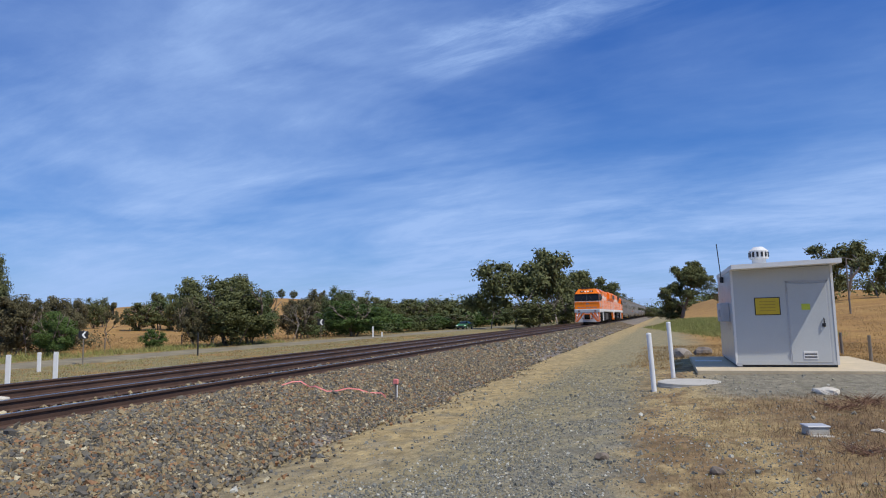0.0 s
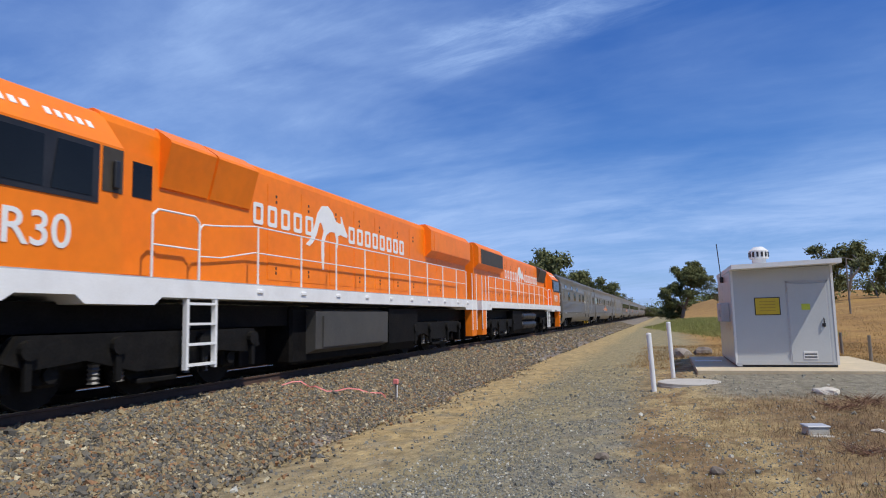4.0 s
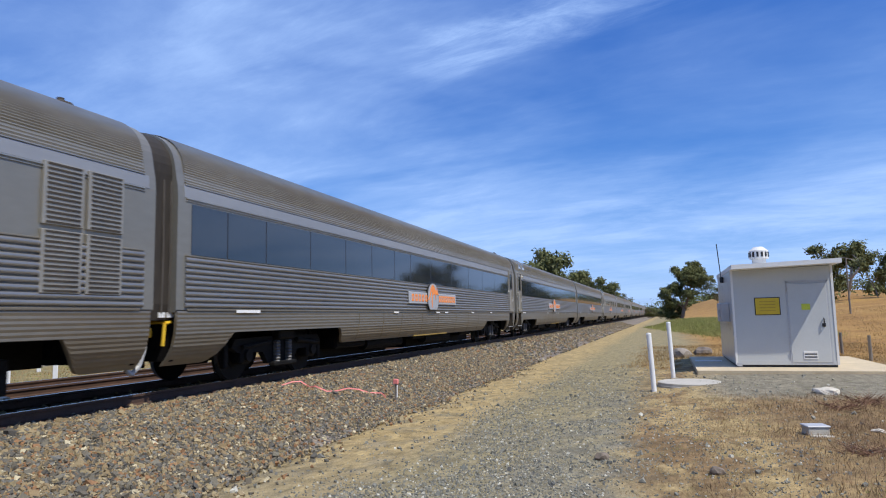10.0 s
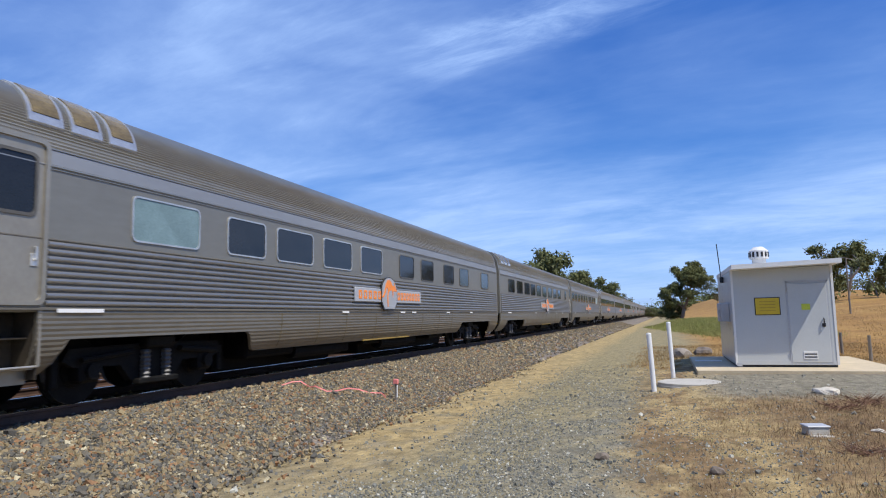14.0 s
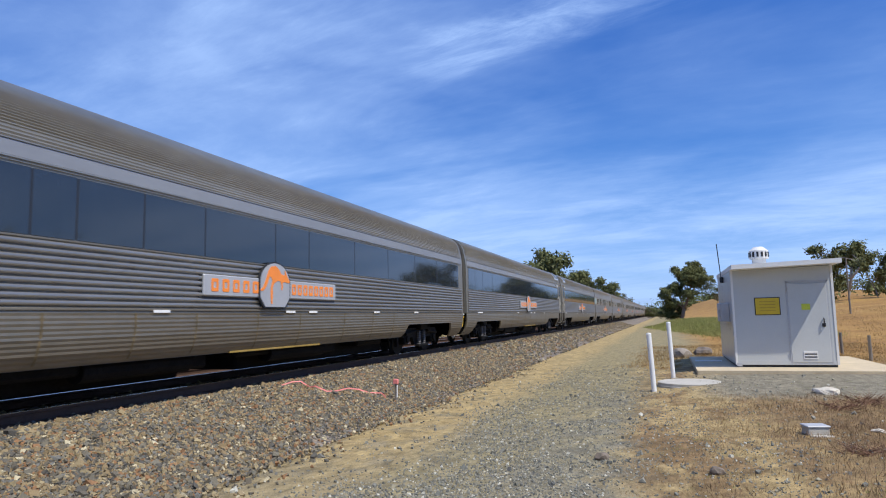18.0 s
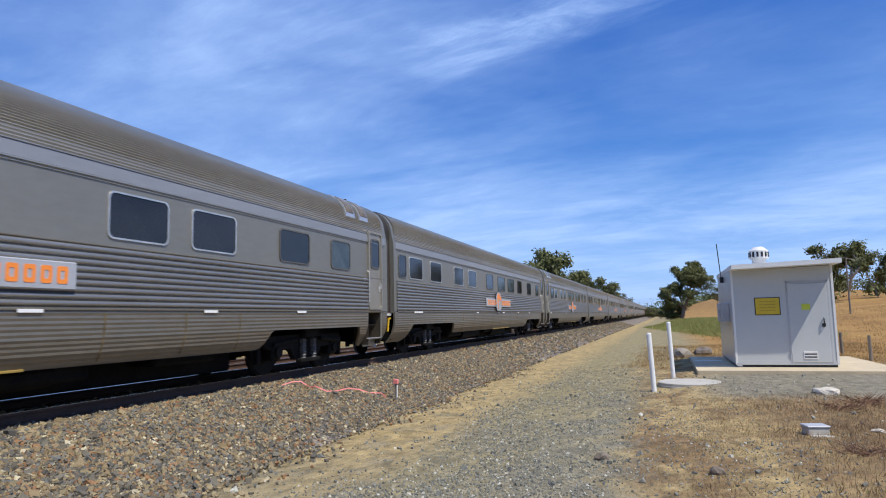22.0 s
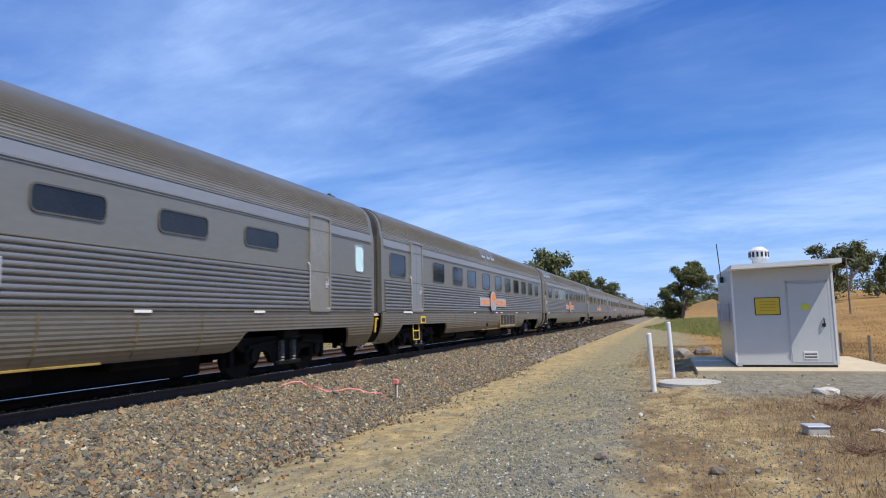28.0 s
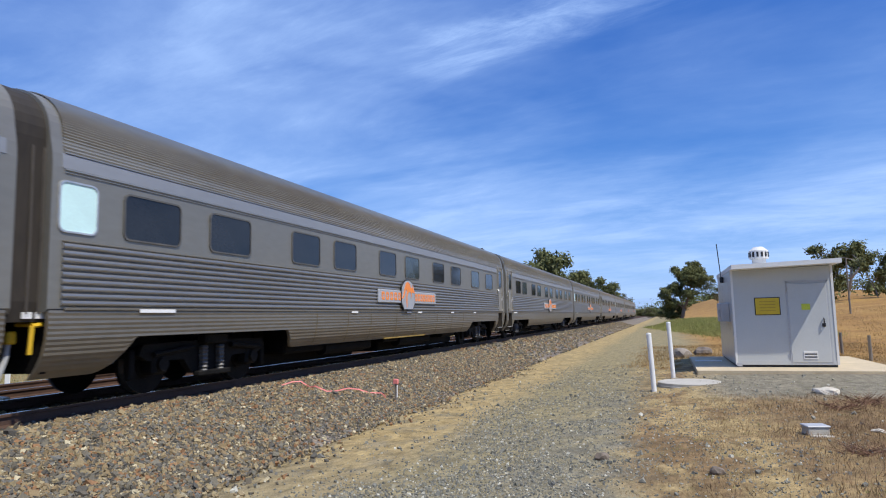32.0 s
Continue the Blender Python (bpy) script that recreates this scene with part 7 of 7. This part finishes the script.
tree("dark", -96.8, 106.6, 6.2, 7.3, TREE_WORDS["dark"])
tree("gum", -102.0, 112.7, 7.3, 5.3, TREE_WORDS["gum"])
tree("gum", -88.0, 102.3, 6.9, 4.5, TREE_WORDS["gum"])
tree("olive", -92.4, 105.2, 4.7, 4.9, TREE_WORDS["olive"])
tree("green_s", -40.6, 44.2, 1.8, 2.1, TREE_WORDS["green_s"])
tree("olive", -38.4, 51.2, 5.9, 8.9, TREE_WORDS["olive"])
tree("gum", -41.5, 52.6, 6.5, 6.3, TREE_WORDS["gum"])
tree("dark", -37.9, 54.1, 5.5, 6.4, TREE_WORDS["dark"])
tree("dry", -39.4, 47.8, 4.7, 3.1, TREE_WORDS["dry"])
tree("dry", -42.4, 70.2, 5.1, 5.4, TREE_WORDS["dry"])
tree("dead", -38.3, 62.1, 4.3, 3.1, TREE_WORDS["dead"])
tree("dry", -55.2, 97.4, 7.7, 4.9, TREE_WORDS["dry"])
tree("dark", -46.4, 88.6, 7.2, 6.0, TREE_WORDS["dark"])
tree("greenb", -38.3, 77.0, 4.7, 10.3, TREE_WORDS["greenb"])
tree("olive", -50.4, 91.0, 5.6, 5.6, TREE_WORDS["olive"])
tree("olive", -398.8, 623.4, 10.4, 10.0, TREE_WORDS["olive"])
tree("olive", -390.6, 634.4, 9.7, 10.1, TREE_WORDS["olive"])
tree("olive", -56.4, 128.1, 7.0, 9.4, TREE_WORDS["olive"])
tree("olive", -64.4, 135.5, 8.2, 8.6, TREE_WORDS["olive"])
tree("olive", -52.0, 130.0, 6.4, 9.0, TREE_WORDS["olive"])
tree("dark", -52.3, 140.6, 6.8, 9.5, TREE_WORDS["dark"])
tree("olive", -47.3, 137.1, 6.9, 9.9, TREE_WORDS["olive"])
tree("olive", -44.7, 143.2, 7.0, 10.8, TREE_WORDS["olive"])
tree("dark", -41.0, 144.3, 6.2, 8.7, TREE_WORDS["dark"])
tree("green", -40.4, 95.8, 3.0, 6.0, TREE_WORDS["green"])
tree("dark", -40.4, 104.4, 2.9, 6.5, TREE_WORDS["dark"])
tree("green", -40.1, 113.1, 2.9, 7.4, TREE_WORDS["green"])
tree("olive", -38.8, 119.9, 2.9, 8.5, TREE_WORDS["olive"])
tree("green", -38.8, 136.6, 3.3, 8.2, TREE_WORDS["green"])
tree("dark", -36.3, 145.5, 4.2, 9.5, TREE_WORDS["dark"])
tree("gum", -29.7, 114.2, 8.6, 8.8, TREE_WORDS["gum"])
tree("gum", -25.0, 113.3, 11.2, 10.8, TREE_WORDS["gum"])
tree("gum", -22.2, 120.0, 13.7, 11.6, TREE_WORDS["gum"])
tree("gum", -20.4, 132.4, 10.9, 9.4, TREE_WORDS["gum"])
tree("gum", -21.2, 163.6, 12.8, 8.7, TREE_WORDS["gum"])
tree("olive", -21.3, 148.5, 7.0, 10.0, TREE_WORDS["olive"])
tree("olive", -21.0, 110.0, 5.4, 9.6, TREE_WORDS["olive"])
tree("gum", -21.8, 198.8, 12.9, 11.3, TREE_WORDS["gum"])
tree("gum", -22.3, 244.0, 13.3, 12.9, TREE_WORDS["gum"])
tree("olive", -22.5, 299.2, 13.7, 14.1, TREE_WORDS["olive"])
tree("olive", -23.5, 379.3, 13.7, 15.6, TREE_WORDS["olive"])
tree("dark", 0.9, 86.0, 2.6, 3.4, TREE_WORDS["dark"])
leaning_gum(1.9, 84.0)
tree("olive", -4.9, 260.0, 4.5, 6.3, TREE_WORDS["olive"])
tree("olive", -1.1, 220.0, 3.2, 6.0, TREE_WORDS["olive"])
tree("olive", -13.3, 419.8, 5.0, 10.1, TREE_WORDS["olive"])
tree("bare", 6.3, 83.8, 3.4, 2.2, TREE_WORDS["bare"])
tree("gum", 26.8, 114.9, 8.8, 8.2, TREE_WORDS["gum"])
tree("gum", 32.4, 120.7, 7.4, 7.1, TREE_WORDS["gum"])
tree("olive", 26.7, 125.2, 7.9, 4.9, TREE_WORDS["olive"])


def clumps(name, material, places, leaf, per, label, seed):
    """Far scrub as loose clumps of leaves. places: array of x, y, radius, height."""
    nr = np.random.default_rng(seed)
    p = np.repeat(places, per, 0)
    g = nr.normal(size=(len(p), 3)) * 0.42
    pts = np.stack([p[:, 0] + g[:, 0] * p[:, 2], p[:, 1] + g[:, 1] * p[:, 2], ground_z(p[:, 0], p[:, 1]) + p[:, 3] * (0.5 + 0.42 * np.clip(g[:, 2] * 1.3, -1.1, 1.2))], 1)
    v, f = leaf_quads(pts, leaf * 0.8, nr, g + np.array([0, 0, 0.3]))
    return tagged(new(name, bulk(name, v, f, material)), label, "scrub", kind="stuff")


nr = np.random.default_rng(5)


def scatter(n, x0, x1, y0, y1, r, h):
    p = np.stack([nr.uniform(x0, x1, n), nr.uniform(y0, y1, n), nr.uniform(*r, n), nr.uniform(*h, n)], 1)
    return p[p[:, 0] > -0.56 * p[:, 1]] if y0 > 100 else p


clumps("far_woods", LEAF_DARK, scatter(170, -120, -42, 130, 230, (4, 8), (3.5, 6.5)), 0.5, 260, "band of distant dark scrub and trees", 1)
clumps("far_woods", LEAF_OLIVE, scatter(90, -60, -20, 150, 420, (4, 7), (4, 8)), 0.6, 220, "distant olive scrub along the line", 2)
clumps("far_woods", LEAF_DARK, scatter(26, -700, -250, 300, 900, (7, 14), (5, 9)), 1.3, 110, "wooded far hillside", 3)
clumps("roadside_scrub", LEAF_DRY, scatter(16, -62, -50, 40, 50, (1.2, 2.6), (1.5, 3.4)), 0.16, 420, "dry brown roadside scrub", 4)
clumps("roadside_scrub", LEAF_DRY, scatter(14, -62, -52, 38, 46, (1.5, 3), (1.5, 3.6)), 0.14, 480, "brownish roadside scrub", 6)
clumps("roadside_scrub", LEAF_DARK, scatter(60, -48, -39, 70, 150, (1.5, 3), (1.2, 3.0)), 0.2, 260, "dark roadside scrub", 7)
clumps("far_woods", LEAF_OLIVE, scatter(60, 25, 130, 120, 260, (3, 6), (3, 7)), 0.5, 240, "scattered trees on the golden hillside", 8)
clumps("far_woods", LEAF_OLIVE, scatter(40, 30, 120, -120, 60, (4, 8), (4, 9)), 0.5, 260, "trees across the paddock", 9)
clumps("far_woods", LEAF_DARK, scatter(90, -60, 120, 430, 700, (6, 12), (6, 12)), 1.0, 160, "distant trees at the end of the line", 10)


# ---------- grass and weeds ----------
def blades(name, material, places, per, height, spread, width, label, seed):
    """Tufts of thin blades. places: array of x, y, scale."""
    nr = np.random.default_rng(seed)
    p = np.repeat(places, per, 0)
    n = len(p)
    a = nr.uniform(0, 2 * np.pi, n)
    off = nr.normal(size=(n, 2)) * spread * p[:, 2:3]
    x, y = p[:, 0] + off[:, 0], p[:, 1] + off[:, 1]
    clear = ~((x > 0.4) & (x < 4.95) & (y > 15.6) & (y < 22.6))  # no grass on the slab
    p, x, y, a = p[clear], x[clear], y[clear], a[clear]
    n = len(p)
    z = ground_z(x, y)
    h = height * p[:, 2] * nr.uniform(0.4, 1.2, n)
    lean = nr.normal(size=(n, 2)) * 0.45 * h[:, None]
    base = np.stack([x, y, z - 0.01], 1)
    side = np.stack([np.cos(a), np.sin(a), 0 * a], 1) * width * nr.uniform(0.6, 1.4, (n, 1))
    tip = base + np.stack([lean[:, 0], lean[:, 1], h], 1)
    v = np.stack([base - side, base + side, tip], 1).reshape(-1, 3)
    return tagged(new(name, bulk(name, v, np.arange(3 * n).reshape(-1, 3), material)), label, "grass", kind="stuff")


def tufts(n, x0, x1, y0, y1, s0=0.5, s1=1.3):
    return np.stack([nr.uniform(x0, x1, n), nr.uniform(y0, y1, n), nr.uniform(s0, s1, n)], 1)


def bank(n):
    """Places on the weedy bank, along its slanting foot."""
    y = nr.uniform(38, 82, n)
    return np.stack([0.129 * (70 - y) + nr.uniform(0, 1, n) ** 1.4 * 4.2, y, nr.uniform(0.5, 1.2, n)], 1)


blades("dry_grass", GRASS_DRY, tufts(700, -0.6, 6.0, 5.2, 13.5, 0.4, 1.0), 22, 0.04, 0.14, 0.005, "short dry straw-coloured grass on the dirt", 1)
blades("dead_weeds", GRASS_GREY, tufts(520, 0.2, 6.5, 5.4, 13.0, 0.4, 1.3), 45, 0.065, 0.2, 0.0035, "tangled dead brown weeds", 2)
blades("dead_weeds", GRASS_GREY, tufts(210, 1.4, 6.0, 5.6, 12.0, 0.6, 1.4), 60, 0.08, 0.2, 0.0035, "taller clumps of dry brown weeds", 12)
blades("green_shoots", GRASS_GREEN, tufts(130, 0.0, 5.0, 6, 15, 0.3, 0.8), 18, 0.05, 0.10, 0.005, "sparse green shoots among dead weeds", 3)
blades("tall_weeds", GRASS_GREEN, bank(1500), 95, 0.26, 0.5, 0.012, "tall yellow-green weeds beside the service road", 4)
blades("dry_grass", GRASS_DRY, tufts(900, -1.0, 8.0, 19.5, 33, 0.5, 1.2), 24, 0.12, 0.25, 0.007, "dry straw grass behind the hut", 5)
blades("field_grass", GRASS_DRY, tufts(1500, 6, 40, 22, 90, 0.6, 1.3), 14, 0.16, 0.6, 0.012, "golden dry paddock grass", 6)
blades("verge_grass", GRASS_DRY, tufts(2200, -30.5, -17.5, 10, 80, 0.4, 1.1), 14, 0.16, 0.3, 0.01, "dry grass between the railway and the road", 7)
blades("verge_grass", GRASS_GREEN, tufts(700, -30, -17.5, 10, 80, 0.4, 1.0), 16, 0.14, 0.3, 0.01, "greenish verge grass beyond the tracks", 8)
blades("field_grass", GRASS_DRY, tufts(2600, -75, -36.5, 15, 90, 0.6, 1.4), 14, 0.25, 0.5, 0.014, "golden dry paddock grass across the road", 9)
blades("verge_weeds", GRASS_GREEN, tufts(260, -42, -37, 26, 60, 0.6, 1.2), 30, 0.5, 0.4, 0.014, "green roadside weeds", 10)


# ---------- fences and poles ----------
def fence_post(x, y, h, r=0.06):
    return solid("fence_post", Mesh().cyl((0, 0, -0.2), (0, 0, h), r, 8, r * 0.85), TIMBER, "weathered timber fence post in dry grass", "fence post", "fence posts", at=pose(x, y, at_ground(x, y), nr.uniform(-3, 3), nr.uniform(-3, 3), 0))


fence_post(5.3, 20.9, 0.7, 0.05)
fence_post(5.35, 24.2, 0.7, 0.05)
fence_post(5.5, 28.5, 0.75, 0.05)
for i in range(14):
    fence_post(-45.5 + 0.15 * i, 30 + i * 4.5, 1.1)
pole = solid("power_pole", Mesh().cyl((0, 0, -0.3), (0, 0, 5.6), 0.09, 8, 0.06), TIMBER, "thin weathered pole standing in the paddock", "pole", at=pose(17.6, 75.0, at_ground(17.6, 75)))
solid("power_pole", Mesh().cyl((0, 0, -0.3), (0, 0, 6.6), 0.09, 8, 0.06), TIMBER, "thin weathered pole behind the roadside trees", "pole", at=pose(-57.3, 69.4, at_ground(-57.3, 69.4)))
post_a = solid("steel_post", Mesh().cyl((0, 0, -0.2), (0, 0, 1.5), 0.05, 8), BLACK, "thin dark steel post on the verge", "post", at=pose(-28.9, 35.4, at_ground(-28.9, 35.4)))


# ---------- what moves ----------
SLIP = {7: 0.08, 8: -0.1, 9: -0.4, 10: -0.15, 11: -0.25, 12: 0, 13: -0.1, 14: 0.18, 15: 0.17, 16: 0.16, 17: 0.15, 18: 0.12, 19: -0.1, 20: -0.12, 21: -0.13, 22: -0.2, 23: -0.35, 24: -0.1, 25: -0.2, 26: -0.28, 27: -0.35, 28: -0.4, 29: -0.05, 30: -0.1, 31: 0.15, 32: 0.18}  # how far the train runs ahead of or behind its even pace


def front_y(t, n):
    """Where the gap ahead of carriage n stands along the line at t seconds."""
    return 148.94 - 18.636 * t - 0.04037 * t * t - 0.0001065 * t ** 3 + SLIP.get(t, 0.0) + CAR_L * (n - 1)


def motions():
    times = list(range(33))
    for i, car in enumerate(carriages):
        walk(car, [(t, pose(-C, front_y(t, i), 0)) for t in times])
    walk(loco_lead, [(t, pose(-C, front_y(t, 0) - 44.95, 0)) for t in times])
    walk(loco_second, [(t, pose(-C, front_y(t, 0) - 0.45, 0, 0, 0, 180)) for t in times])
    walk(ute, [(t, pose(-34.0, 109.9 - 26.5 * t, at_ground(-34, 30) + 0.05)) for t in times])


motions()
